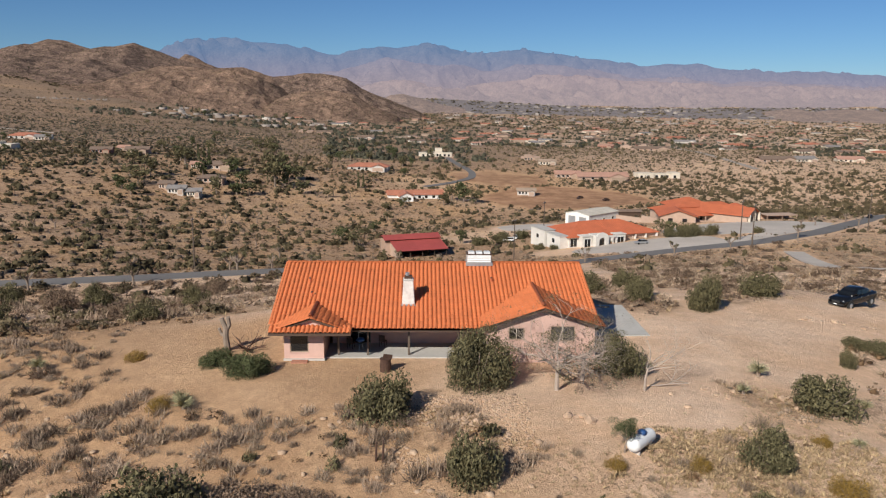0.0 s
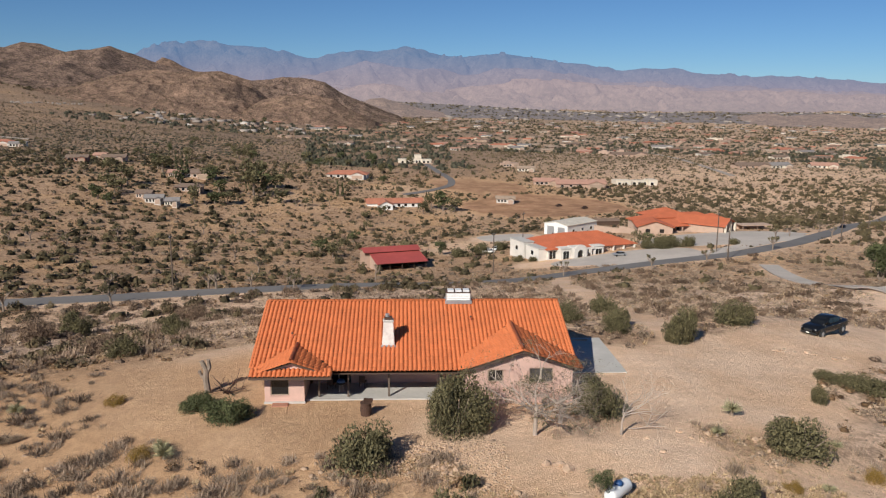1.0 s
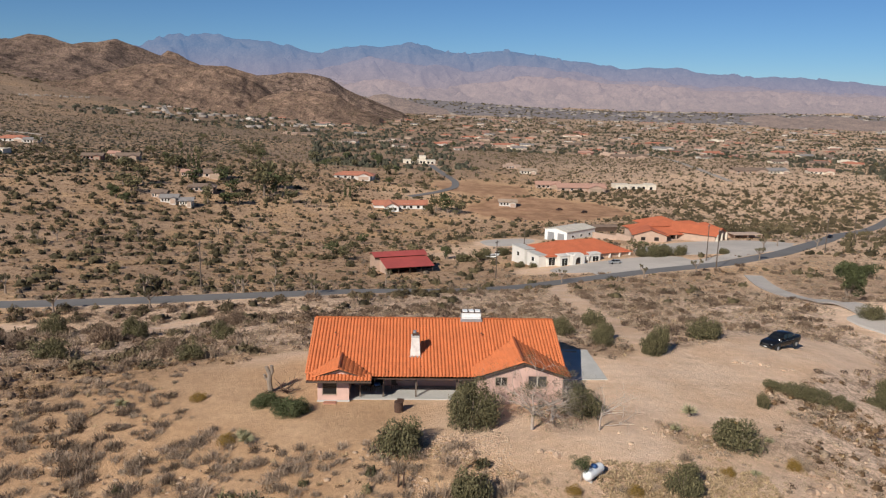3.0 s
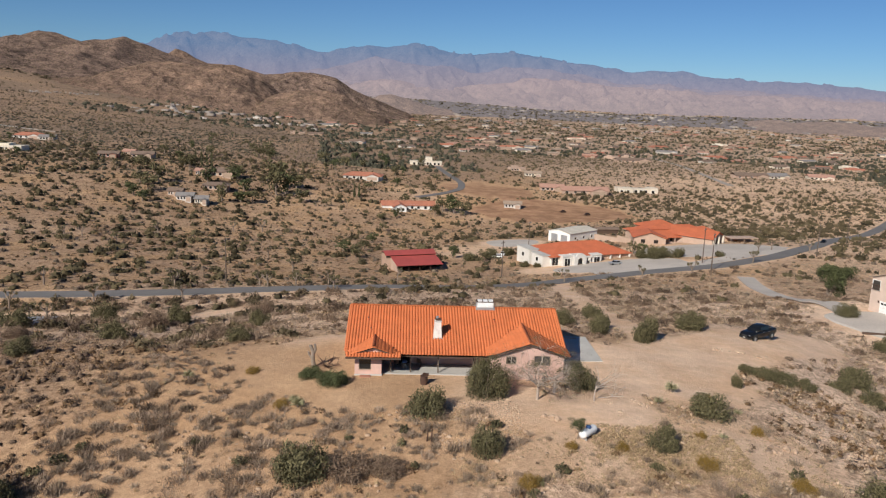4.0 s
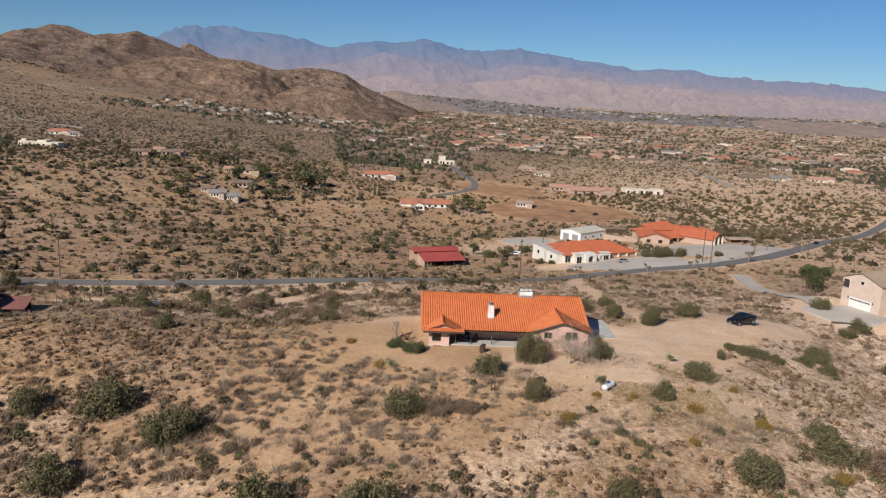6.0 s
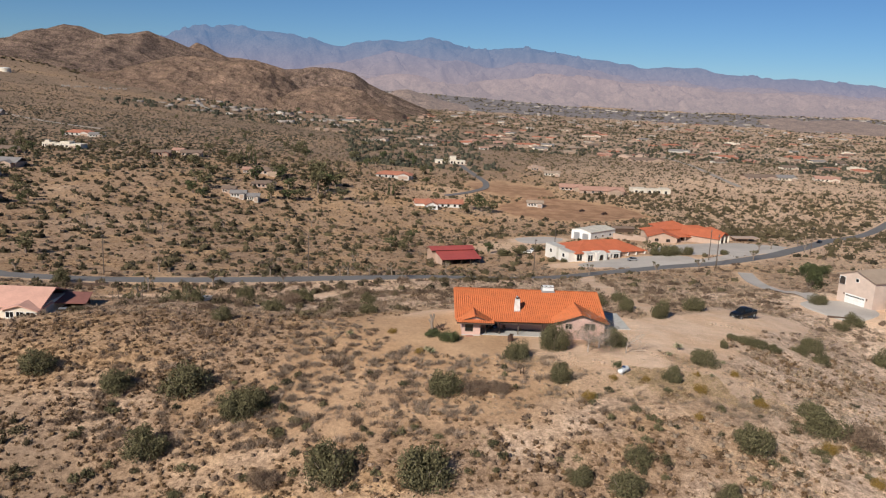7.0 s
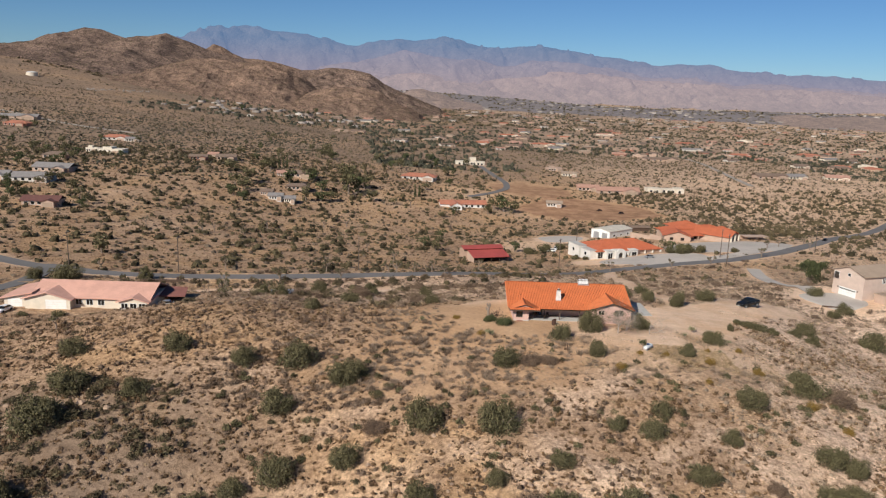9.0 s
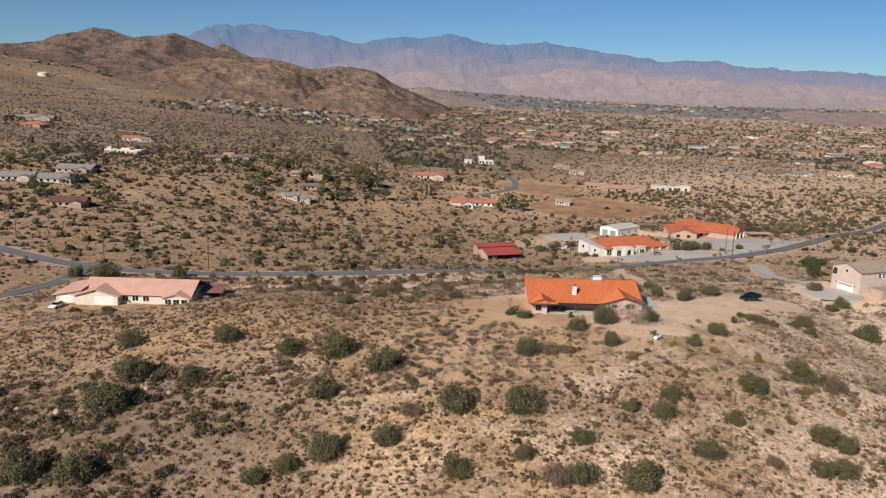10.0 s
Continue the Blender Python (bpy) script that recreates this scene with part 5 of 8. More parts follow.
part("lower_roof", sheet_roof(-8.7, 8.6, -0.5, 2.75, 7.9, 4.55), RED_METAL, bn, "faded red sheet metal lean-to roof")
part("roof", sheet_roof(-10.6, 8.8, 7.4, 5.0, 10.8, 6.1), RED_METAL, bn, "faded red sheet metal roof")
part("roof", sheet_roof(-10.6, 8.8, 14.0, 5.0, 10.8, 6.1), RED_METAL, bn, "faded red sheet metal roof")
# Dark board put in for the shaded gap between the two roofs.
part("clerestory", Build().box(-10.2, 8.4, 7.9, 8.0, 4.2, 5.1), DARK_WOOD, bn, "dark board for the shade under the upper roof")
b = Build()
for k in range(26):
    x = -8.6 + k * 17.1 / 25
    b.add([(x - 0.04, -0.5, 2.88), (x + 0.04, -0.5, 2.88), (x + 0.04, 7.9, 4.68), (x - 0.04, 7.9, 4.68), (x, -0.5, 2.94), (x, 7.9, 4.74)], [(0, 1, 4), (0, 4, 5, 3), (1, 2, 5, 4), (2, 3, 5)])
part("roof_ribs", b, RED_METAL, bn, "standing seams of red metal")["kind"] = "stuff"

# the white villa with an orange roof
vl = thing("house", "white stucco villa with an orange tile roof and arched porch", "house", 59.8, 246.0, gz(60, 248) - 0.2, 20)
part("wall", Build().box(-9.5, 10.4, 4, 22, -3.5, 3.0), VILLA_STUCCO, vl)
part("garage_wall", Build().box(10.4, 24, 4, 22, -3.5, 3.0), TAN_STUCCO, vl, "tan stucco garage wing")
b = Build()
hip_roof(b, -9.5, 24, 4, 22, 3.0, 3.4, 0.9)
part("roof", b, TERRACOTTA_FAR, vl, "orange clay tile hip roof")
b = Build()
for k in range(44):
    x = -10.2 + k * 0.8
    b.tube([(x, 3.15, 3.0), (x, 3.15 + min(9.8, max(0.4, min(x + 10.4, 24.9 - x))), 3.0 + 3.4 / 9.9 * min(9.8, max(0.4, min(x + 10.4, 24.9 - x))))], [0.07, 0.07], 5)
part("tile_relief", b, TERRACOTTA_FAR, vl, "raised rows of roof tiles")["kind"] = "stuff"
for x0, x1, y0, y1, z1 in ((-13.2, -9.4, 13.5, 23, 3.7), (-12.6, -8.6, 4.6, 12.8, 3.1)):
    lw = part("side_wing", Build().box(x0, x1, y0, y1, -4.5, z1), VILLA_STUCCO, vl, "flat-roofed white stucco wing")
    part("parapet", Build().box(x0 - 0.2, x1 + 0.2, y0 - 0.2, y1 + 0.2, z1, z1 + 0.25), CONCRETE, lw, "pale grey flat roofing")
    opening_x(vl, (y0 + y1) / 2 - 0.8, (y0 + y1) / 2 + 0.8, 0.6, 2.0, x0, -1)
opening(vl, -9.0, -6.6, -0.3, 2.4, 4)
arch = [(-2.4, -2.5), (-2.4, 3.4), (-1.9, 3.5), (-1.4, 4.3), (-0.7, 4.6), (0.7, 4.6), (1.4, 4.3), (1.9, 3.5), (2.4, 3.4), (2.4, -2.5), (1.1, -2.5), (1.1, 1.9)] + [(1.1 * math.cos(a), 1.9 + 1.1 * math.sin(a)) for a in [math.pi * q / 8 for q in range(1, 8)]] + [(-1.1, 1.9), (-1.1, -2.5)]
pw = part("portico", Build().prism(arch, -0.6, 0.1), VILLA_STUCCO, vl, "white stucco arched portico")
part("portico_side", Build().box(-2.4, -2.0, 0.1, 4, -2.5, 3.6).box(2.0, 2.4, 0.1, 4, -2.5, 3.6).box(-2.4, 2.4, 0.1, 4, 3.6, 3.8), VILLA_STUCCO, pw)
part("entry", Build().box(-1.1, 1.1, 3.9, 3.98, -0.5, 2.4), DARK_WOOD, pw, "dark timber entrance door")
for x0, x1, y0, z1 in ((-6.2, -2.6, 1.2, 3.3), (6.4, 10.2, 1.6, 3.3)):
    w = part("bay", Build().box(x0, x1, y0, 4, -2.5, z1), VILLA_STUCCO, vl, "flat white stucco bay")
    part("bay_coping", Build().box(x0 - 0.25, x1 + 0.25, y0 - 0.25, 4.6, z1, z1 + 0.22), VILLA_STUCCO, w)
    opening(vl, x0 + 0.7, x1 - 0.7, -0.3, 2.5, y0)
part("loggia_beam", Build().box(2.4, 6.4, 1.2, 1.5, 2.6, 3.2), VILLA_STUCCO, vl, "white stucco lintel")
for x in (3.7, 5.1):
    part("pillar", Build().box(x - 0.22, x + 0.22, 1.15, 1.5, -2, 2.6), VILLA_STUCCO, vl)
opening(vl, 2.7, 6.1, -0.4, 2.5, 4)
for k in range(3):
    garage_door(vl, 11.6 + k * 4.1, 14.6 + k * 4.1, -0.2, 2.2, 4, TAN_STUCCO)
    part("buttress", Build().prism([(10.7 + k * 4.1, -2), (11.3 + k * 4.1, -2), (11.3 + k * 4.1, 2.7)], 2.9, 4.0), VILLA_STUCCO, vl)
part("buttress", Build().prism([(22.9, -2), (23.7, -2), (23.7, 2.7)], 2.7, 4.0), VILLA_STUCCO, vl)

# the big orange-roofed house, an elbow of wings round a porch
og = thing("house", "large tan stucco house with sprawling orange tile roofs", "house", 110.8, 297.0, gz(108, 290) - 0.3, 12)
part("wall", Build().box(-15, 19, -2, 14, -3, 3.2), TAN_STUCCO, og)
b = Build()
hip_roof(b, -15, 19, -2, 14, 3.2, 3.1, 0.9)
part("roof", b, TERRACOTTA_FAR, og, "orange clay tile hip roof")
w = part("upper_block", Build().box(-9.5, 5.5, 2, 15.5, 3, 5.3), TAN_STUCCO, og, "raised tan stucco centre block")
b = Build()
hip_roof(b, -9.5, 5.5, 2, 15.5, 5.1, 2.9, 0.9)
part("upper_roof", b, TERRACOTTA_FAR, w, "higher orange clay tile hip roof")
w = part("end_wing", Build().box(15, 23, 1, 11, -3, 3.0), TAN_STUCCO, og, "low tan stucco end wing")
b = Build()
hip_roof(b, 12, 23, 1, 11, 3.0, 2.5, 0.8)
part("end_roof", b, TERRACOTTA_FAR, w, "orange clay tile hip roof")


def turned_wing(parent, m, half, length, wall_z, rise, label, over=0.8):
    """A gabled wing that runs back along its own +y from a front at the origin of m."""
    w = part("wing", Build().prism([(-half, -3), (half, -3), (half, wall_z), (0, wall_z + rise * half / (half + over) - 0.1), (-half, wall_z)], 0, length, m), TAN_STUCCO, parent, label)
    g = Build()
    gable_roof_y(g, -half, half, 0, length, wall_z, rise, over)
    part("wing_roof", Build().add([m @ Vector(q) for q in g.v], g.f), TERRACOTTA_FAR, w, "orange clay tile gable roof")
    return w


left_wing = pose(-14.5, -6.5, 0, 0, 0, -22)
w = turned_wing(og, left_wing, 6.4, 14, 3.0, 2.1, "tan stucco gabled wing")
for x in (-3.6, 1.6):
    part("pane", Build().box(x, x + 1.7, -0.06, 0.02, 0.7, 2.1, left_wing), GLASS, w, "dark window pane")
entry_wing = pose(13.0, -12.5, 0, 0, 0, 36)
w = turned_wing(og, entry_wing, 5.6, 20, 3.9, 2.2, "tan stucco gabled entrance wing")
# Dark sheets put the shade of the garage openings into colour.
part("garage_opening", Build().box(-4.4, -0.5, -0.05, 0.02, -0.2, 2.9, entry_wing).box(0.6, 4.4, -0.05, 0.02, -0.2, 2.9, entry_wing), DARK_WOOD, w, "dark panels for the shaded garage openings")
for x in (-5.0, 0.05, 5.0):
    part("column", Build().box(x - 0.4, x + 0.4, -1.0, -0.2, -3, 4.2, entry_wing), CREAM_STUCCO, w, "cream stucco column")
b = Build().add([(-9, -5.6, 2.6), (9, -5.6, 2.6), (9, -0.5, 4.2), (-9, -0.5, 4.2), (-9, -5.6, 2.8), (9, -5.6, 2.8), (9, -0.5, 4.4), (-9, -0.5, 4.4)], [(3, 2, 1, 0), (4, 5, 6, 7), (0, 1, 5, 4), (1, 2, 6, 5), (2, 3, 7, 6), (3, 0, 4, 7)])
part("porch_roof", b, TERRACOTTA_FAR, og, "orange clay tile porch roof")
for x in (-6.5, -2.2, 2.2, 6.2):
    part("porch_post", Build().box(x - 0.2, x + 0.2, -5.4, -5.0, -2, 2.6), TAN_STUCCO, og)
part("porch_wall", Build().box(-7, 8, -5.9, -5.6, -2, 0.9), TAN_STUCCO, og, "low tan porch wall")
for x in (-6.2, -2.8, 0.6, 4.0):
    opening(og, x, x + 1.7, 0.4, 2.2, -2, bars=0)
carport = thing("carport", "low open tan carport beside the tan house", "carport", 141.5, 300.0, gz(141.5, 300) - 0.2, 8)
part("roof", Build().box(-6.5, 6.5, -3, 3, 1.9, 2.15), TAN_STUCCO, carport, "flat tan carport roof")
for x in (-6.3, -0.1, 6.1):
    for y in (-2.8, 2.6):
        part("post", Build().box(x, x + 0.22, y, y + 0.22, -1.5, 1.9), TAN_STUCCO, carport)
part("back_wall", Build().box(-6.4, 6.4, 2.5, 2.8, -1.5, 1.9), TAN_STUCCO, carport)

# metal building
ms = thing("workshop", "white metal workshop with a low gable roof", "workshop", 73.0, 321.0, gz(70, 316) - 0.5, 41)
part("wall", Build().prism([(-6, -3), (6, -3), (6, 4.4), (0, 5.4), (-6, 4.4)], -10, 10, pose(0, 0, 0, 0, 0, -90)), WHITE_PAINT, ms)
b = Build()
gable_roof(b, -10, 10, -6, 6, 4.4, 1.05, 0.3, 0.12)
part("roof", b, surface("cream_sheet_metal", (0.62, 0.56, 0.46), 0.5), ms, "cream sheet metal roof")
for y0 in (-4.6, 0.8):
    opening_x(ms, y0, y0 + 3.6, -0.2, 3.4, -10, -1, True, GREY_METAL)
for x in (-6, 0, 6):
    opening(ms, x - 0.7, x + 0.7, 1.6, 2.6, -6, bars=0)
for ax, ay, cx, cy in ((80, 309, 88, 301), (88, 301, 92, 294)):
    yw = thing("yard_wall", "tan block wall behind the gravel yard", "wall", (ax + cx) / 2, (ay + cy) / 2, gz((ax + cx) / 2, (ay + cy) / 2), math.degrees(math.atan2(cy - ay, cx - ax)), "block walls of the yard")
    half = math.hypot(cx - ax, cy - ay) / 2
    part("blockwork", Build().box(-half, half, -0.12, 0.12, -2, 2.4), TAN_STUCCO, yw)
    part("coping", Build().box(-half - 0.05, half + 0.05, -0.18, 0.18, 2.4, 2.52), TAN_SHINGLE, yw)
sd = thing("shed", "dark timber open shed behind the metal workshop", "shed", 98.0, 360.0, gz(98, 360), 6)
part("wall", Build().box(-6, 6, -2, 2, -2, 2.6), DARK_WOOD, sd)
b = Build()
gable_roof(b, -6, 6, -2, 2, 2.6, 0.7, 0.5)
part("roof", b, BROWN_SHINGLE, sd, "brown shingle roof")


def make_pole(x, y, h, turn):
    t = thing("utility_pole", "brown timber utility pole with a crossarm", "pole", x, y, gz(x, y), turn, "poles along the road")
    part("pole", Build().tube([(0, 0, -0.5), (0, 0, h)], [0.2, 0.13], 8), POLE_WOOD, t)
    part("crossarm", Build().box(-1.2, 1.2, -0.08, 0.08, h - 0.8, h - 0.6), POLE_WOOD, t)
    for s in (-1.1, -0.4, 0.4, 1.1):
        part("insulator", Build().tube([(s, 0, h - 0.6), (s, 0, h - 0.38)], [0.06, 0.05], 6), GREY_METAL, t)
    return t


POLES = [(-204, 215), (-151, 175), (-111, 169), (-50.3, 179), (29.5, 227), (47, 283), (97, 219), (100.5, 236), (149, 251), (186, 296), (-246, 240)]
for k, (x, y) in enumerate(POLES):
    make_pole(x, y, 12.5, 55 if x > 20 else 92)

make_car(-90.6, 95.2, 12, SILVER_PAINT, "pale silver car parked beside the pink house", "cars at the pink house")
make_car(-126.0, 87.0, 80, WHITE_METAL, "white car parked before the garage wing", "cars at the pink house")
make_car(180, 303.5, 50, BLACK_PAINT, "dark car on the asphalt road")
make_car(71.5, 241.5, 10, GREY_METAL, "grey car parked in the villa's forecourt")
for x, y, a in ((30, 275, 20), (36, 277, 70), (33, 272, 0)):
    make_car(x, y, a, WHITE_METAL, "white car parked in the barn's yard", "cars by the barn")
for x, y in ((98, 470), (112, 462)):
    make_car(x, y, 30, RUST, "rusty old machine on the red dirt lot", "machines on the dirt lot")

# a low shelter and the yard fittings by the road
sh = thing("shelter", "low shelter with a pale sheet metal roof among brush", "shelter", -61.0, 94.5, gz(-61, 94.5) - 0.35, 8)
part("roof", sheet_roof(-3.3, 3.3, -1.6, 0.8, 1.8, 1.1, 0.07), GREY_METAL, sh, "pale weathered sheet metal roof")
for sx in (-3.1, 3.0):
    for sy, top in ((-1.5, 0.81), (1.6, 1.08)):
        part("post", Build().box(sx, sx + 0.12, sy, sy + 0.12, -1.2, top), DARK_WOOD, sh)
part("back_board", Build().box(-3.1, 3.1, 1.66, 1.72, -0.6, 0.95), DARK_WOOD, sh)
lowwall = thing("low_wall", "low dark block wall beside the road", "wall", -108.0, 146.5, gz(-108, 146.5), 4)
part("blockwork", Build().box(-7, 7, -0.2, 0.2, -1.0, 0.8), DARK_WOOD, lowwall)
part("pier", Build().box(3.6, 4.2, -0.3, 0.3, -1.0, 1.7), DARK_WOOD, lowwall, "dark square gate pier")
for x, y, turn in ((-83.9, 107.6, 10), (-79.5, 110.5, -5)):
    fr = thing("timber_frame", "weathered timber yard frame of two leaning posts", "frame", x, y, gz(x, y), turn, "timber frames behind the pink house")
    for sx in (-0.7, 0.7):
        part("post", Build().tube([(sx, 0, -0.4), (sx * 0.75, 0.1, 2.6)], [0.08, 0.07], 6), POLE_WOOD, fr)
    part("crossbar", Build().tube([(-0.75, 0.05, 1.9), (0.75, 0.05, 2.1)], [0.06, 0.06], 6), POLE_WOOD, fr)
    part("brace", Build().tube([(-0.6, 0.02, 0.3), (0.55, 0.08, 1.95)], [0.05, 0.05], 6), POLE_WOOD, fr)
kerb = thing("retaining_kerb", "dark low kerb edging the concrete turning circle", "kerb", 79.0, 100.2, gz(79, 100.2), -12)
part("blockwork", Build().box(-2.4, 2.4, -0.15, 0.15, -0.6, 0.45), DARK_WOOD, kerb)

# ---------------------------------------------------------------- the far houses
GREY_SHINGLE = surface("grey_shingle", (0.24, 0.22, 0.21), 0.9)
# Far tiles have a duller base colour, standing in for distance haze.
FAR_CLAY = surface("hazed_clay_tile", (0.42, 0.165, 0.10), 0.85, 0.2, 1.0, 0.2, 0.1)
FAR_ROSE = surface("far_rose_tile", (0.44, 0.25, 0.185), 0.85, 0.15, 1.0, 0.2, 0.1)
MAROON = surface("maroon_roofing", (0.14, 0.06, 0.05), 0.9)
RED_STUCCO = surface("brick_red_stucco", (0.36, 0.17, 0.125), 0.9)
ROOF_KIND = {"O": (FAR_CLAY, "orange tile"), "B": (BROWN_SHINGLE, "brown shingle"), "T": (TAN_SHINGLE, "tan"), "G": (GREY_SHINGLE, "grey shingle"), "P": (FAR_ROSE, "rose tile"), "M": (MAROON, "maroon")}
WALL_KIND = {"T": (TAN_STUCCO, "tan stucco"), "C": (CREAM_STUCCO, "cream stucco"), "W": (surface("whitewashed_stucco", (0.56, 0.52, 0.47), 0.9), "white stucco"), "R": (RED_STUCCO, "brick-red stucco")}


def plain_house(w, style, wall, roof, near=True, x=0.0, y=0.0, turn=0.0, group="houses across the plain"):
    """A ranch house w metres long: a main block, a projecting wing, a garage door and windows."""
    wm, rm = WALL_KIND[wall], ROOF_KIND[roof]
    word = f"{wm[1]} flat-roofed house with stepped parapets" if style == "flat" else f"{wm[1]} house with a {rm[1]} {style} roof"
    t = thing("house", word + " among desert brush", "house", x, y, gz(x, y), turn, group)
    h, d = w / 2, min(max(w * 0.5, 6.0), 12.0) / 2
    part("wall", Build().box(-h, h, -d, d, -3.5, 2.8), wm[0], t)
    a, c = (0.1 * w, 0.44 * w)
    if style == "flat":
        part("parapet", Build().box(-h - 0.15, h + 0.15, -d - 0.15, d + 0.15, 2.8, 3.3), wm[0], t)
        part("upper_block", Build().box(-0.3 * w, 0.05 * w, -d + 1, d - 1, 3.3, 4.8), wm[0], t)
        wg = part("wing", Build().box(a, c, -d - 3, -d + 0.1, -3.5, 2.6), wm[0], t)
    else:
        b = Build()
        (hip_roof if style == "hip" else gable_roof)(b, -h, h, -d, d, 2.8, min(0.42 * d, 2.3), 0.7)
        part("roof", b, rm[0], t)
        g = (c - a) / 2
        wg = part("wing", Build().prism([(a, -3.5), (c, -3.5), (c, 2.6), ((a + c) / 2, 2.6 + 0.3 * g), (a, 2.6)], -d - 3, -d + 0.1), wm[0], t)
        b = Build()
        gable_roof_y(b, a, c, -d - 3, 0, 2.6, 0.34 * g, 0.5)
        part("wing_roof", b, rm[0], wg)
    garage = Build().box(a + 0.12 * (c - a), c - 0.12 * (c - a), -d - 3.06, -d - 3, -0.2, 2.2)
    part("garage_door", garage, TAN_SHINGLE if wall in "TR" else TAN_STUCCO, t)
    if near:
        for k in range(3):
            wx = -h + w * (0.08 + 0.18 * k)
            opening(t, wx, wx + min(1.8, 0.1 * w), 0.7, 2.1, -d, bars=0)
    return t


ACROSS = [(-123, 488, 20, "hip", "T", "B"), (-135, 481, 7, "gable", "T", "P"), (-117, 444, 15, "hip", "T", "B"), (-132, 414, 8, "gable", "T", "B"), (-125, 407, 9, "gable", "W", "G"), (-116, 406, 7, "gable", "C", "G"), (-35, 549, 28, "hip", "W", "O"), (98, 690, 15, "flat", "T", "B"), (106, 645, 14, "gable", "C", "T"), (107, 558, 18, "gable", "T", "P"), (130, 552, 36, "gable", "T", "P"), (275, 930, 44, "gable", "T", "B"), (67, 479, 11, "gable", "W", "T")]
WEST = [(-327, 665, 26, "hip", "W", "O"), (-309, 657, 13, "gable", "W", "G"), (-277, 528, 20, "flat", "C", "T"), (-294, 531, 9, "flat", "C", "T"), (-206, 516, 13, "gable", "R", "B"), (-202, 545, 8, "gable", "T", "P"), (-189, 534, 15, "gable", "T", "B"), (-462, 745, 27, "hip", "R", "O"), (-498, 817, 44, "gable", "T", "G"), (-287, 374, 20, "gable", "W", "G"), (-262, 372, 22, "gable", "W", "G"), (-268, 412, 24, "gable", "T", "G"), (-223, 302, 18, "gable", "T", "M"), (-297, 477, 18, "hip", "T", "B")]
FOOT = [(-172, 1192, 21, "flat", "T", "T"), (-150, 1246, 24, "gable", "T", "B"), (-84, 988, 10, "gable", "W", "T"), (-71, 1039, 22, "gable", "W", "B"), (-166, 1637, 44, "gable", "C", "G"), (-245, 1903, 40, "hip", "W", "P"), (-243, 2380, 38, "flat", "W", "T"), (-364, 1388, 12, "flat", "W", "T"), (-308, 1595, 16, "flat", "W", "T"), (54, 1138, 18, "gable", "W", "O"), (72, 1013, 12, "gable", "W", "P"), (136, 1542, 46, "hip", "C", "O"), (159, 1215, 38, "hip", "C", "O")]
EAST = [(376, 1733, 42, "hip", "C", "P"), (343, 1916, 29, "gable", "C", "T"), (517, 1588, 40, "hip", "R", "O"), (431, 1276, 34, "gable", "W", "G"), (483, 1193, 34, "hip", "W", "O"), (514, 1330, 17, "gable", "W", "P"), (323, 703, 33, "gable", "T", "B"), (353, 712, 22, "gable", "C", "G"), (660, 1326, 38, "hip", "R", "O"), (451, 911, 21, "gable", "C", "B"), (403, 724, 24, "gable", "C", "P"), (594, 1009, 22, "flat", "C", "T"), (945, 1670, 28, "flat", "C", "P"), (729, 1796, 34, "flat", "C", "T")]
placed = []
for i, (x, y, w, style, wall, roof) in enumerate(ACROSS + WEST + FOOT + EAST):
    plain_house(w, style, wall, roof, y < 1100, x, y + 4, (-10, 6, 14, -4, 9)[i % 5] if y > 600 else (-5, 4, 7)[i % 3])
    placed.append((x, y))

# the white adobe house on its terrace, with stepped blocks
fort = thing("house", "white adobe house of stepped flat-roofed blocks", "house", 14.5, 711.0, gz(14, 706), 4)
for x0, x1, y0, y1, z1 in ((-15, -3, -3, 6, 3.4), (-3, 6, -1, 7, 4.2), (6, 15, -3, 5, 3.2), (0, 6, 1, 6, 7.0), (9, 14, -6, -3, 2.8)):
    w = part("block", Build().box(x0, x1, y0, y1, -4, z1), CREAM_STUCCO, fort)
    part("parapet", Build().box(x0 - 0.12, x1 + 0.12, y0 - 0.12, y1 + 0.12, z1, z1 + 0.3), CREAM_STUCCO, w)
for x, y in ((-12, -3), (-8, -3), (7.2, -3), (10.6, -6), (0.8, -1), (3.4, -1)):
    opening(fort, x, x + 1.8, 0.2, 2.3, y, bars=0)
part("terrace_wall", Build().box(-10, 16, -7.6, -7.2, -4, 0.6), TAN_STUCCO, fort, "tan terrace wall")
# the house with roof panels
sp = thing("house", "white stucco house with red tile roofs and dark roof panels", "house", 0.0, 463.0, gz(0, 460) - 0.2, 8)
part("wall", Build().box(-18, 15, -1, 8, -3.5, 2.9), WHITE_PAINT, sp)
b = Build()
gable_roof(b, -18, 15, -1, 8, 2.9, 2.1, 0.7)
part("roof", b, FAR_CLAY, sp, "red clay tile gable roof")
w = part("wing", Build().prism([(-1, -3.5), (7, -3.5), (7, 3.0), (3, 4.7), (-1, 3.0)], -13, 5, pose(-11, 3.0, 0, 0, 0, 0)), WHITE_PAINT, sp, "white stucco front wing")
b = Build()
gable_roof_y(b, -12, -4, -10, 8, 3.0, 1.9, 0.6)
part("wing_roof", b, FAR_CLAY, w, "red clay tile gable roof")
panels = part("roof_panels", Build().box(-9.5, 0.5, -0.9, 2.6, 0, 0.08, pose(5, 0.2, 3.55, 25, 0, 0)), SHADE_PANEL, sp, "dark glassy roof panels")
part("panel_frame", Build().box(-9.6, 0.6, -1.0, -0.9, 0, 0.12, pose(5, 0.2, 3.55, 25, 0, 0)), GREY_METAL, panels)
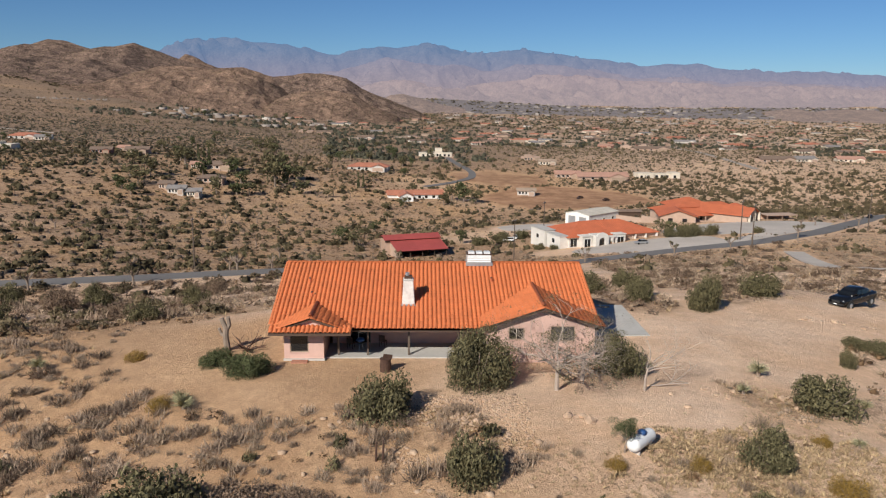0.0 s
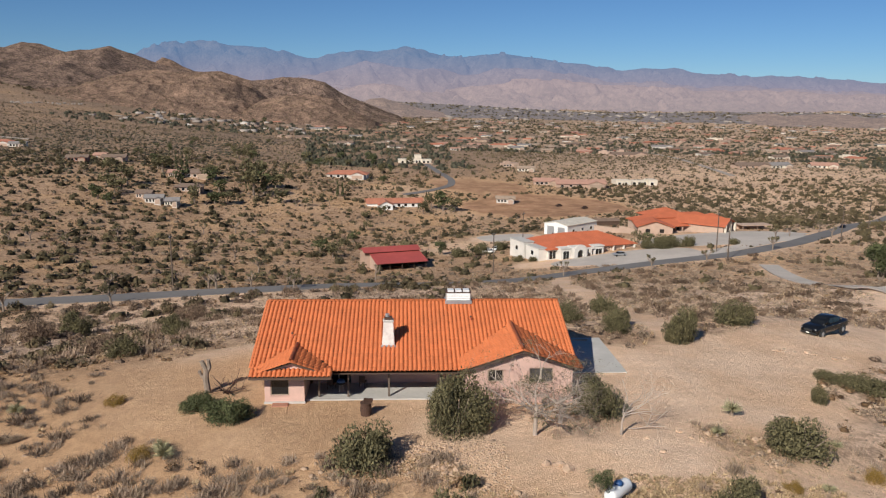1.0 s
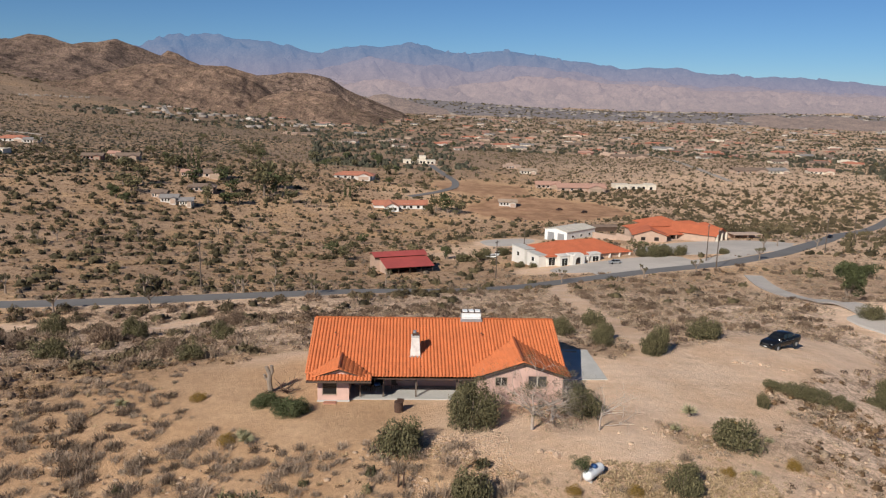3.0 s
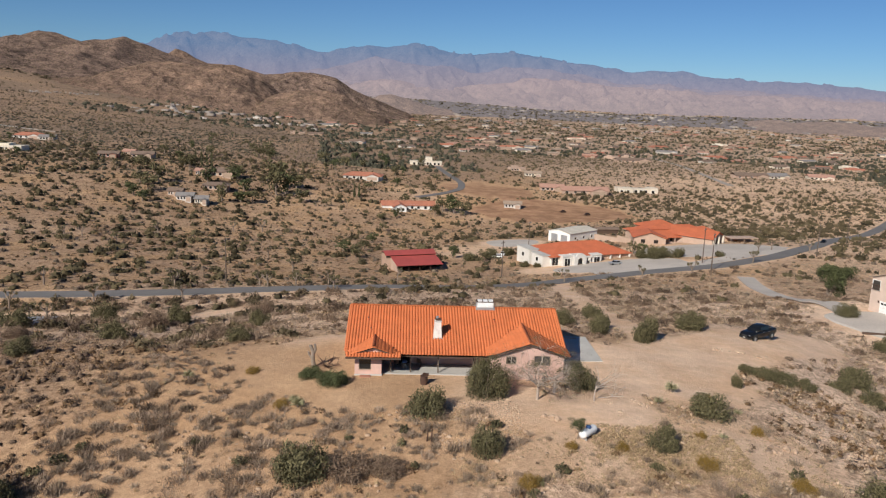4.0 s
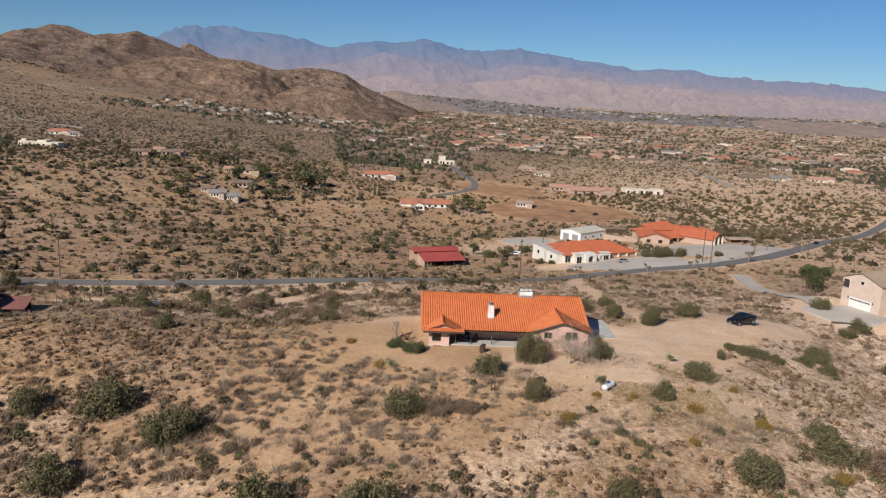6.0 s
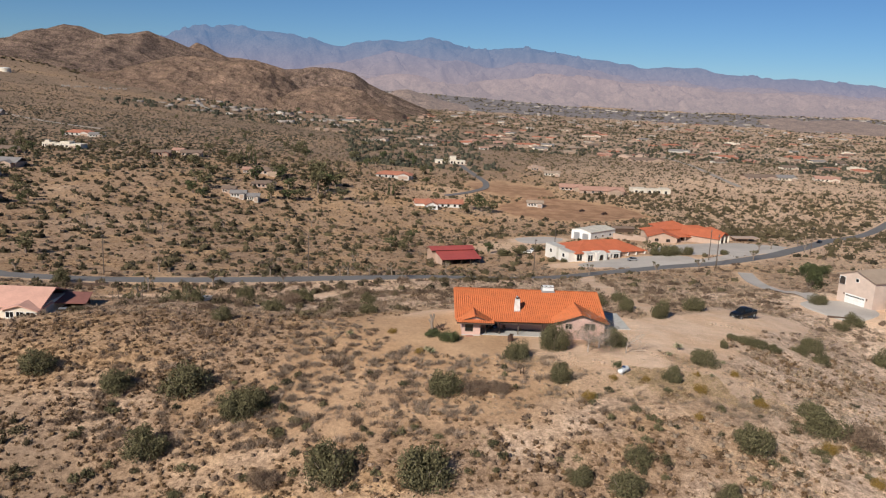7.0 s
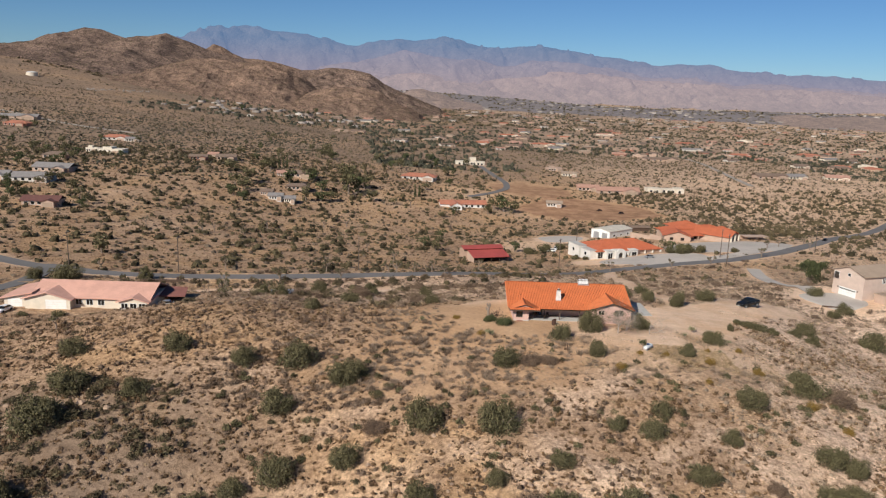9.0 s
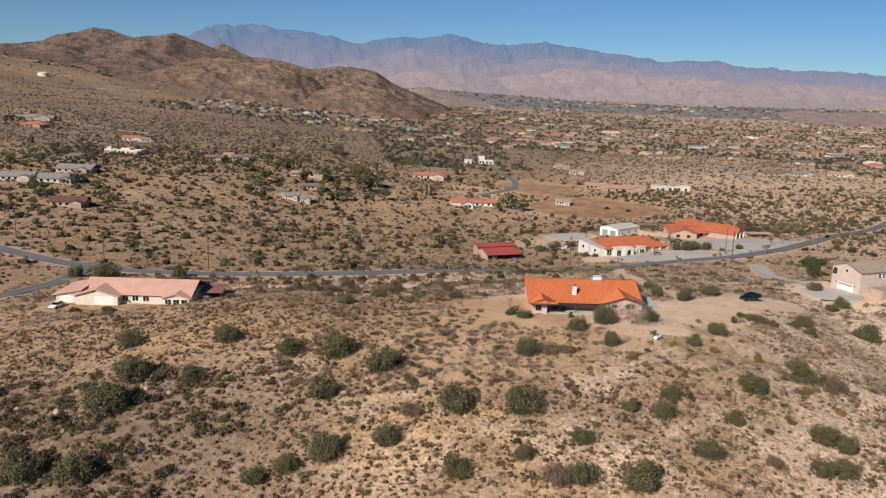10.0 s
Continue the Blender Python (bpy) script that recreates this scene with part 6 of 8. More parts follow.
for x in (-10, -7, 0, 4, 8.5, 12):
    opening(sp, x, x + 1.6, 0.6, 2.2, -10 if x < -4 else -1, bars=0)
# the long adobe house
ad = thing("house", "long cream adobe house with a flat roof", "house", 176.0, 575.0, gz(176, 570) - 0.2, 3)
for x0, x1, y0, z1 in ((-16, -4, -4, 3.6), (-4, 9, -2, 3.1), (9, 16, -4, 3.9)):
    w = part("block", Build().box(x0, x1, y0, 6, -3.5, z1), CREAM_STUCCO, ad)
    part("parapet", Build().box(x0 - 0.12, x1 + 0.12, y0 - 0.12, 6.12, z1, z1 + 0.3), CREAM_STUCCO, w)
for x, y in ((-14, -4), (-9, -4), (-2, -2), (2, -2), (6, -2), (11, -4)):
    opening(ad, x, x + 2.0, 0.1, 2.3, y, bars=0)
placed += [(14, 708), (0, 460), (176, 570)]

TOWN_TYPES = [plain_house(w, style, wall, roof, False) for w, style, wall, roof in ((16, "hip", "T", "O"), (18, "gable", "T", "B"), (17, "gable", "T", "T"), (15, "hip", "T", "P"), (19, "gable", "C", "G"), (16, "gable", "R", "P"), (14, "flat", "T", "T"), (18, "hip", "R", "B"), (15, "gable", "T", "O"), (14, "gable", "W", "B"))]
r = random.Random(21)
count = 0
while count < 290:
    y = 900 + 1900 * r.random() ** 1.25
    x = r.uniform(-0.2 * y, 0.72 * y + 60)
    if any((x - a) ** 2 + (y - c) ** 2 < 26 ** 2 for a, c in placed) or (x < 330 and y < 1000) or x < -0.04 * y and y < 1350:
        continue
    if x > 0.3 * y and y < 1150 and r.random() < 0.7:
        continue
    placed.append((x, y))
    s = r.uniform(0.9, 1.45)
    m = pose(x, y, gz(x, y), 0, 0, r.uniform(-35, 35)) @ Matrix.Diagonal((s, s, 0.95, 1))
    copy_thing(r.choice(TOWN_TYPES), m).matrix_basis = m
    count += 1
for ob in TOWN_TYPES:
    for o in (*ob.children_recursive, ob):
        bpy.data.objects.remove(o)

# a domed water tank high on the plain and a terrace house under the hill
wt = thing("water_tank", "low round pale water tank on the slope", "tank", -850, 1566, gz(-850, 1566))
part("shell", Build().tube([(0, 0, -3), (0, 0, 6)], [11, 11], 24), CREAM_STUCCO, wt)
part("cover", Build().tube([(0, 0, 6), (0, 0, 7.2), (0, 0, 8)], [11.3, 7, 0.4], 24), WHITE_PAINT, wt, "shallow domed cover")

# ---------------------------------------------------------------- hills and mountains
def fold(x, y, s, octaves=5):
    """Sharp-crested noise, for spurs and gullies."""
    out, amp, total = np.zeros(np.shape(x)), 1.0, 0.0
    for o in range(octaves):
        f = 2.0 ** o / s
        v = np.array([noise.noise((a * f + 13.1 * o, c * f - 7.7 * o, 3.3 * o)) for a, c in zip(np.ravel(x), np.ravel(y))]).reshape(np.shape(x))
        out += amp * (1 - 2.2 * np.abs(v))
        total += amp
        amp *= 0.52
    return out / total


SLOPES = {}


def range_of_hills(name, crest, y_toe, y_crest, y_back, base, mat, label, category, rough, scale, nx=150, ny=46, lean=1.3, jag=0.0):
    """A range whose skyline follows crest, a row of (x, height); it rises from its toe to the crest and falls behind it."""
    cx, cz = np.array([c[0] for c in crest], float), np.array([c[1] for c in crest], float)
    xs = np.linspace(cx[0], cx[-1], nx)
    vs = np.concatenate([np.linspace(0, 1, ny - 6), np.linspace(1.1, 1.6, 6)])
    X, V = np.meshgrid(xs, vs)
    Y = np.where(V <= 1, y_toe + (y_crest - y_toe) * V, y_crest + (y_back - y_crest) * (V - 1) / 0.6)
    top = np.interp(X, cx, cz)
    top = top + jag * (fold(X, np.full(X.shape, y_crest), 420.0, 4) - 0.6)
    low = base(X, Y)
    n = fold(X, Y, scale)
    rise = np.where(V <= 1, np.clip(V, 0, 1) ** lean, 1 - (V - 1) / 0.6)
    cut = rough * (n - 0.55) * np.sin(np.pi * np.clip(V, 0, 1)) ** 0.7
    Z = low + (top - low) * np.clip(rise + cut * 0.9, 0, 1.0) + rough * 0.10 * (top - low) * (n - 0.6) * (V > 0.9)
    edge = np.clip(np.minimum(X - cx[0], cx[-1] - X) / (0.06 * (cx[-1] - cx[0])), 0, 1)
    Z = low - 6 + (Z - low + 6) * (0.15 + 0.85 * edge)
    SLOPES[name] = (X, Y, Z)
    b = Build()
    b.v = list(map(tuple, np.stack([X, Y, Z], -1).reshape(-1, 3).tolist()))
    ny = len(vs)
    b.f = [(j * nx + i, j * nx + i + 1, (j + 1) * nx + i + 1, (j + 1) * nx + i) for j in range(ny - 1) for i in range(nx - 1)]
    return tagged(new(name, b.mesh(name, mat, True)), label, category, kind="structure")


HILL_RED = hill_material("reddish_hill_rock", (0.19, 0.134, 0.105), (0.325, 0.22, 0.162), 0.014, 0.65)
# Each colour pair is haze painted in as emission, at the lower and upper height.
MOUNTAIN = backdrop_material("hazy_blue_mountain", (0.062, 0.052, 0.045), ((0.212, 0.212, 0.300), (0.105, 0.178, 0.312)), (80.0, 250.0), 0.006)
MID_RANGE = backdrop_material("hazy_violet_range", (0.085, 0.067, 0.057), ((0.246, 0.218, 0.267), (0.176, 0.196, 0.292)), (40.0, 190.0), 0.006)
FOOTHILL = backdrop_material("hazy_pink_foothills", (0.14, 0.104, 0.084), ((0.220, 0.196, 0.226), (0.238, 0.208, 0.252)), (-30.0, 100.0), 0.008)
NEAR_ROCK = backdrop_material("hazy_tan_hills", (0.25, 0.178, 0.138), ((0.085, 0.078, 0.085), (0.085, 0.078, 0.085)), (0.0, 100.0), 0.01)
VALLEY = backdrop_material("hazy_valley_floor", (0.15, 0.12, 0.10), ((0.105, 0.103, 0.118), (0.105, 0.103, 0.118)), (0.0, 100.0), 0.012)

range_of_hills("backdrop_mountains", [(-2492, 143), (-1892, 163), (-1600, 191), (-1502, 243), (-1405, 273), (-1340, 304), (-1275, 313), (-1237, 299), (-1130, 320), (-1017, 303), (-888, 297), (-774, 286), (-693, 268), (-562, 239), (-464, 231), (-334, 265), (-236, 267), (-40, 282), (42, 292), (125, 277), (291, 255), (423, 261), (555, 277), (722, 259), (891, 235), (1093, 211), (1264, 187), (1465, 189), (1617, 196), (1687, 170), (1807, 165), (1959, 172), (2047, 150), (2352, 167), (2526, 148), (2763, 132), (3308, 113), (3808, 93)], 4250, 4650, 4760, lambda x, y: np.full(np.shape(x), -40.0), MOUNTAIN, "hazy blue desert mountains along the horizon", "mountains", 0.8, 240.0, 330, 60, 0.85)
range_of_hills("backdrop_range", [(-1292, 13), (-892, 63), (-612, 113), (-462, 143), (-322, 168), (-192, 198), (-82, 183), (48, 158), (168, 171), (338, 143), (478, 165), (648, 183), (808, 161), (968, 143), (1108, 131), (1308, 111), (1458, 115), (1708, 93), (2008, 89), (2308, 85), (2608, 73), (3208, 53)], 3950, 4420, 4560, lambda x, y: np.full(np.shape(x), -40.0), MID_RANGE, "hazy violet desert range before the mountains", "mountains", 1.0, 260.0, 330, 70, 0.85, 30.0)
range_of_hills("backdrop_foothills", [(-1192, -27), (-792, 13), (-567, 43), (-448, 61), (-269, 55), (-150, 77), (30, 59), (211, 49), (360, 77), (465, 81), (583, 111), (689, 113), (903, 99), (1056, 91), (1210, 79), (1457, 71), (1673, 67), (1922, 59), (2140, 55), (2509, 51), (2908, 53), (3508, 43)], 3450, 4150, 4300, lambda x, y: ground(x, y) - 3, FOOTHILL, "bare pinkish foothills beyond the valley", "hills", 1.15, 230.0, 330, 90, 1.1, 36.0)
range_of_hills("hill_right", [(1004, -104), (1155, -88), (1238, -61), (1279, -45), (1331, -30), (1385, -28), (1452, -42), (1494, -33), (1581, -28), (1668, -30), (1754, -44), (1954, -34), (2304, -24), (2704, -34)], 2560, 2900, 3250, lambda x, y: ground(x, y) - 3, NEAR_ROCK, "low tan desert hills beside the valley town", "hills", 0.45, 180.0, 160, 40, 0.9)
range_of_hills("hill_left", [(-2295, 95), (-1895, 113), (-1595, 95), (-1415, 107), (-1330, 119), (-1243, 134), (-1189, 155), (-1137, 171), (-1085, 166), (-1042, 150), (-1008, 141), (-973, 149), (-938, 148), (-880, 161), (-850, 150), (-807, 137), (-763, 121), (-685, 99), (-595, 75), (-495, 35), (-395, -5), (-295, -45)], 1850, 2500, 2900, lambda x, y: ground(x, y) - 3, HILL, "brown rocky desert hills with sparse brush", "hills", 0.34, 210.0, 260, 110, 1.1)
range_of_hills("hill_behind", [(-1195, 85), (-995, 105), (-871, 127), (-840, 147), (-809, 138), (-769, 116), (-729, 100), (-677, 98), (-595, 87), (-475, 55), (-375, 15)], 2560, 2900, 3200, lambda x, y: ground(x, y) - 3, HILL_RED, "brown rocky hill behind the nearer ridge", "hills", 0.3, 150.0, 140, 50, 1.0)
range_of_hills("hill_spur", [(-895, 15), (-759, 57), (-684, 79), (-625, 83), (-535, 74), (-460, 81), (-415, 69), (-385, 51), (-347, 15), (-294, -9), (-235, -35)], 1760, 2100, 2450, lambda x, y: ground(x, y) - 3, HILL_RED, "reddish rocky spur of the desert hill", "hills", 0.36, 120.0, 180, 80, 0.95)
range_of_hills("hill_middle", [(-635, 5), (-535, 35), (-479, 50), (-429, 61), (-353, 73), (-294, 70), (-260, 69), (-218, 59), (-175, 31), (-141, 16), (-89, -4), (-35, -25), (35, -49)], 2050, 2350, 2650, lambda x, y: ground(x, y) - 3, HILL, "low brown rocky ridge at the hill's foot", "hills", 0.4, 110.0, 180, 70, 0.9)
range_of_hills("hill_front", [(-435, -35), (-359, -5), (-331, 10), (-275, 22), (-204, 22), (-162, 13), (-133, -5), (-83, -28), (-35, -49)], 1760, 1950, 2200, lambda x, y: ground(x, y) - 3, HILL_RED, "small rounded orange-brown hill by the town", "hills", 0.3, 90.0, 130, 60, 0.85)
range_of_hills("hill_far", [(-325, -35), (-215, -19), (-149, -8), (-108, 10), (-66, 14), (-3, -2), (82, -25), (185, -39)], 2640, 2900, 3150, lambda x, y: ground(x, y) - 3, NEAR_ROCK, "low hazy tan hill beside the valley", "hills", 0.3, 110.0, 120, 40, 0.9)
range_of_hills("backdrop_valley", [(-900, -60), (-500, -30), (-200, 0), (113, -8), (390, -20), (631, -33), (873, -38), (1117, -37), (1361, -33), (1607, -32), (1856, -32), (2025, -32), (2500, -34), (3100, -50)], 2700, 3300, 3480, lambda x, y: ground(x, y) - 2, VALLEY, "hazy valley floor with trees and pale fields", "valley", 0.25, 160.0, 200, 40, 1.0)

# ---------------------------------------------------------------- plants
def leaf_cloud(rnd, clumps, leaves, size, squash=1.0, tri=True, spike=0.0, thin=0.5, face=0.0):
    """Small leaves strewn over the shells of a few clumps. clumps: (x, y, z, radius). Returns vertices, faces and tones."""
    vs, fs, tones = [], [], []
    weights = [c[3] ** 2 for c in clumps]
    for _ in range(leaves):
        cx, cy, cz, cr = rnd.choices(clumps, weights)[0]
        d = Vector((rnd.gauss(0, 1), rnd.gauss(0, 1), rnd.gauss(0.25, 0.9))).normalized()
        rad = cr * (0.55 + 0.5 * rnd.random() ** 0.6) * (1 + 0.25 * noise.noise(d * 3 + Vector((cx, cy, cz)) * 5))
        p = Vector((cx, cy, cz)) + Vector((d.x, d.y, d.z * squash)) * rad
        if p.z < 0.02:
            p.z = 0.02 + rnd.random() * 0.08
        a = Vector((rnd.gauss(0, 1), rnd.gauss(0, 1), rnd.gauss(0, 1)))
        u = (a + d * spike * 3).normalized()
        w = u.orthogonal().normalized()
        w.rotate(Matrix.Rotation(rnd.random() * 6.28, 3, u))
        if face:
            nrm = (d * face + a * 0.5).normalized()
            u = (u - nrm * u.dot(nrm)).normalized()
            w = nrm.cross(u)
        s = size * rnd.uniform(0.6, 1.35)
        k = len(vs)
        if tri:
            vs += [p - w * s * thin, p + w * s * thin, p + u * s * 1.3]
            fs.append((k, k + 1, k + 2))
            n = 3
        else:
            vs += [p - w * s * 0.45, p + u * s * 0.7, p + w * s * 0.45, p - u * s * 0.7]
            fs.append((k, k + 1, k + 2, k + 3))
            n = 4
        # Tone rises towards a clump's upper side, plus a random part per leaf.
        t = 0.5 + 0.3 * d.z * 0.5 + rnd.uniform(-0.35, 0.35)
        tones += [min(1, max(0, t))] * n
    return vs, fs, tones


def dome_clumps(rnd, n, flat=0.75):
    out = [(0, 0, 0.38 * flat, 0.55)] + [(0.5 * math.cos(i * 1.05), 0.5 * math.sin(i * 1.05), 0.16, 0.34) for i in range(6)]
    for i in range(n):
        a = rnd.uniform(0, 6.28)
        d = rnd.uniform(0.25, 0.72)
        out.append((d * math.cos(a), d * math.sin(a), rnd.uniform(0.25, 0.8) * flat * (1.1 - d * 0.5), rnd.uniform(0.22, 0.42)))
    return out


def bush_type(name, label, category, seed, mat, leaves, size, flat=0.75, clumps=9, spike=0.3):
    rnd = random.Random(seed)
    t = thing(name, label, category)
    stems = Build()
    for i in range(7):
        a = i * 0.9 + rnd.random()
        stems.tube([(0.06 * math.cos(a), 0.06 * math.sin(a), -0.15), (0.25 * math.cos(a), 0.25 * math.sin(a), 0.3 * flat), (0.5 * math.cos(a), 0.5 * math.sin(a), 0.65 * flat)], [0.035, 0.025, 0.008], 5)
    part("woody_base", stems, BARK, t)
    b = Build()
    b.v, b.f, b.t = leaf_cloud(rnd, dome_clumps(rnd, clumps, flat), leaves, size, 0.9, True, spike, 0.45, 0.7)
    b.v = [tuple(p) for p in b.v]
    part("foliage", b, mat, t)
    return t


TYPES = {
    "olive": [bush_type("creosote_bush", "dense olive-green desert bush on sandy soil", "bush", 30 + s, LEAF_OLIVE, 5600, 0.050, 0.8, 14) for s in range(3)],
    "tall": [bush_type("tree", "bushy grey-green low-branched tree before the porch", "tree", 35, LEAF_OLIVE, 15000, 0.033, 0.95, 20)],
    "green": [bush_type("green_bush", "dense deep green rounded bush beside the yard", "bush", 40 + s, LEAF_GREEN, 7500, 0.044, 0.75, 13) for s in range(2)],
    "grey": [bush_type("sagebrush", "twiggy grey sagebrush on the slope", "bush", 50 + s, LEAF_GREY, 5200, 0.045, 0.7, 9, 0.9) for s in range(2)],
    "yellow": [bush_type("rabbitbrush", "yellow flowering brush on dry soil", "bush", 60 + s, LEAF_YELLOW, 4800, 0.042, 0.75, 9, 0.6) for s in range(2)],
}


def put(kind, x, y, width, height=0.8, k=0, group="bushes on the slope", sink=0.1):
    """A bush of that width; height is a share of the width."""
    src = TYPES[kind][k % len(TYPES[kind])]
    rr = random.Random(int(x * 31 + y * 17) + k)
    s = width / 1.8
    m = pose(x, y, gz(x, y) - 0.05 - sink, 0, 0, rr.uniform(0, 360)) @ Matrix.Diagonal((s * rr.uniform(0.92, 1.1), s * rr.uniform(0.92, 1.1), height * width / 0.85, 1))
    ob = copy_thing(src, m)
    ob.matrix_basis = m
    ob["group"] = group
    return ob


# bushes round the yard
put("olive", -0.7, 47.2, 4.4, 0.8, 0, "bushes round the yard", 0.6)
put("olive", 5.0, 39.0, 3.5, 0.85, 1, "bushes round the yard")
put("green", -10.4, 54.4, 3.6, 0.55, 1, "bushes round the yard")
put("green", -13.0, 56.4, 3.0, 0.5, 0, "bushes round the yard")
put("olive", 16.8, 54.6, 4.2, 0.7, 2, "bushes round the yard")
put("olive", 29.4, 73.6, 3.0, 1.0, 1, "bushes along the drive")
put("olive", 30.4, 75.0, 3.2, 1.15, 0, "bushes along the drive")
put("olive", 39.8, 84.2, 5.0, 0.55, 1, "bushes along the drive")
put("olive", 30.0, 49.8, 4.8, 0.55, 0, "bushes along the drive")
put("olive", 21.8, 41.0, 3.1, 0.75, 2, "bushes along the drive")
for i, (x, y, w, h) in enumerate(((84.5, 253.0, 5.2, 0.65), (88.6, 250.5, 8.2, 0.62), (92.6, 252.5, 6.0, 0.7), (97.4, 252.0, 4.6, 0.85), (112.5, 250.5, 4.0, 0.6), (31.0, 273.0, 6.4, 0.55), (37.8, 278.0, 6.0, 0.6), (22.0, 268.0, 4.0, 0.6), (40.5, 250.5, 4.2, 0.5), (45.0, 247.5, 3.6, 0.5))):
    put("olive", x, y, w, h, i, "bushes by the villa")
put("olive", -147.6, 143.8, 6.0, 0.7, 0, "bushes behind the pink house")
put("olive", -138.4, 146.0, 10.0, 0.5, 1, "bushes behind the pink house")
put("olive", -115.4, 150.0, 5.4, 0.8, 2, "bushes behind the pink house")
for x, y, w in ((-112, 84.5, 3.4), (-103.5, 84, 3.0), (-96, 84.6, 3.6), (-120, 84, 2.6), (-91, 86, 3.0)):
    put("grey" if x > -100 else "olive", x, y, w, 0.5, int(-x), "bushes before the pink house")
put("olive", 79.6, 111.0, 5.2, 0.5, 1, "bushes by the garage house")
put("olive", 80.4, 96.5, 5.0, 0.6, 2, "bushes by the garage house")
put("olive", 75.5, 93.0, 3.6, 0.6, 0, "bushes by the garage house")
put("yellow", -15.2, 49.6, 1.8, 0.6, 0)
put("yellow", -19.7, 58.0, 1.8, 0.5, 1)
put("olive", -38.0, 36.5, 5.0, 0.7, 0)
put("olive", -11.4, 37.0, 5.4, 0.65, 1)
put("grey", -7.0, 37.3, 4.6, 0.4, 0)
put("grey", -3.6, 37.0, 3.6, 0.4, 1)
for x, y, w, h in ((24.5, 77, 2.9, 0.8), (25.5, 81, 3.2, 0.7), (28, 96, 4, 0.7), (21, 84, 4, 0.6), (41.0, 66.4, 2.8, 0.4), (43.0, 65.6, 3.4, 0.42), (45.2, 64.6, 3.6, 0.42), (47.6, 64.2, 3.2, 0.42), (53.8, 66.8, 3.6, 0.5), (56.6, 64.6, 4.0, 0.5), (39.5, 34.6, 4.4, 0.6), (37.1, 60.6, 1.6, 1.1)):
    put("olive", x, y, w, h, int(x), "bushes along the drive")
for i, (x, y, w, h) in enumerate(((-42, 94.5, 4.6, 0.7), (-43.2, 80, 4.6, 0.55), (-50, 67.6, 4.0, 0.6), (-56, 79.6, 3.6, 0.5), (-54, 105, 5.0, 0.7), (-40, 100.5, 4.6, 0.7), (-28.4, 79, 4.4, 0.5), (-24.5, 74, 3.6, 0.6), (-26, 96, 4.0, 0.6), (-29, 114, 4.4, 0.7), (-61, 89.5, 5.0, 0.6), (-66, 92, 4.6, 0.6), (-56.5, 91, 4.4, 0.55))):
    put("olive" if i % 3 else "grey", x, y, w, h, i, "bushes behind the house")
SLOPE = [(-90.7, 46, 4.6), (-85.2, 31.1, 6.2), (-73.6, 29.0, 4.4), (-85.3, 18.6, 7.2), (-71.2, 44.5, 5.0), (-58, 40.3, 4.4), (-48.9, 39.6, 6.0), (-39.7, 34.5, 5.4), (-49.9, 26.8, 5.2), (-46.9, 11, 5.6), (-36.9, 12.6, 4.6), (-33.2, 19.2, 3.4), (-53.2, 8.9, 3.8), (-57.5, 6.6, 3.6), (-91.7, 2.8, 6.0)]
SLOPE += [(-84.3, 3.0, 6.0), (-43.7, 19.1, 1.7), (-25.6, 19.3, 6.2), (-13.9, 16.3, 6.2), (-5.9, 7.5, 3.2), (3.5, 15.9, 2.9), (8.2, 14.1, 3.9), (11.3, 19.7, 3.2), (1.1, -2.1, 5.6), (-11.2, -1.6, 4.0), (-7.4, -1.5, 4.4), (-25.8, 1.4, 4.4)]
SLOPE += [(-15.7, 3.8, 3.2), (27.1, 24, 4.8), (39.5, 30.6, 5.0), (44.2, 29.4, 4.8), (13.3, 5.3, 3.8), (20.3, 13.9, 3.2), (34.1, 12.1, 4.4), (37.4, 10.4, 3.8), (34.6, 4.5, 4.0), (30.9, 4.3, 3.8), (23.5, 4.5, 2.6), (75.8, 75, 6.0), (57.9, 70, 4.0)]
for i, (x, y, w) in enumerate(SLOPE):
    put("grey" if i in (11, 24, 30, 37) else "olive", x, y, w * 1.18, 0.6, i)
for i, (x, y, w) in enumerate(((33.5, 46.8, 1.7), (26.6, 44.2, 1.3), (31.2, 54, 1.5), (25.0, 38.0, 2.2), (22, 30, 1.6), (17.7, 40.1, 1.4), (12.9, 40.1, 1.3), (38.0, 26.0, 2.4), (41.0, 20.0, 2.4), (8.0, 34.0, 2.0), (33.0, 36.0, 2.2))):
    put("yellow", x, y, w, 0.65, i, "yellow brush on the slope")


def yucca(x, y, size, seed):
    rnd = random.Random(seed)
    t = thing("yucca", "pale green spiky yucca rosette on dry soil", "yucca", x, y, gz(x, y), 0, "yuccas round the yard")
    part("stump", Build().tube([(0, 0, -0.1), (0, 0, size * 0.3)], [size * 0.12, size * 0.1], 7), BARK, t)
    c = Build()
    for k in range(230):
        d = Vector((rnd.gauss(0, 1), rnd.gauss(0, 1), abs(rnd.gauss(0.3, 0.6)))).normalized()
        w = d.orthogonal().normalized() * size * 0.024
        o = Vector((0, 0, size * (0.2 + 0.2 * rnd.random())))
        c.add([o - w, o + w, o + d * size * rnd.uniform(0.4, 0.68)], [(0, 1, 2)], rnd.random())
    part("leaf_rosette", c, LEAF_YUCCA, t)


LEAF_YUCCA = leafy("yucca_leaves", (0.17, 0.16, 0.085), (0.46, 0.41, 0.24), 0.6)
for i, (x, y, w) in enumerate(((27.3, 55.3, 1.9), (-13.4, 49.2, 1.8), (-13.9, 50.1, 1.5), (-26.5, 57.0, 1.6), (24.6, 51.4, 1.2), (33.4, 51.4, 1.2), (29.0, 44.4, 1.1))):
    yucca(x, y, w * 0.82, i)


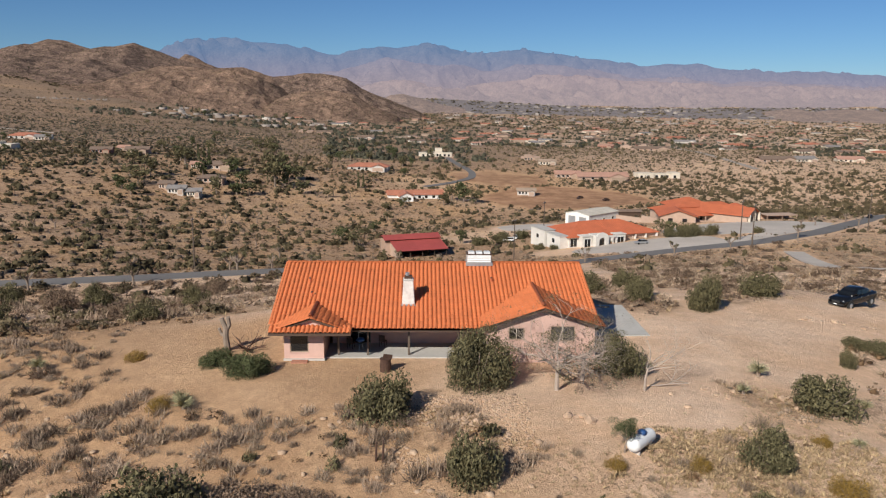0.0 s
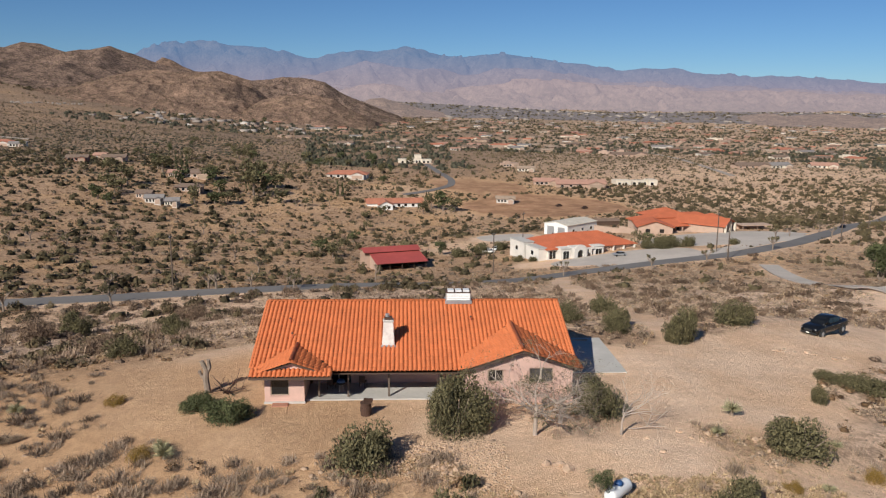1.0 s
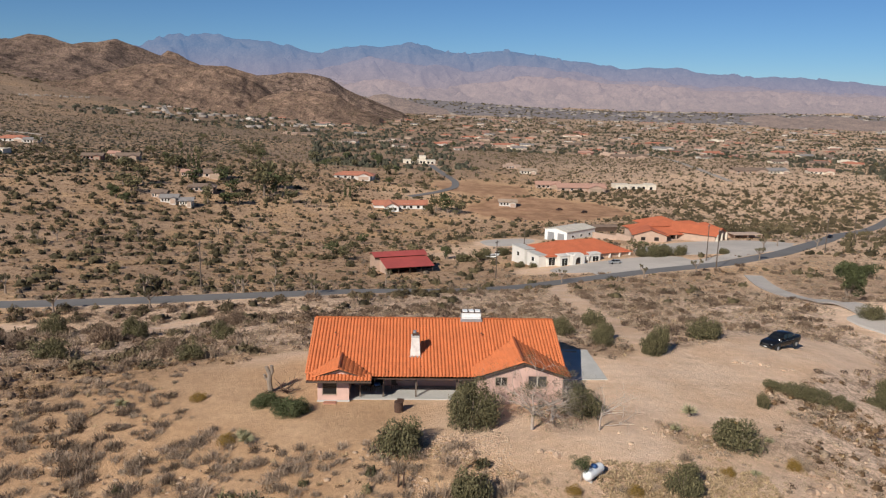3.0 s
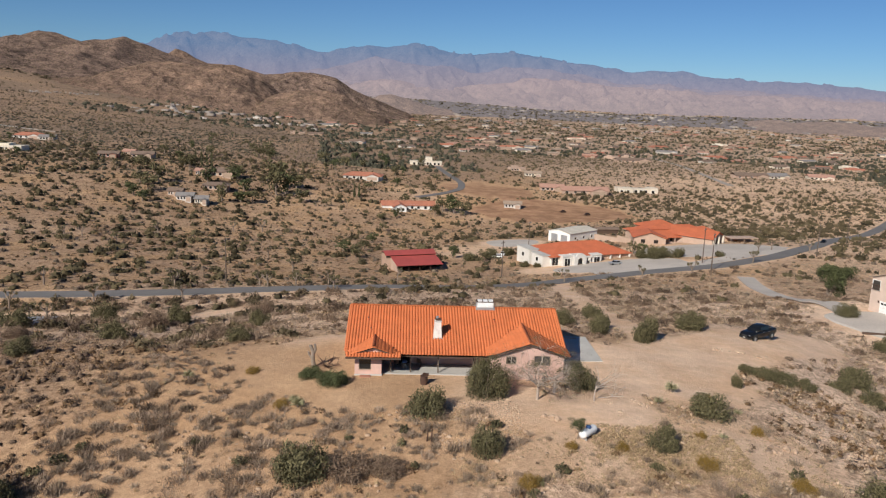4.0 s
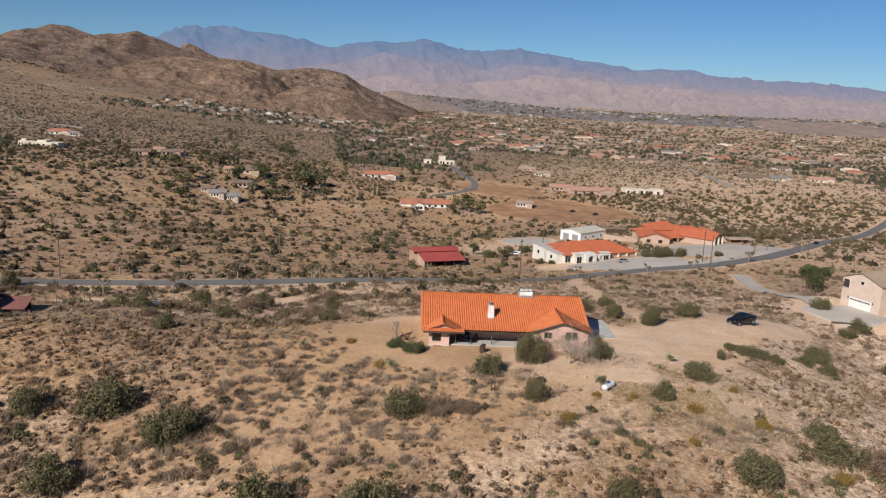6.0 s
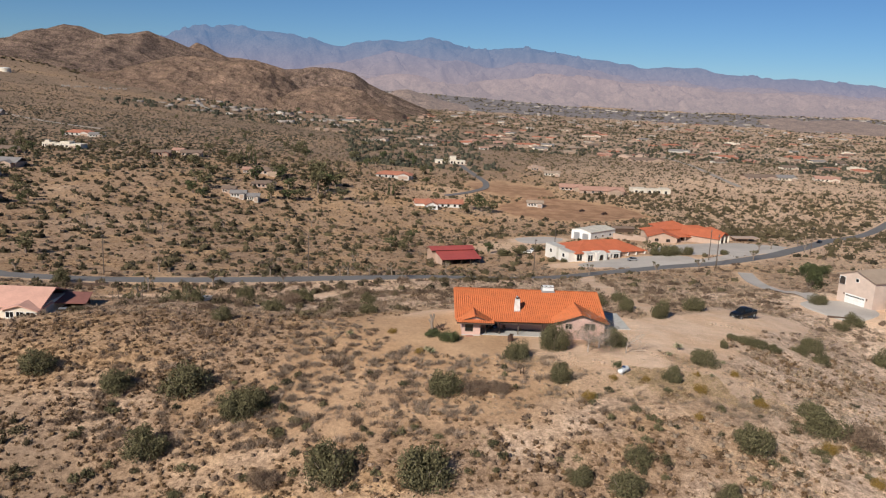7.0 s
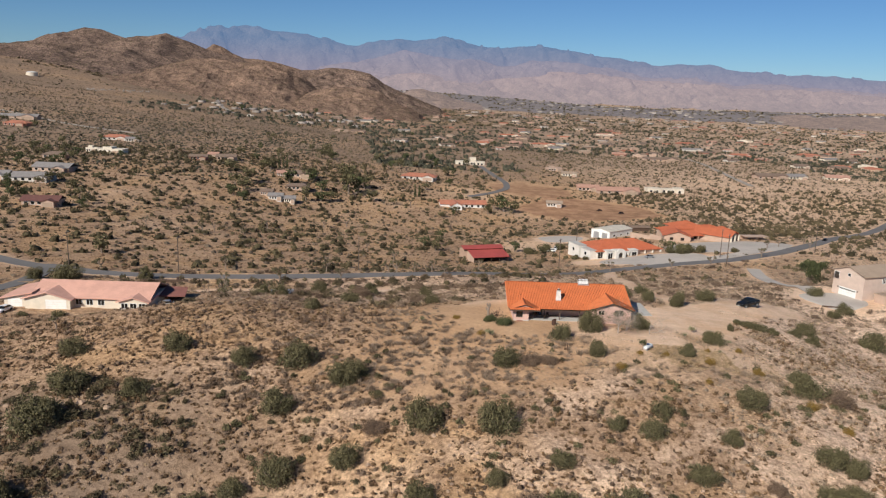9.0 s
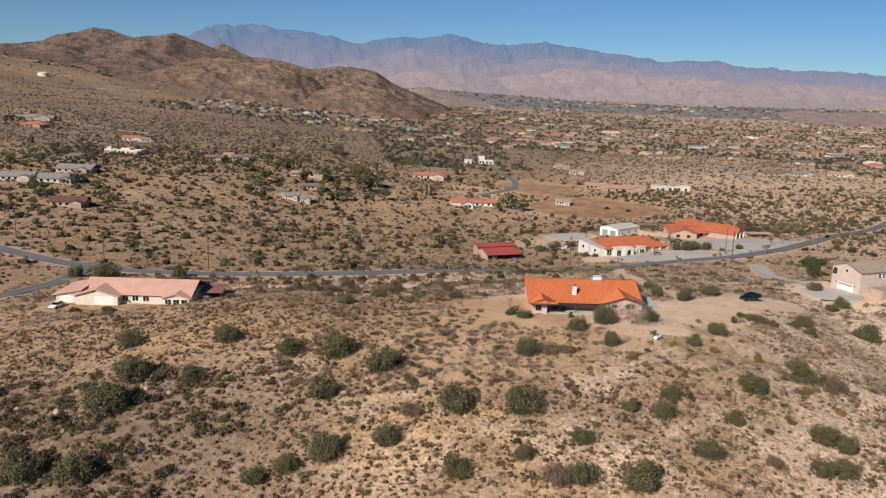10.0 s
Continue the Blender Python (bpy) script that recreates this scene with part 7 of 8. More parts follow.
def limb(b, start, way, length, radius, rnd, depth, droop=0.0, ends=None):
    """A branching limb, joined into one mesh."""
    p, d = Vector(start), Vector(way).normalized()
    pts, rad = [p.copy()], [radius]
    for i in range(4):
        d = (d + Vector((rnd.gauss(0, 0.22), rnd.gauss(0, 0.22), rnd.gauss(0.03, 0.15) - droop))).normalized()
        p = p + d * length / 4
        pts.append(p.copy())
        rad.append(radius * (1 - 0.1 * (i + 1)))
    b.tube(pts, rad, 5 if depth else 4, False)
    if depth <= 0:
        if ends is not None:
            ends.append(p.copy())
        return
    for i in range(rnd.choice((2, 3, 3))):
        q = pts[rnd.choice((2, 3, 4))]
        nd = (d + Vector((rnd.gauss(0, 0.75), rnd.gauss(0, 0.75), rnd.gauss(0.1, 0.45)))).normalized()
        limb(b, q, nd, length * rnd.uniform(0.6, 0.8), rad[-1] * 0.75, rnd, depth - 1, droop, ends)


def make_tree(name, label, x, y, height, spread, mat, seed, leaves=4200, leaf=0.16, bark=BARK, group="", trunk=0.3):
    rnd = random.Random(seed)
    t = thing(name, label, "tree", x, y, gz(x, y), 0, group)
    b, ends = Build(), []
    b.tube([(0, 0, -0.3), (0.05, 0.02, height * trunk * 0.6), (0.1, 0, height * trunk)], [height * 0.035, height * 0.028, height * 0.024], 8)
    for i in range(6):
        a = i * 1.05 + rnd.random() * 0.5
        limb(b, (0.1, 0, height * trunk * 0.9), (math.cos(a) * spread, math.sin(a) * spread, height * 0.75), height * 0.36, height * 0.016, rnd, 2, 0, ends)
    part("trunk", b, bark, t)
    clumps = [(e.x, e.y, e.z, height * rnd.uniform(0.08, 0.14)) for e in ends]
    clumps = [c for c in clumps if math.hypot(c[0], c[1]) < spread * 1.15 and c[2] < height * 1.02]
    c = Build()
    c.v, c.f, c.t = leaf_cloud(rnd, clumps, leaves, leaf, 0.9, False, 0.2)
    c.v = [tuple(p) for p in c.v]
    part("crown", c, mat, t)
    return t


put("tall", 6.0, 51.8, 5.0, 0.84, 0, "trees before the porch")
make_tree("tree", "small round-crowned green tree beside the gas tank", 13.8, 41.8, 1.9, 0.85, LEAF_GREEN, 15, 2600, 0.055, trunk=0.4)
make_tree("tree", "broad deep green tree beside the gravel driveway", 90.5, 137, 10.0, 5.8, LEAF_GREEN, 5, 8000, 0.26, trunk=0.12)


def dead_tree(x, y, height, seed, label, lean=0.0, tufts=0, limbs=11, stem=0.16):
    rnd = random.Random(seed)
    t = thing("dead_tree", label, "tree", x, y, gz(x, y), 0)
    b = Build()
    b.tube([(0, 0, -0.3), (0.02, 0, height * 0.2), (0.05 + lean, 0, height * 0.36)], [stem, stem * 0.88, stem * 0.7], 8)
    ends = []
    for i in range(limbs):
        a = i * (6.3 / limbs if limbs > 6 else 0.45) - (0 if limbs > 6 else 0.7) + rnd.random() * 0.5
        limb(b, (0.05 + lean * 0.9, 0, height * rnd.uniform(0.2, 0.36)), (math.cos(a), math.sin(a), rnd.uniform(0.15, 0.9)), height * 0.42, stem * 0.41, rnd, 4, stem * 0.25, ends)
    part("branchwork", b, DEAD_WOOD, t, "bare bleached branches")
    if tufts:
        c = Build()
        c.v, c.f, c.t = leaf_cloud(rnd, [(e.x, e.y, e.z, 0.4) for e in ends if rnd.random() < tufts], 4600, 0.06, 0.8)
        c.v = [tuple(p) for p in c.v]
        part("leaves", c, LEAF_OLIVE, t, "sparse olive leaves")
    return t


dead_tree(11.4, 50.8, 6.0, 8, "half-dead pale tree with bare twisting branches", tufts=0.35)
dead_tree(13.6, 53.0, 4.6, 9, "bleached dead tree before the bedroom window", tufts=0.12)
dead_tree(17.4, 50.6, 4.6, 12, "slender dead tree with a few bare branches leaning one way", 0.12, 0, 5, 0.09)
b = Build()
fb = thing("fallen_branch", "fallen bare branch lying on the dirt", "branch", 19.6, 51.0, gz(19.6, 51.0) + 0.12, -20)
limb(b, (-1.6, 0, 0), (1, 0.1, 0.12), 2.6, 0.05, random.Random(4), 2)
part("wood", b, DEAD_WOOD, fb)


def joshua(x, y, height, seed, group="joshua trees on the plain"):
    rnd = random.Random(seed)
    t = thing("joshua_tree", "branching joshua tree with spiky leaf heads", "tree", x, y, gz(x, y), rnd.uniform(0, 360), group)
    b, ends = Build(), []
    b.tube([(0, 0, -0.2), (0.05, 0, height * 0.45)], [height * 0.05, height * 0.04], 7)
    for i in range(rnd.choice((3, 4, 5))):
        a = i * 1.5 + rnd.random()
        p = Vector((0.05, 0, height * rnd.uniform(0.36, 0.45)))
        q = p + Vector((math.cos(a) * height * 0.22, math.sin(a) * height * 0.22, height * 0.2))
        e = q + Vector((math.cos(a + 0.4) * height * 0.06, math.sin(a + 0.4) * height * 0.06, height * rnd.uniform(0.15, 0.3)))
        b.tube([p, q, e], [height * 0.032] * 3, 6)
        ends.append(e)
        if rnd.random() < 0.6:
            f = q + Vector((math.cos(a - 1) * height * 0.16, math.sin(a - 1) * height * 0.16, height * 0.15))
            b.tube([q, f], [height * 0.03] * 2, 6)
            ends.append(f)
    part("trunk", b, BARK, t)
    for e in ends:
        c = Build()
        for k in range(60):
            d = Vector((rnd.gauss(0, 1), rnd.gauss(0, 1), rnd.gauss(0.35, 0.8))).normalized()
            w = d.orthogonal().normalized() * height * 0.017
            o = e - Vector((0, 0, height * 0.08 * rnd.random()))
            c.add([o - w, o + w, o + d * height * 0.125], [(0, 1, 2)], 0.3 + 0.5 * rnd.random())
        part("leaf_head", c, LEAF_OLIVE, t)
    return t


JOSHUA = [(-36, 160, 5.0), (-39, 166, 4.4), (-60, 166, 4.6), (-75.5, 94.5, 4.2), (-68, 108, 3.6), (-64, 106, 3.4), (-82, 118, 4.4), (-72, 146, 4.6), (-88, 141, 4.4), (-30, 166, 4.0), (-20, 160, 3.6), (-53, 148, 4.0), (-97, 177, 5.0), (-24, 188, 4.5), (-5, 215, 4.5), (-40, 230, 5), (46, 205, 4.0), (70, 205, 4.4), (88, 212, 4.6), (118, 235, 4.6)]
JOSHUA += [(-133, 274, 5.4), (-130, 283, 4.6), (-117, 283, 4.6), (-74, 361, 6), (-49, 455, 5), (-57, 443, 5), (-39, 452, 5), (-111, 316, 5), (-112, 270, 5), (-137, 168, 4.6), (-160, 275, 5), (-54, 264, 5), (-86, 351, 5), (152, 262, 4.6), (140, 268, 4.2), (160, 285, 4.6), (132, 262, 4)]
for i, (x, y, h) in enumerate(JOSHUA):
    joshua(x, y, h * 1.05, i + 70)
joshua(-101, 60.5, 3.4, 98, "joshua trees by the yard")
snag = thing("snag", "bare broken joshua trunk standing beside the green bush", "snag", -13.0, 59.6, gz(-13.0, 59.6))
b = Build().tube([(0, 0, -0.2), (-0.15, 0, 1.1), (-0.1, 0, 1.8), (-0.42, 0, 2.6)], [0.27, 0.24, 0.22, 0.19], 8).tube([(-0.12, 0, 1.5), (0.15, 0.1, 2.1), (0.1, 0, 2.7)], [0.19, 0.17, 0.16], 7).tube([(-0.13, 0, 1.0), (-0.5, 0.1, 1.4), (-0.62, 0, 1.8)], [0.15, 0.14, 0.13], 7)
part("trunk", b, BARK, snag)
heap = thing("branch_heap", "heap of fallen brown branches by the trunk", "branches", -11.6, 59.2, gz(-11.6, 59.2))
rh = random.Random(6)
for i in range(7):
    b = Build()
    limb(b, (rh.uniform(-0.6, 0.6), rh.uniform(-0.3, 0.3), 0.1), (rh.gauss(0.4, 1), rh.gauss(0, 0.6), rh.uniform(0.1, 0.6)), 1.5, 0.06, rh, 1)
    part("branch", b, RUST, heap)


def cypress(x, y, h, seed):
    rnd = random.Random(seed)
    t = thing("cypress", "tall narrow dark green cypress", "tree", x, y, gz(x, y), 0, "row of cypresses")
    part("trunk", Build().tube([(0, 0, -0.3), (0, 0, h * 0.5)], [0.2, 0.12], 6), BARK, t)
    c = Build()
    c.v, c.f, c.t = leaf_cloud(rnd, [(rnd.gauss(0, 0.1), rnd.gauss(0, 0.1), h * (0.12 + 0.82 * i / 9), 0.95 - 0.06 * i) for i in range(10)], 900, 0.3, 1.3, False)
    c.v = [tuple(p) for p in c.v]
    part("crown", c, LEAF_GREEN, t)


for i, (x, y, h) in enumerate(((-148, 520, 11.5), (-144, 520.5, 12), (-141, 523, 11), (-138.5, 525, 12), (-36.5, 480, 9.5), (-33.5, 481, 9))):
    cypress(x, y, h, i)


def far_tree_type(seed, mat, label):
    rnd = random.Random(seed)
    t = thing("tree", label, "tree", group="trees across the plain")
    part("trunk", Build().tube([(0, 0, -0.5), (0.1, 0, 2.2)], [0.28, 0.16], 6), BARK, t)
    cl = [(rnd.uniform(-1.6, 1.6), rnd.uniform(-1.6, 1.6), rnd.uniform(1.6, 4.6), rnd.uniform(0.9, 1.5)) for _ in range(9)]
    c = Build()
    c.v, c.f, c.t = leaf_cloud(rnd, cl, 380, 0.45, 0.9, False, 0.2, 0.5, 0.6)
    c.v = [tuple(p) for p in c.v]
    part("crown", c, mat, t)
    return t


FT = [far_tree_type(1, LEAF_GREEN, "dark green garden tree by the houses"), far_tree_type(2, LEAF_OLIVE, "olive-green tree on the plain"), far_tree_type(3, LEAF_OLIVE, "dense olive-green tree by the houses")]
spots = [(26.7, 455, 2.3), (20, 458, 1.9), (33, 452, 1.8), (-27, 726, 1.8), (22, 268, 0.9), (27, 265, 0.8), (16, 275, 0.9), (32, 283, 0.7), (-22, 275, 1.0), (-28, 290, 1.1), (-20, 300, 1.0), (84, 262, 1.0), (88, 264, 0.9), (92, 262, 0.7), (-152, 205, 1.0), (-329, 448, 1.3), (-327, 465, 1.2), (-332, 516, 1.3), (-325, 526, 1.1), (-309, 521, 1.4), (-282, 472, 1.3)]
spots += [(-269, 360, 1.1), (-256, 378, 1.1), (-255, 343, 1.3), (-246, 318, 1.2), (-207, 320, 1.2), (-217, 334, 1.1), (-507, 774, 1.5), (-510, 797, 1.4), (-119, 638, 1.7), (-258, 501, 1.2), (-314, 671, 1.3), (-66, 589, 1.4), (-51, 692, 1.5), (-15, 393, 1.0), (-290, 1603, 2.2), (-290, 1732, 2.4), (-280, 1804, 2.2), (-443, 1589, 2.0), (-413, 1536, 2.0), (-423, 1658, 2.0), (-316, 1390, 1.6)]
spots += [(-150, 401, 1.2), (-148, 419, 1.4), (-150, 444, 1.5), (-142, 391, 1.0), (-156, 430, 1.2), (-86, 475, 2.1), (-78, 463, 1.7), (-74, 482, 1.5), (-129, 692, 2.2), (-111, 480, 1.3), (-92, 430, 1.2), (-107, 419, 1.2), (-98, 426, 1.1), (-152, 508, 1.2), (-170, 475, 1.2), (-61, 604, 1.4), (-29, 507, 1.4), (-51, 447, 1.1), (-18, 339, 1.1), (-83, 458, 1.9), (-127, 640, 2.2), (-118, 655, 1.9), (-146, 497, 1.6), (-12, 588, 1.6), (-5, 600, 1.4), (-54, 620, 1.7), (-76, 660, 1.8), (-125, 460, 1.5), (-115, 492, 1.5), (-40, 640, 1.5), (-20, 655, 1.6), (60, 640, 1.5), (10, 690, 1.6), (-170, 560, 1.4), (-190, 590, 1.5), (-160, 610, 1.5), (-102, 455, 1.2), (-88, 510, 1.5), (-66, 448, 1.2)]
spots += [(-316, 466, 1.4), (-340, 501, 1.5), (-318, 504, 1.3), (-290, 498, 1.4), (-251, 372, 1.5), (-247, 378, 1.3), (-506, 783, 1.8), (-490, 775, 1.5), (-237, 296, 1.0), (-242, 324, 1.2), (-300, 450, 1.2), (-329, 448, 1.4), (-205, 308, 0.9), (-199, 300, 0.9), (-310, 430, 1.3), (-280, 440, 1.2), (-345, 470, 1.6), (-350, 430, 1.4), (-322, 400, 1.2), (-262, 402, 1.0), (-440, 740, 1.4), (-330, 640, 1.3), (-300, 650, 1.2), (-350, 560, 1.3)]
spots += [(-389, 594, 1.5), (-348, 550, 1.4), (-340, 583, 1.5), (-303, 436, 1.1), (-278, 418, 1.1), (-265, 452, 1.2), (-257, 338, 1.2), (-250, 358, 1.2), (-231, 357, 1.1), (-231, 394, 1.1), (-237, 435, 1.1), (-217, 417, 1.2), (-285, 463, 1.2), (-281, 531, 1.3)]
rr = random.Random(77)
while len(spots) < 345:
    y = 420 + 2300 * rr.random() ** 1.4
    x = rr.uniform(-0.35 * y, 0.72 * y)
    if 30 < x < 160 and 410 < y < 540 or x < -50 and y < 620 or 60 < x < 430 and y < 1000:
        continue
    spots.append((x, y, rr.uniform(0.7, 1.5)))
for i, (x, y, s) in enumerate(spots):
    s *= 1.5 if y < 560 and -175 < x < -58 else 1.0
    m = pose(x, y, gz(x, y) - 0.2, 0, 0, rr.uniform(0, 360)) @ Matrix.Diagonal((s * rr.uniform(0.8, 1.2), s * rr.uniform(0.8, 1.2), s * rr.uniform(0.75, 1.15), 1))
    copy_thing(FT[i % 3], m).matrix_basis = m


# strewn brush, nobody could count it --------------------------------------
def brush_template(seed, n, size, flat, clumps=4, spike=0.6, thin=0.5, sides=6, rings=()):
    """A small bush: leaves standing out of a few clumps, over a low crumpled heart where rings are given."""
    rnd = random.Random(seed)
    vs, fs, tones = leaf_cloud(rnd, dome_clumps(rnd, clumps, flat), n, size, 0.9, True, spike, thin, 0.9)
    if not rings:
        return np.array([tuple(v) for v in vs], np.float32), np.array(fs, np.int32), np.array(tones, np.float32)
    k = len(vs)
    for ring_k, (rad, z) in enumerate(rings):
        for j in range(sides):
            a = 6.283 * (j + 0.5 * ring_k) / sides
            q = rad * rnd.uniform(0.7, 1.12)
            vs.append(Vector((q * math.cos(a), q * math.sin(a), z * flat * rnd.uniform(0.8, 1.2))))
    vs.append(Vector((rnd.uniform(-0.15, 0.15), rnd.uniform(-0.15, 0.15), (rings[-1][1] + 0.2) * flat)))
    # Dark tones paint the shade inside the bush onto its heart.
    tones += [rnd.uniform(0.1, 0.4) for _ in range(len(rings) * sides + 1)]
    for r0 in range(len(rings) - 1):
        for j in range(sides):
            a, c = k + r0 * sides + j, k + r0 * sides + (j + 1) % sides
            fs += [(a, c, c + sides), (a, c + sides, a + sides)]
    m = k + (len(rings) - 1) * sides
    fs += [(m + j, m + (j + 1) % sides, m + sides) for j in range(sides)]
    return np.array([tuple(v) for v in vs], np.float32), np.array(fs, np.int32), np.array(tones, np.float32)


def tuft_template(seed, n, width=0.11, low=0.25, spread=0.12):
    """Thin dry stems fanning out of one root."""
    rnd = random.Random(seed)
    vs, fs, tones = [], [], []
    for i in range(n):
        a, e = rnd.uniform(0, 6.28), rnd.uniform(low, 1.3)
        d = Vector((math.cos(a) * math.cos(e), math.sin(a) * math.cos(e), math.sin(e)))
        o = Vector((rnd.gauss(0, spread), rnd.gauss(0, spread), 0))
        w = d.cross(Vector((0, 0, 1))).normalized() * width
        k = len(vs)
        vs += [o - w, o + w, o + d * rnd.uniform(0.6, 1.0)]
        fs.append((k, k + 1, k + 2))
        tones += [rnd.random()] * 3
    return np.array([tuple(v) for v in vs], np.float32), np.array(fs, np.int32), np.array(tones, np.float32)


def strew(name, label, category, templates, X, Y, width, height, mat, seed, lift=0.0, heights=None):
    g = np.random.default_rng(seed)
    Z = ground(X, Y) + lift if heights is None else heights
    V, F, T, base = [], [], [], 0
    pick = g.integers(0, len(templates), len(X))
    for k, (tv, tf, tt) in enumerate(templates):
        i = np.nonzero(pick == k)[0]
        if not len(i):
            continue
        a = g.uniform(0, 2 * np.pi, len(i))
        c, s = np.cos(a)[:, None], np.sin(a)[:, None]
        w, h = width[i][:, None] / 1.8, height[i][:, None]
        vx = (tv[None, :, 0] * c - tv[None, :, 1] * s) * w + X[i][:, None]
        vy = (tv[None, :, 0] * s + tv[None, :, 1] * c) * w + Y[i][:, None]
        vz = tv[None, :, 2] * h + Z[i][:, None]
        V.append(np.stack([vx, vy, vz], -1).reshape(-1, 3))
        F.append((tf[None] + (np.arange(len(i)) * len(tv))[:, None, None] + base).reshape(-1, 3))
        T.append(np.clip(0.6 * g.random(len(i))[:, None] + 0.4 * tt[None], 0, 1).ravel())
        base += len(i) * len(tv)
    V, F, T = np.concatenate(V), np.concatenate(F), np.concatenate(T)
    me = bpy.data.meshes.new(name)
    me.vertices.add(len(V))
    me.vertices.foreach_set("co", V.astype(np.float32).ravel())
    me.loops.add(F.size)
    me.loops.foreach_set("vertex_index", F.astype(np.int32).ravel())
    me.polygons.add(len(F))
    me.polygons.foreach_set("loop_start", np.arange(0, F.size, 3, dtype=np.int32))
    me.update(calc_edges=True)
    me.attributes.new("tone", "FLOAT", "POINT").data.foreach_set("value", T.astype(np.float32))
    me.materials.append(mat)
    return tagged(new(name, me), label, category, kind="stuff")


def spots_in(n, x0, x1, y0, y1, seed, bare_ok=0.0, clump=0.5, taper=False, sparse=0.0):
    g = np.random.default_rng(seed)
    y = g.uniform(y0, y1, n * 3) if not taper else y0 + (y1 - y0) * g.random(n * 3) ** 1.35
    x = g.uniform(x0, x1, n * 3) if not taper else g.uniform(-0.66 * y - 130, 0.78 * y + 90)
    bare, _, red = cover_of(x, y)
    keep = g.random(n * 3) > np.maximum(bare, smooth(0.7, 0.9, red)) * (1 - bare_ok) * 1.05
    keep &= g.random(n * 3) < (1 - clump) + clump * (0.5 + 0.9 * wobble(x, y, 4.0 if not taper else 25.0))
    for line, wd in ((ROAD, 5.5), (SIDE_ROAD, 4.5), (LANE, 4.0), (UPPER_ROAD, 5.0)):
        keep &= to_line(x, y, line) > wd
    keep &= ~((x > -10) & (x < 22) & (y > 55.5) & (y < 76.5))
    keep &= ~((np.abs(x - 61) < 22) & (np.abs(y - 256) < 18)) & ~((np.abs(x - 112) < 26) & (np.abs(y - 296) < 34)) & ~((np.abs(x - 62) < 34) & (np.abs(y - 325) < 16))
    keep &= ~((np.abs(x + 107) < 24) & (np.abs(y - 97.5) < 12)) & (np.hypot(x - 88, y - 109) > 11)
    for cx, cy, rx, ry in ((70, 239, 32, 12), (118, 269, 36, 20), (42, 318, 18, 22), (83, 107, 11, 10)):
        keep &= np.hypot((x - cx) / rx, (y - cy) / ry) > 1
    keep &= ~((x > 15) & (y > 78) & (y < 235) & (g.random(n * 3) < sparse))
    x, y = x[keep][:n], y[keep][:n]
    return x, y


TUSSOCK = [brush_template(80 + s, 34, 0.215, 0.85, 5, 0.7, 0.42, 5, ((0.6, 0.0), (0.5, 0.35))) for s in range(6)]
TUFTS = [tuft_template(s, 12) for s in range(4)]
SPRIGS = [tuft_template(s + 9, 9) for s in range(4)]
FINE = [brush_template(60 + s, 190, 0.18, 0.75, 9, 0.4, 0.42) for s in range(4)]
TWIGGY = [tuft_template(s + 30, 120, 0.036, 0.05, 0.3) for s in range(5)]
LOW = [brush_template(20 + s, 80, 0.2, 0.6, 8, 0.35, 0.5) for s in range(6)]
LOWER = [brush_template(26 + s, 34, 0.24, 0.6, 6, 0.35, 0.5) for s in range(5)]
PLAIN = [brush_template(50 + s, 15, 0.34, 0.75, 5, 0.3, 0.5, 5, ((0.74, 0.0), (0.64, 0.5))) for s in range(6)]
MID = [brush_template(30 + s, 44, 0.27, 0.8, 8, 0.55, 0.5, 5, ((0.66, 0.0), (0.6, 0.4))) for s in range(5)]
DOT = [brush_template(40 + s, 4, 0.7, 0.8, 3, 0.3, 0.4, 5, ((0.8, 0.0),)) for s in range(4)]

g = np.random.default_rng(4)
x, y = spots_in(5600, -155, 85, -10, 130, 1, 0.03)
strew("dry_grass", "dry straw-coloured grass tufts over the hillside", "grass", TUFTS, x, y, g.uniform(0.5, 1.3, len(x)), g.uniform(0.25, 0.55, len(x)), LEAF_STRAW, 1)
x, y = spots_in(4800, -126, 74, -12, 72, 12, 0.0, 0.3)
w = 0.5 + 1.1 * g.random(len(x)) ** 1.6
h, near = w * g.uniform(0.42, 0.68, len(x)), (np.abs(x) < 36) & (y > 30) & (y < 66)
strew("straw_brush", "rounded straw-brown brush over the hillside", "brush", TUSSOCK, x[~near], y[~near], w[~near], h[~near], LEAF_BROWN, 12)
strew("straw_brush", "twiggy straw-brown brush round the yard", "brush", TWIGGY, x[near], y[near], w[near] * 1.05, h[near] * 0.95, LEAF_PALE, 112)
x, y = spots_in(520, -58, 40, 27, 60, 113, 0.0, 0.5)
w = 0.4 + 0.9 * g.random(len(x)) ** 1.4
strew("straw_brush", "small straw-brown twiggy tufts below the yard", "brush", TWIGGY, x, y, w, w * g.uniform(0.4, 0.6, len(x)), LEAF_TWIG, 113)
x, y = spots_in(3400, -126, 74, -12, 72, 2, 0.01, 0.4)
w = 0.5 + 1.4 * g.random(len(x)) ** 1.6
h, near = w * g.uniform(0.42, 0.68, len(x)), (np.abs(x) < 36) & (y > 30) & (y < 66)
east = ~near & (x > 16)
west = ~near & ~east
strew("low_brush", "low brown-grey desert brush over the hillside", "brush", TUSSOCK, x[west], y[west], w[west], h[west], LEAF_GREY, 2)
strew("low_brush", "low pale grey-pink desert brush on the stony flank", "brush", TUSSOCK, x[east], y[east], w[east], h[east], LEAF_PALE, 20)
strew("low_brush", "twiggy brown-grey brush round the yard", "brush", TWIGGY, x[near], y[near], w[near] * 1.05, h[near] * 0.95, LEAF_TWIG, 102)
x, y = spots_in(7500, -126, 74, -14, 66, 30, 0.0, 0.5)
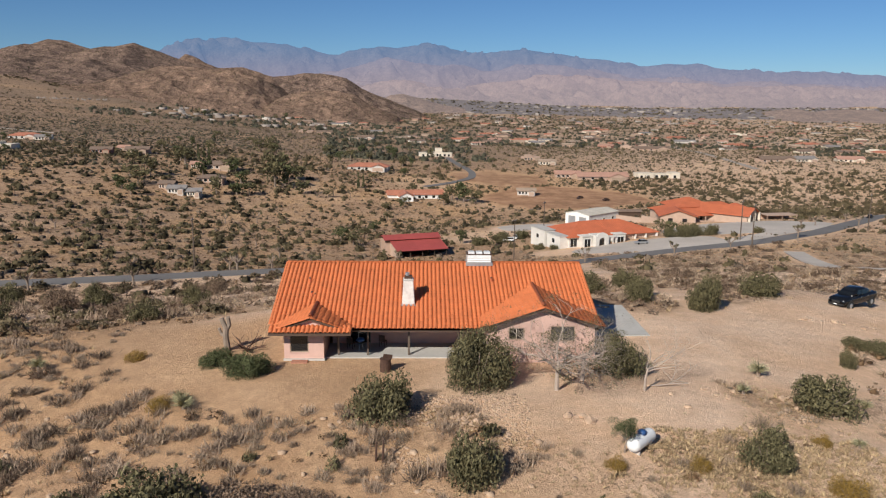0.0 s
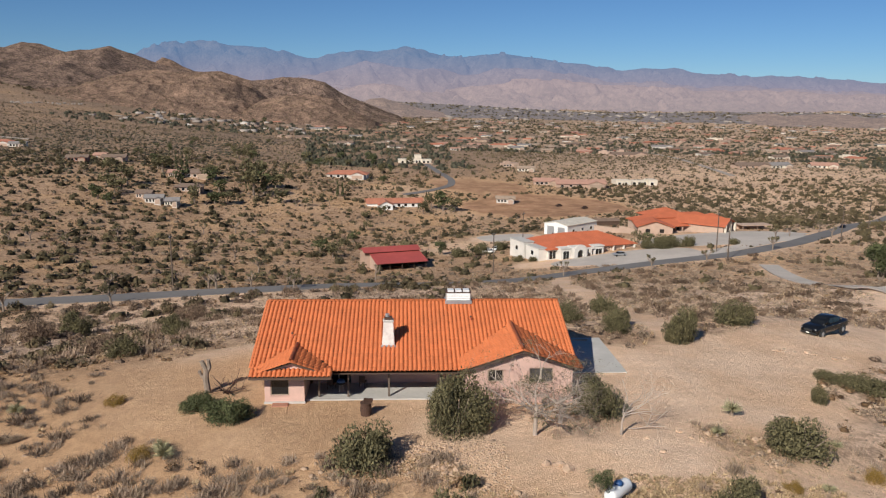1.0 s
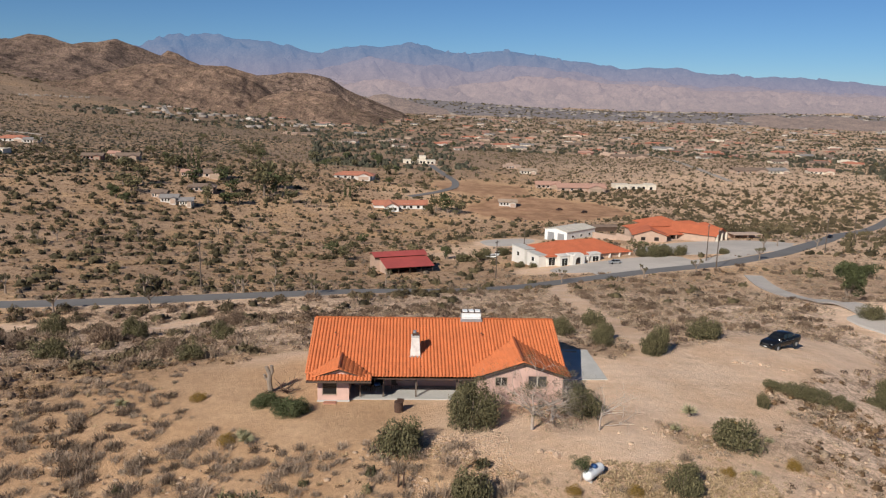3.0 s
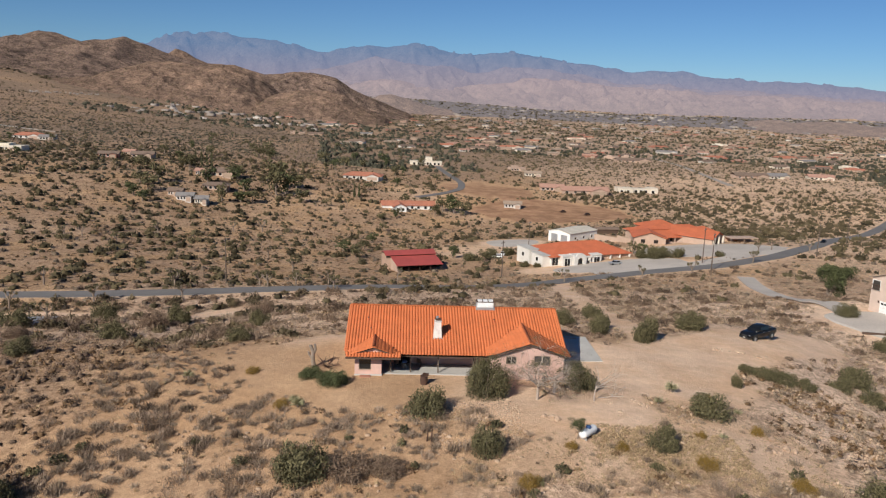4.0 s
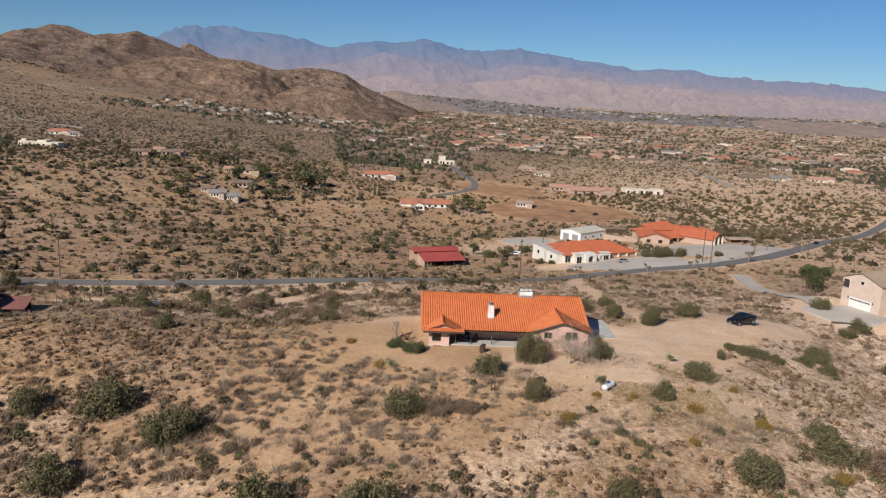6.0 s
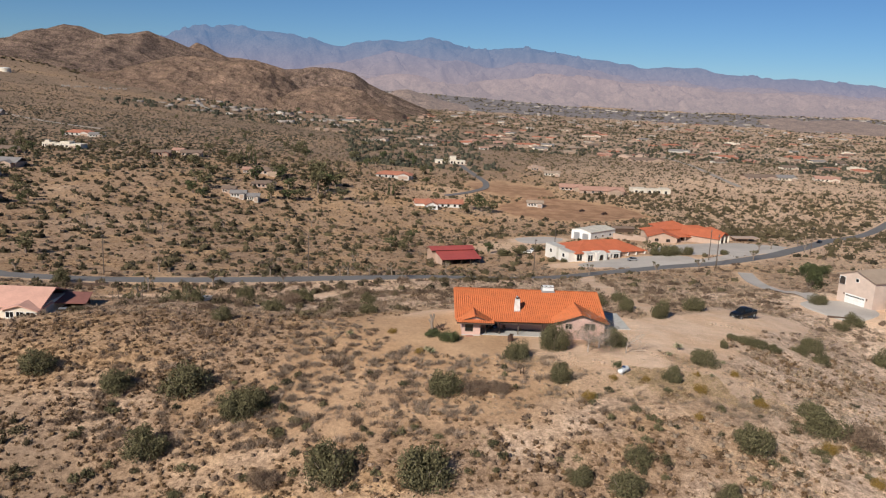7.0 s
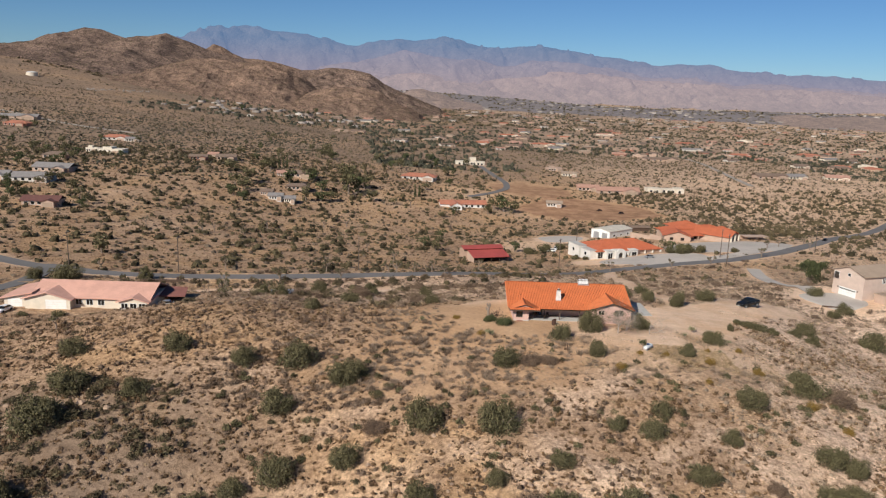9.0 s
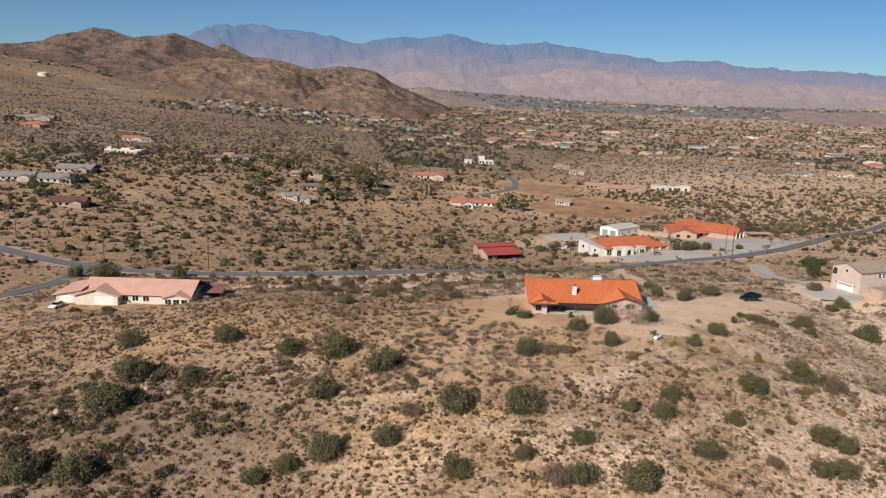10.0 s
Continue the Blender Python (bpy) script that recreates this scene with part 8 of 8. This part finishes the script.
keep = ~((np.abs(x) < 42) & (y > 24))
x, y = x[keep], y[keep]
w = 0.4 + 0.7 * g.random(len(x)) ** 1.5
strew("low_brush", "small brown tufts over the whole hillside", "brush", DOT, x, y, w, w * g.uniform(0.5, 0.8, len(x)), LEAF_BROWN, 30)
x, y = spots_in(190, -62, -8, 26, 50, 26, 0.0)
strew("dark_brush", "grey-brown twiggy brush below the yard", "brush", TWIGGY, x, y, g.uniform(1.0, 2.6, len(x)), g.uniform(0.5, 1.1, len(x)), LEAF_TWIG, 26)
x, y = spots_in(210, -64, -16, 26, 62, 32, 0.0, 0.4)
strew("low_brush", "rounded grey-brown twiggy bushes beside the yard", "brush", TWIGGY, x, y, g.uniform(1.0, 2.3, len(x)), g.uniform(0.5, 1.05, len(x)), LEAF_GREY, 32)
x, y = spots_in(2600, 15, 30, 35, 45, 27, 1.0)
strew("dry_grass", "golden dry grass on the bank below the yard", "grass", SPRIGS, x, y, g.uniform(0.4, 0.9, len(x)), g.uniform(0.14, 0.34, len(x)), LEAF_STRAW, 27)
x, y = spots_in(4600, 2, 38, 34, 54, 25, 0.05)
strew("dry_grass", "golden dry grass below the gravel yard", "grass", SPRIGS, x, y, g.uniform(0.25, 0.7, len(x)), g.uniform(0.08, 0.24, len(x)), LEAF_STRAW, 25)
x, y = spots_in(2600, -155, 110, 70, 150, 13, 0.0)
strew("straw_brush", "rounded straw-brown brush behind the house", "brush", LOWER, x, y, g.uniform(0.7, 1.8, len(x)), g.uniform(0.4, 1.0, len(x)), LEAF_PALE, 13)
x, y = spots_in(2400, -155, 110, 70, 150, 14, 0.0)
strew("low_brush", "low brown-grey desert brush behind the house", "brush", LOWER, x, y, g.uniform(0.7, 2.0, len(x)), g.uniform(0.5, 1.1, len(x)), LEAF_GREY, 14)
x, y = spots_in(700, -155, -128, -8, 70, 15, 0.0)
strew("low_brush", "low brown-grey desert brush on the far slope", "brush", LOWER, x, y, g.uniform(0.7, 2.0, len(x)), g.uniform(0.5, 1.1, len(x)), LEAF_GREY, 15)
x, y = spots_in(1500, -155, 85, -10, 130, 3, 0.0)
w = 0.6 + 1.1 * g.random(len(x)) ** 1.5
strew("dark_brush", "small rust-brown brush over the hillside", "brush", LOWER, x, y, w, w * g.uniform(0.45, 0.7, len(x)), LEAF_BROWN, 3)
x, y = spots_in(330, -150, -62, -20, 34, 21, 0.0)
strew("dark_brush", "dark olive brush crowding the gully", "brush", FINE, x, y, 1.1 + 3.2 * g.random(len(x)) ** 1.5, g.uniform(0.8, 2.1, len(x)), LEAF_PLAIN, 21)
x, y = spots_in(260, -60, 80, -10, 44, 22, 0.0)
strew("dark_brush", "dark olive brush among the rocks", "brush", FINE, x, y, g.uniform(1.0, 2.2, len(x)), g.uniform(0.6, 1.3, len(x)), LEAF_OLIVE, 22)
x, y = spots_in(150, 22, 150, 84, 225, 28, 0.0, 0.8)
strew("desert_brush", "grey desert brush clumped along the drive", "brush", FINE, x, y, g.uniform(1.6, 4.2, len(x)), g.uniform(0.8, 1.7, len(x)), LEAF_GREY, 28)
x, y = spots_in(3000, 18, 180, 80, 235, 16, 0.0)
strew("low_brush", "pale grey-brown low brush by the drive", "brush", LOWER, x, y, g.uniform(0.9, 2.3, len(x)), g.uniform(0.5, 1.1, len(x)), LEAF_PALE, 16)
x, y = spots_in(330, -140, 170, 84, 170, 5, 0.0, sparse=0.4)
strew("desert_brush", "grey-brown desert brush behind the house", "brush", FINE, x, y, g.uniform(1.4, 3.6, len(x)), g.uniform(0.9, 1.9, len(x)), LEAF_GREY, 5)
x = g.uniform(-125, 40, 75)
y = np.interp(x, [q[0] for q in ROAD], [q[1] for q in ROAD]) - g.uniform(6, 18, 75)
strew("desert_brush", "olive-grey bushes along the road verge", "brush", FINE, x, y, g.uniform(1.6, 4.4, 75), g.uniform(1.0, 2.4, 75), LEAF_FAR, 69)
x, y = spots_in(46, -84, -17, 70, 128, 67, 0.0, 0.2)
strew("desert_brush", "dense olive and grey brush beyond the graded yard", "brush", FINE, x, y, g.uniform(1.6, 4.2, len(x)), g.uniform(1.0, 2.3, len(x)), LEAF_FAR, 67)
x, y = spots_in(100, -84, -17, 68, 128, 68, 0.0, 0.2)
strew("desert_brush", "grey twiggy brush beyond the graded yard", "brush", TWIGGY, x, y, g.uniform(1.4, 3.4, len(x)), g.uniform(0.8, 1.7, len(x)), LEAF_TWIG, 68)
x, y = spots_in(3600, -340, 340, 125, 560, 6, 0.02, sparse=0.75)
w = 1.2 + 2.4 * g.random(len(x)) ** 1.6
strew("desert_brush", "scattered desert brush across the plain", "brush", PLAIN, x, y, w, w * g.uniform(0.5, 0.75, len(x)), LEAF_PLAIN, 6)
x, y = spots_in(3000, -340, 340, 125, 560, 66, 0.02, sparse=0.6)
w = 1.0 + 2.2 * g.random(len(x)) ** 1.6
strew("desert_brush", "dusty brown brush across the plain", "brush", PLAIN, x, y, w, w * g.uniform(0.45, 0.7, len(x)), LEAF_DUST, 66)
x, y = spots_in(15000, -340, 340, 145, 600, 17, 0.0, sparse=0.6)
strew("low_brush", "low brown brush across the plain", "brush", DOT, x, y, 0.7 + 1.9 * g.random(len(x)) ** 1.5, g.uniform(0.3, 0.8, len(x)), LEAF_BROWN, 17)
x, y = spots_in(1000, 22, 88, -10, 66, 23, 0.0)
strew("low_brush", "pale grey-brown low brush on the stony slope", "brush", LOWER, x, y, g.uniform(0.7, 1.9, len(x)), g.uniform(0.35, 0.9, len(x)), LEAF_PALE, 23)
x, y = spots_in(1500, -120, 90, -140, -12, 24, 0.0)
strew("low_brush", "brown brush on the lower hillside", "brush", PLAIN, x, y, g.uniform(0.8, 2.6, len(x)), g.uniform(0.4, 1.3, len(x)), LEAF_BROWN, 24)
x, y = spots_in(200, -140, -92, 0, 62, 29, 0.0)
strew("dark_brush", "dark brown brush on the shaded flank", "brush", LOWER, x, y, g.uniform(1.0, 2.8, len(x)), g.uniform(0.5, 1.3, len(x)), LEAF_PLAIN, 29)
x, y = spots_in(1200, -150, -66, -20, 30, 18, 0.0)
strew("low_brush", "grey-brown brush crowding the gully", "brush", LOW, x, y, g.uniform(0.8, 2.2, len(x)), g.uniform(0.4, 1.1, len(x)), LEAF_FAR, 18)
x, y = spots_in(1500, -340, 340, 165, 600, 7, 0.0, sparse=0.85)
w = 2.6 + 3.4 * g.random(len(x)) ** 1.5
strew("desert_brush", "rounded dark olive bushes across the plain", "brush", MID, x, y, w, w * g.uniform(0.5, 0.75, len(x)), LEAF_PLAIN, 7)
x, y = spots_in(420, -350, -70, 215, 640, 71, 0.0, 0.6)
w = 3.0 + 3.4 * g.random(len(x)) ** 1.3
strew("desert_brush", "large dark bushes on the western plain", "brush", MID, x, y, w, w * g.uniform(0.5, 0.7, len(x)), LEAF_PLAIN, 71)
x, y = spots_in(420, 120, 350, 330, 560, 72, 0.0, 0.5)
w = 2.6 + 3.6 * g.random(len(x)) ** 1.4
strew("desert_brush", "grey-olive thicket beyond the tan house", "brush", MID, x, y, w, w * g.uniform(0.5, 0.75, len(x)), LEAF_FAR, 72)
x, y = spots_in(5200, 90, 620, 420, 1050, 73, 0.0, 0.6)
strew("distant_brush", "grey-brown brush over the eastern plain", "brush", DOT, x, y, 1.4 + 3.2 * g.random(len(x)) ** 1.5, g.uniform(0.8, 2.0, len(x)), LEAF_FAR, 73)
x, y = spots_in(9500, -340, 340, 110, 600, 8, 0.05)
strew("dry_grass", "dry straw-coloured grass across the plain", "grass", SPRIGS, x, y, g.uniform(0.9, 2.2, len(x)), g.uniform(0.3, 0.8, len(x)), LEAF_STRAW, 8)
x, y = spots_in(10500, 0, 0, 500, 2600, 9, 0.0, 0.6, True)
strew("distant_brush", "distant dark brush dotting the plain", "brush", DOT, x, y, g.uniform(1.8, 5.0, len(x)) * (0.75 + y / 1600), g.uniform(1.3, 3.2, len(x)), LEAF_FAR, 9)
x, y = spots_in(9000, 0, 0, 520, 2300, 19, 0.0, 0.4, True)
x, y = x[x < -0.05 * y], y[x < -0.05 * y]
strew("distant_brush", "dense grey-brown brush below the hills", "brush", DOT, x, y, g.uniform(2.0, 4.6, len(x)), g.uniform(0.9, 2.0, len(x)), LEAF_DUST, 19)
x, y = spots_in(7000, 0, 0, 1800, 4150, 10, 0.0, 0.7, True)
strew("distant_brush", "distant dark trees and brush on the valley floor", "brush", DOT, x, y, g.uniform(8.0, 20.0, len(x)), g.uniform(2.5, 6.0, len(x)), LEAF_FAR, 10)
for name, n in (("hill_left", 9500), ("hill_middle", 1800), ("hill_spur", 2200), ("hill_front", 900), ("hill_behind", 700)):
    X, Y, Z = SLOPES[name]
    j, i, u, v = g.integers(0, X.shape[0] - 9, n), g.integers(8, X.shape[1] - 8, n), g.random(n), g.random(n)
    P = [(1 - u) * (1 - v) * A[j, i] + u * (1 - v) * A[j, i + 1] + (1 - u) * v * A[j + 1, i] + u * v * A[j + 1, i + 1] for A in (X, Y, Z)]
    strew("distant_brush", "dark specks of brush over the rocky hills", "brush", DOT, P[0], P[1], g.uniform(2.5, 6.0, n), g.uniform(1.2, 2.6, n), LEAF_FAR, n, heights=P[2])
x, y = spots_in(8600, 0, 0, 640, 2600, 31, 0.0, 0.7, True)
keep = (x > -0.12 * y) & ~((x > 60) & (x < 430) & (y < 1000))
x, y = x[keep], y[keep]
strew("distant_trees", "dark green garden trees among the distant houses", "trees", PLAIN, x, y, g.uniform(3.5, 9.5, len(x)), g.uniform(3.0, 7.5, len(x)), LEAF_TOWN, 31)
STONES = [(np.array([(0.5 * math.cos(a + k) * (0.8 + 0.2 * math.sin(3 * a + k)), 0.5 * math.sin(a + k) * (0.8 + 0.2 * math.cos(5 * a)), z) for z, s in ((-0.1, 1), (0.3, 1)) for a in (0, 1.25, 2.5, 3.8, 5.0)] + [(0.1, 0.05, 0.62)], np.float32), np.array([(j, (j + 1) % 5, (j + 1) % 5 + 5) for j in range(5)] + [(j, (j + 1) % 5 + 5, j + 5) for j in range(5)] + [(j + 5, (j + 1) % 5 + 5, 10) for j in range(5)], np.int32), np.full(11, 0.5, np.float32)) for k in range(4)]
STONE = leafy("pale_weathered_stone", (0.32, 0.215, 0.145), (0.54, 0.39, 0.275), 0.9)
x, y = spots_in(2200, -30, 85, -10, 52, 41, 0.0, 0.9)
strew("loose_stones", "pale tan stones strewn over the slope", "stones", STONES, x, y, g.uniform(0.2, 1.1, len(x)) ** 1.4, g.uniform(0.08, 0.4, len(x)), STONE, 41)
x, y = spots_in(1800, 20, 85, -10, 66, 43, 0.0, 0.9)
strew("loose_stones", "pale pinkish stones over the stony flank", "stones", STONES, x, y, g.uniform(0.25, 1.1, len(x)) ** 1.4, g.uniform(0.08, 0.4, len(x)), STONE, 43)
x, y = spots_in(900, 0, 9, 40, 50, 42, 1.0, 0.2)
strew("loose_stones", "fine tan rubble below the yard", "stones", STONES, x, y, g.uniform(0.12, 0.5, len(x)), g.uniform(0.05, 0.2, len(x)), STONE, 42)
BOXES = [(np.array([(a, c, d) for d in (0, 1) for c in (-0.6, 0.6) for a in (-0.9, 0.9)], np.float32), np.array([(0, 1, 5), (0, 5, 4), (1, 3, 7), (1, 7, 5), (3, 2, 6), (3, 6, 7), (2, 0, 4), (2, 4, 6), (4, 5, 7), (4, 7, 6)], np.int32), np.full(8, 0.5, np.float32))]
X, Y, Z = SLOPES["backdrop_valley"]
for n, kind, mat, seed in ((1500, "distant_trees", LEAF_FAR, 51), (260, "distant_town", None, 52)):
    j, i = g.integers(4, 34, n), g.integers(12, X.shape[1] - 12, n)
    P = [A[j, i] + g.uniform(-6, 6, n) * (q < 2) for q, A in enumerate((X, Y, Z))]
    if mat:
        strew(kind, "dark trees across the hazy valley floor", "trees", DOT, P[0], P[1], g.uniform(10, 26, n), g.uniform(3, 7, n), mat, seed, heights=P[2])
    else:
        VALLEY_TOWN = P
x, y = spots_in(9000, -1000, -40, 560, 1500, 61, 0.0, 0.5)
strew("distant_brush", "grey-brown brush across the rising plain", "brush", DOT, x, y, 1.8 + 3.6 * g.random(len(x)) ** 1.6, g.uniform(0.9, 2.2, len(x)), LEAF_DUST, 61)
x, y = spots_in(2600, -560, -140, 420, 1000, 74, 0.0, 0.7)
strew("distant_brush", "dark olive-brown brush round the western houses", "brush", PLAIN, x, y, 1.6 + 3.6 * g.random(len(x)) ** 1.5, g.uniform(0.9, 2.2, len(x)), LEAF_TOWN, 74)
x, y = spots_in(460, -560, 0, 1240, 1950, 62, 0.0, 0.8)
strew("distant_trees", "dark garden trees at the foot of the hill", "trees", PLAIN, x, y, g.uniform(5, 12, len(x)), g.uniform(4, 10, len(x)), LEAF_TOWN, 62)
HILL_TOWN = spots_in(46, -520, -160, 1330, 1900, 63, 0.0, 0.4)
TOWN = leafy("pale_town_walls", (0.20, 0.16, 0.135), (0.44, 0.39, 0.35), 0.8)
x, y = spots_in(420, 0, 0, 2300, 4100, 11, 0.6, 0.7, True)
strew("distant_town", "pale buildings of the distant valley town", "town", BOXES, x, y, g.uniform(10, 24, len(x)), g.uniform(2.5, 5.0, len(x)), TOWN, 11)

q = g.random(46)
x, y = np.interp(q, [0, 0.4, 0.75, 1], [-715, -683, -654, -640]) + g.normal(0, 5, 46), np.interp(q, [0, 0.4, 0.75, 1], [1500, 1541, 1579, 1640]) + g.normal(0, 8, 46)
strew("pale_boulders", "row of pale boulders at the foot of the hill", "boulders", STONES, x, y, g.uniform(4, 11, 46), g.uniform(2, 6, 46), TOWN, 65)
x, y = HILL_TOWN
strew("distant_town", "pale houses at the foot of the hill", "town", BOXES, x, y, g.uniform(9, 18, len(x)), g.uniform(2.6, 4.6, len(x)), TOWN, 64)
n = len(VALLEY_TOWN[0])
strew("distant_town", "pale buildings on the hazy valley floor", "town", BOXES, VALLEY_TOWN[0], VALLEY_TOWN[1], g.uniform(10, 30, n), g.uniform(2.5, 5.0, n), TOWN, 53, heights=VALLEY_TOWN[2])

for kind in TYPES.values():
    for ob in kind:
        for o in (*ob.children_recursive, ob):
            bpy.data.objects.remove(o)
for ob in FT:
    for o in (*ob.children_recursive, ob):
        bpy.data.objects.remove(o)
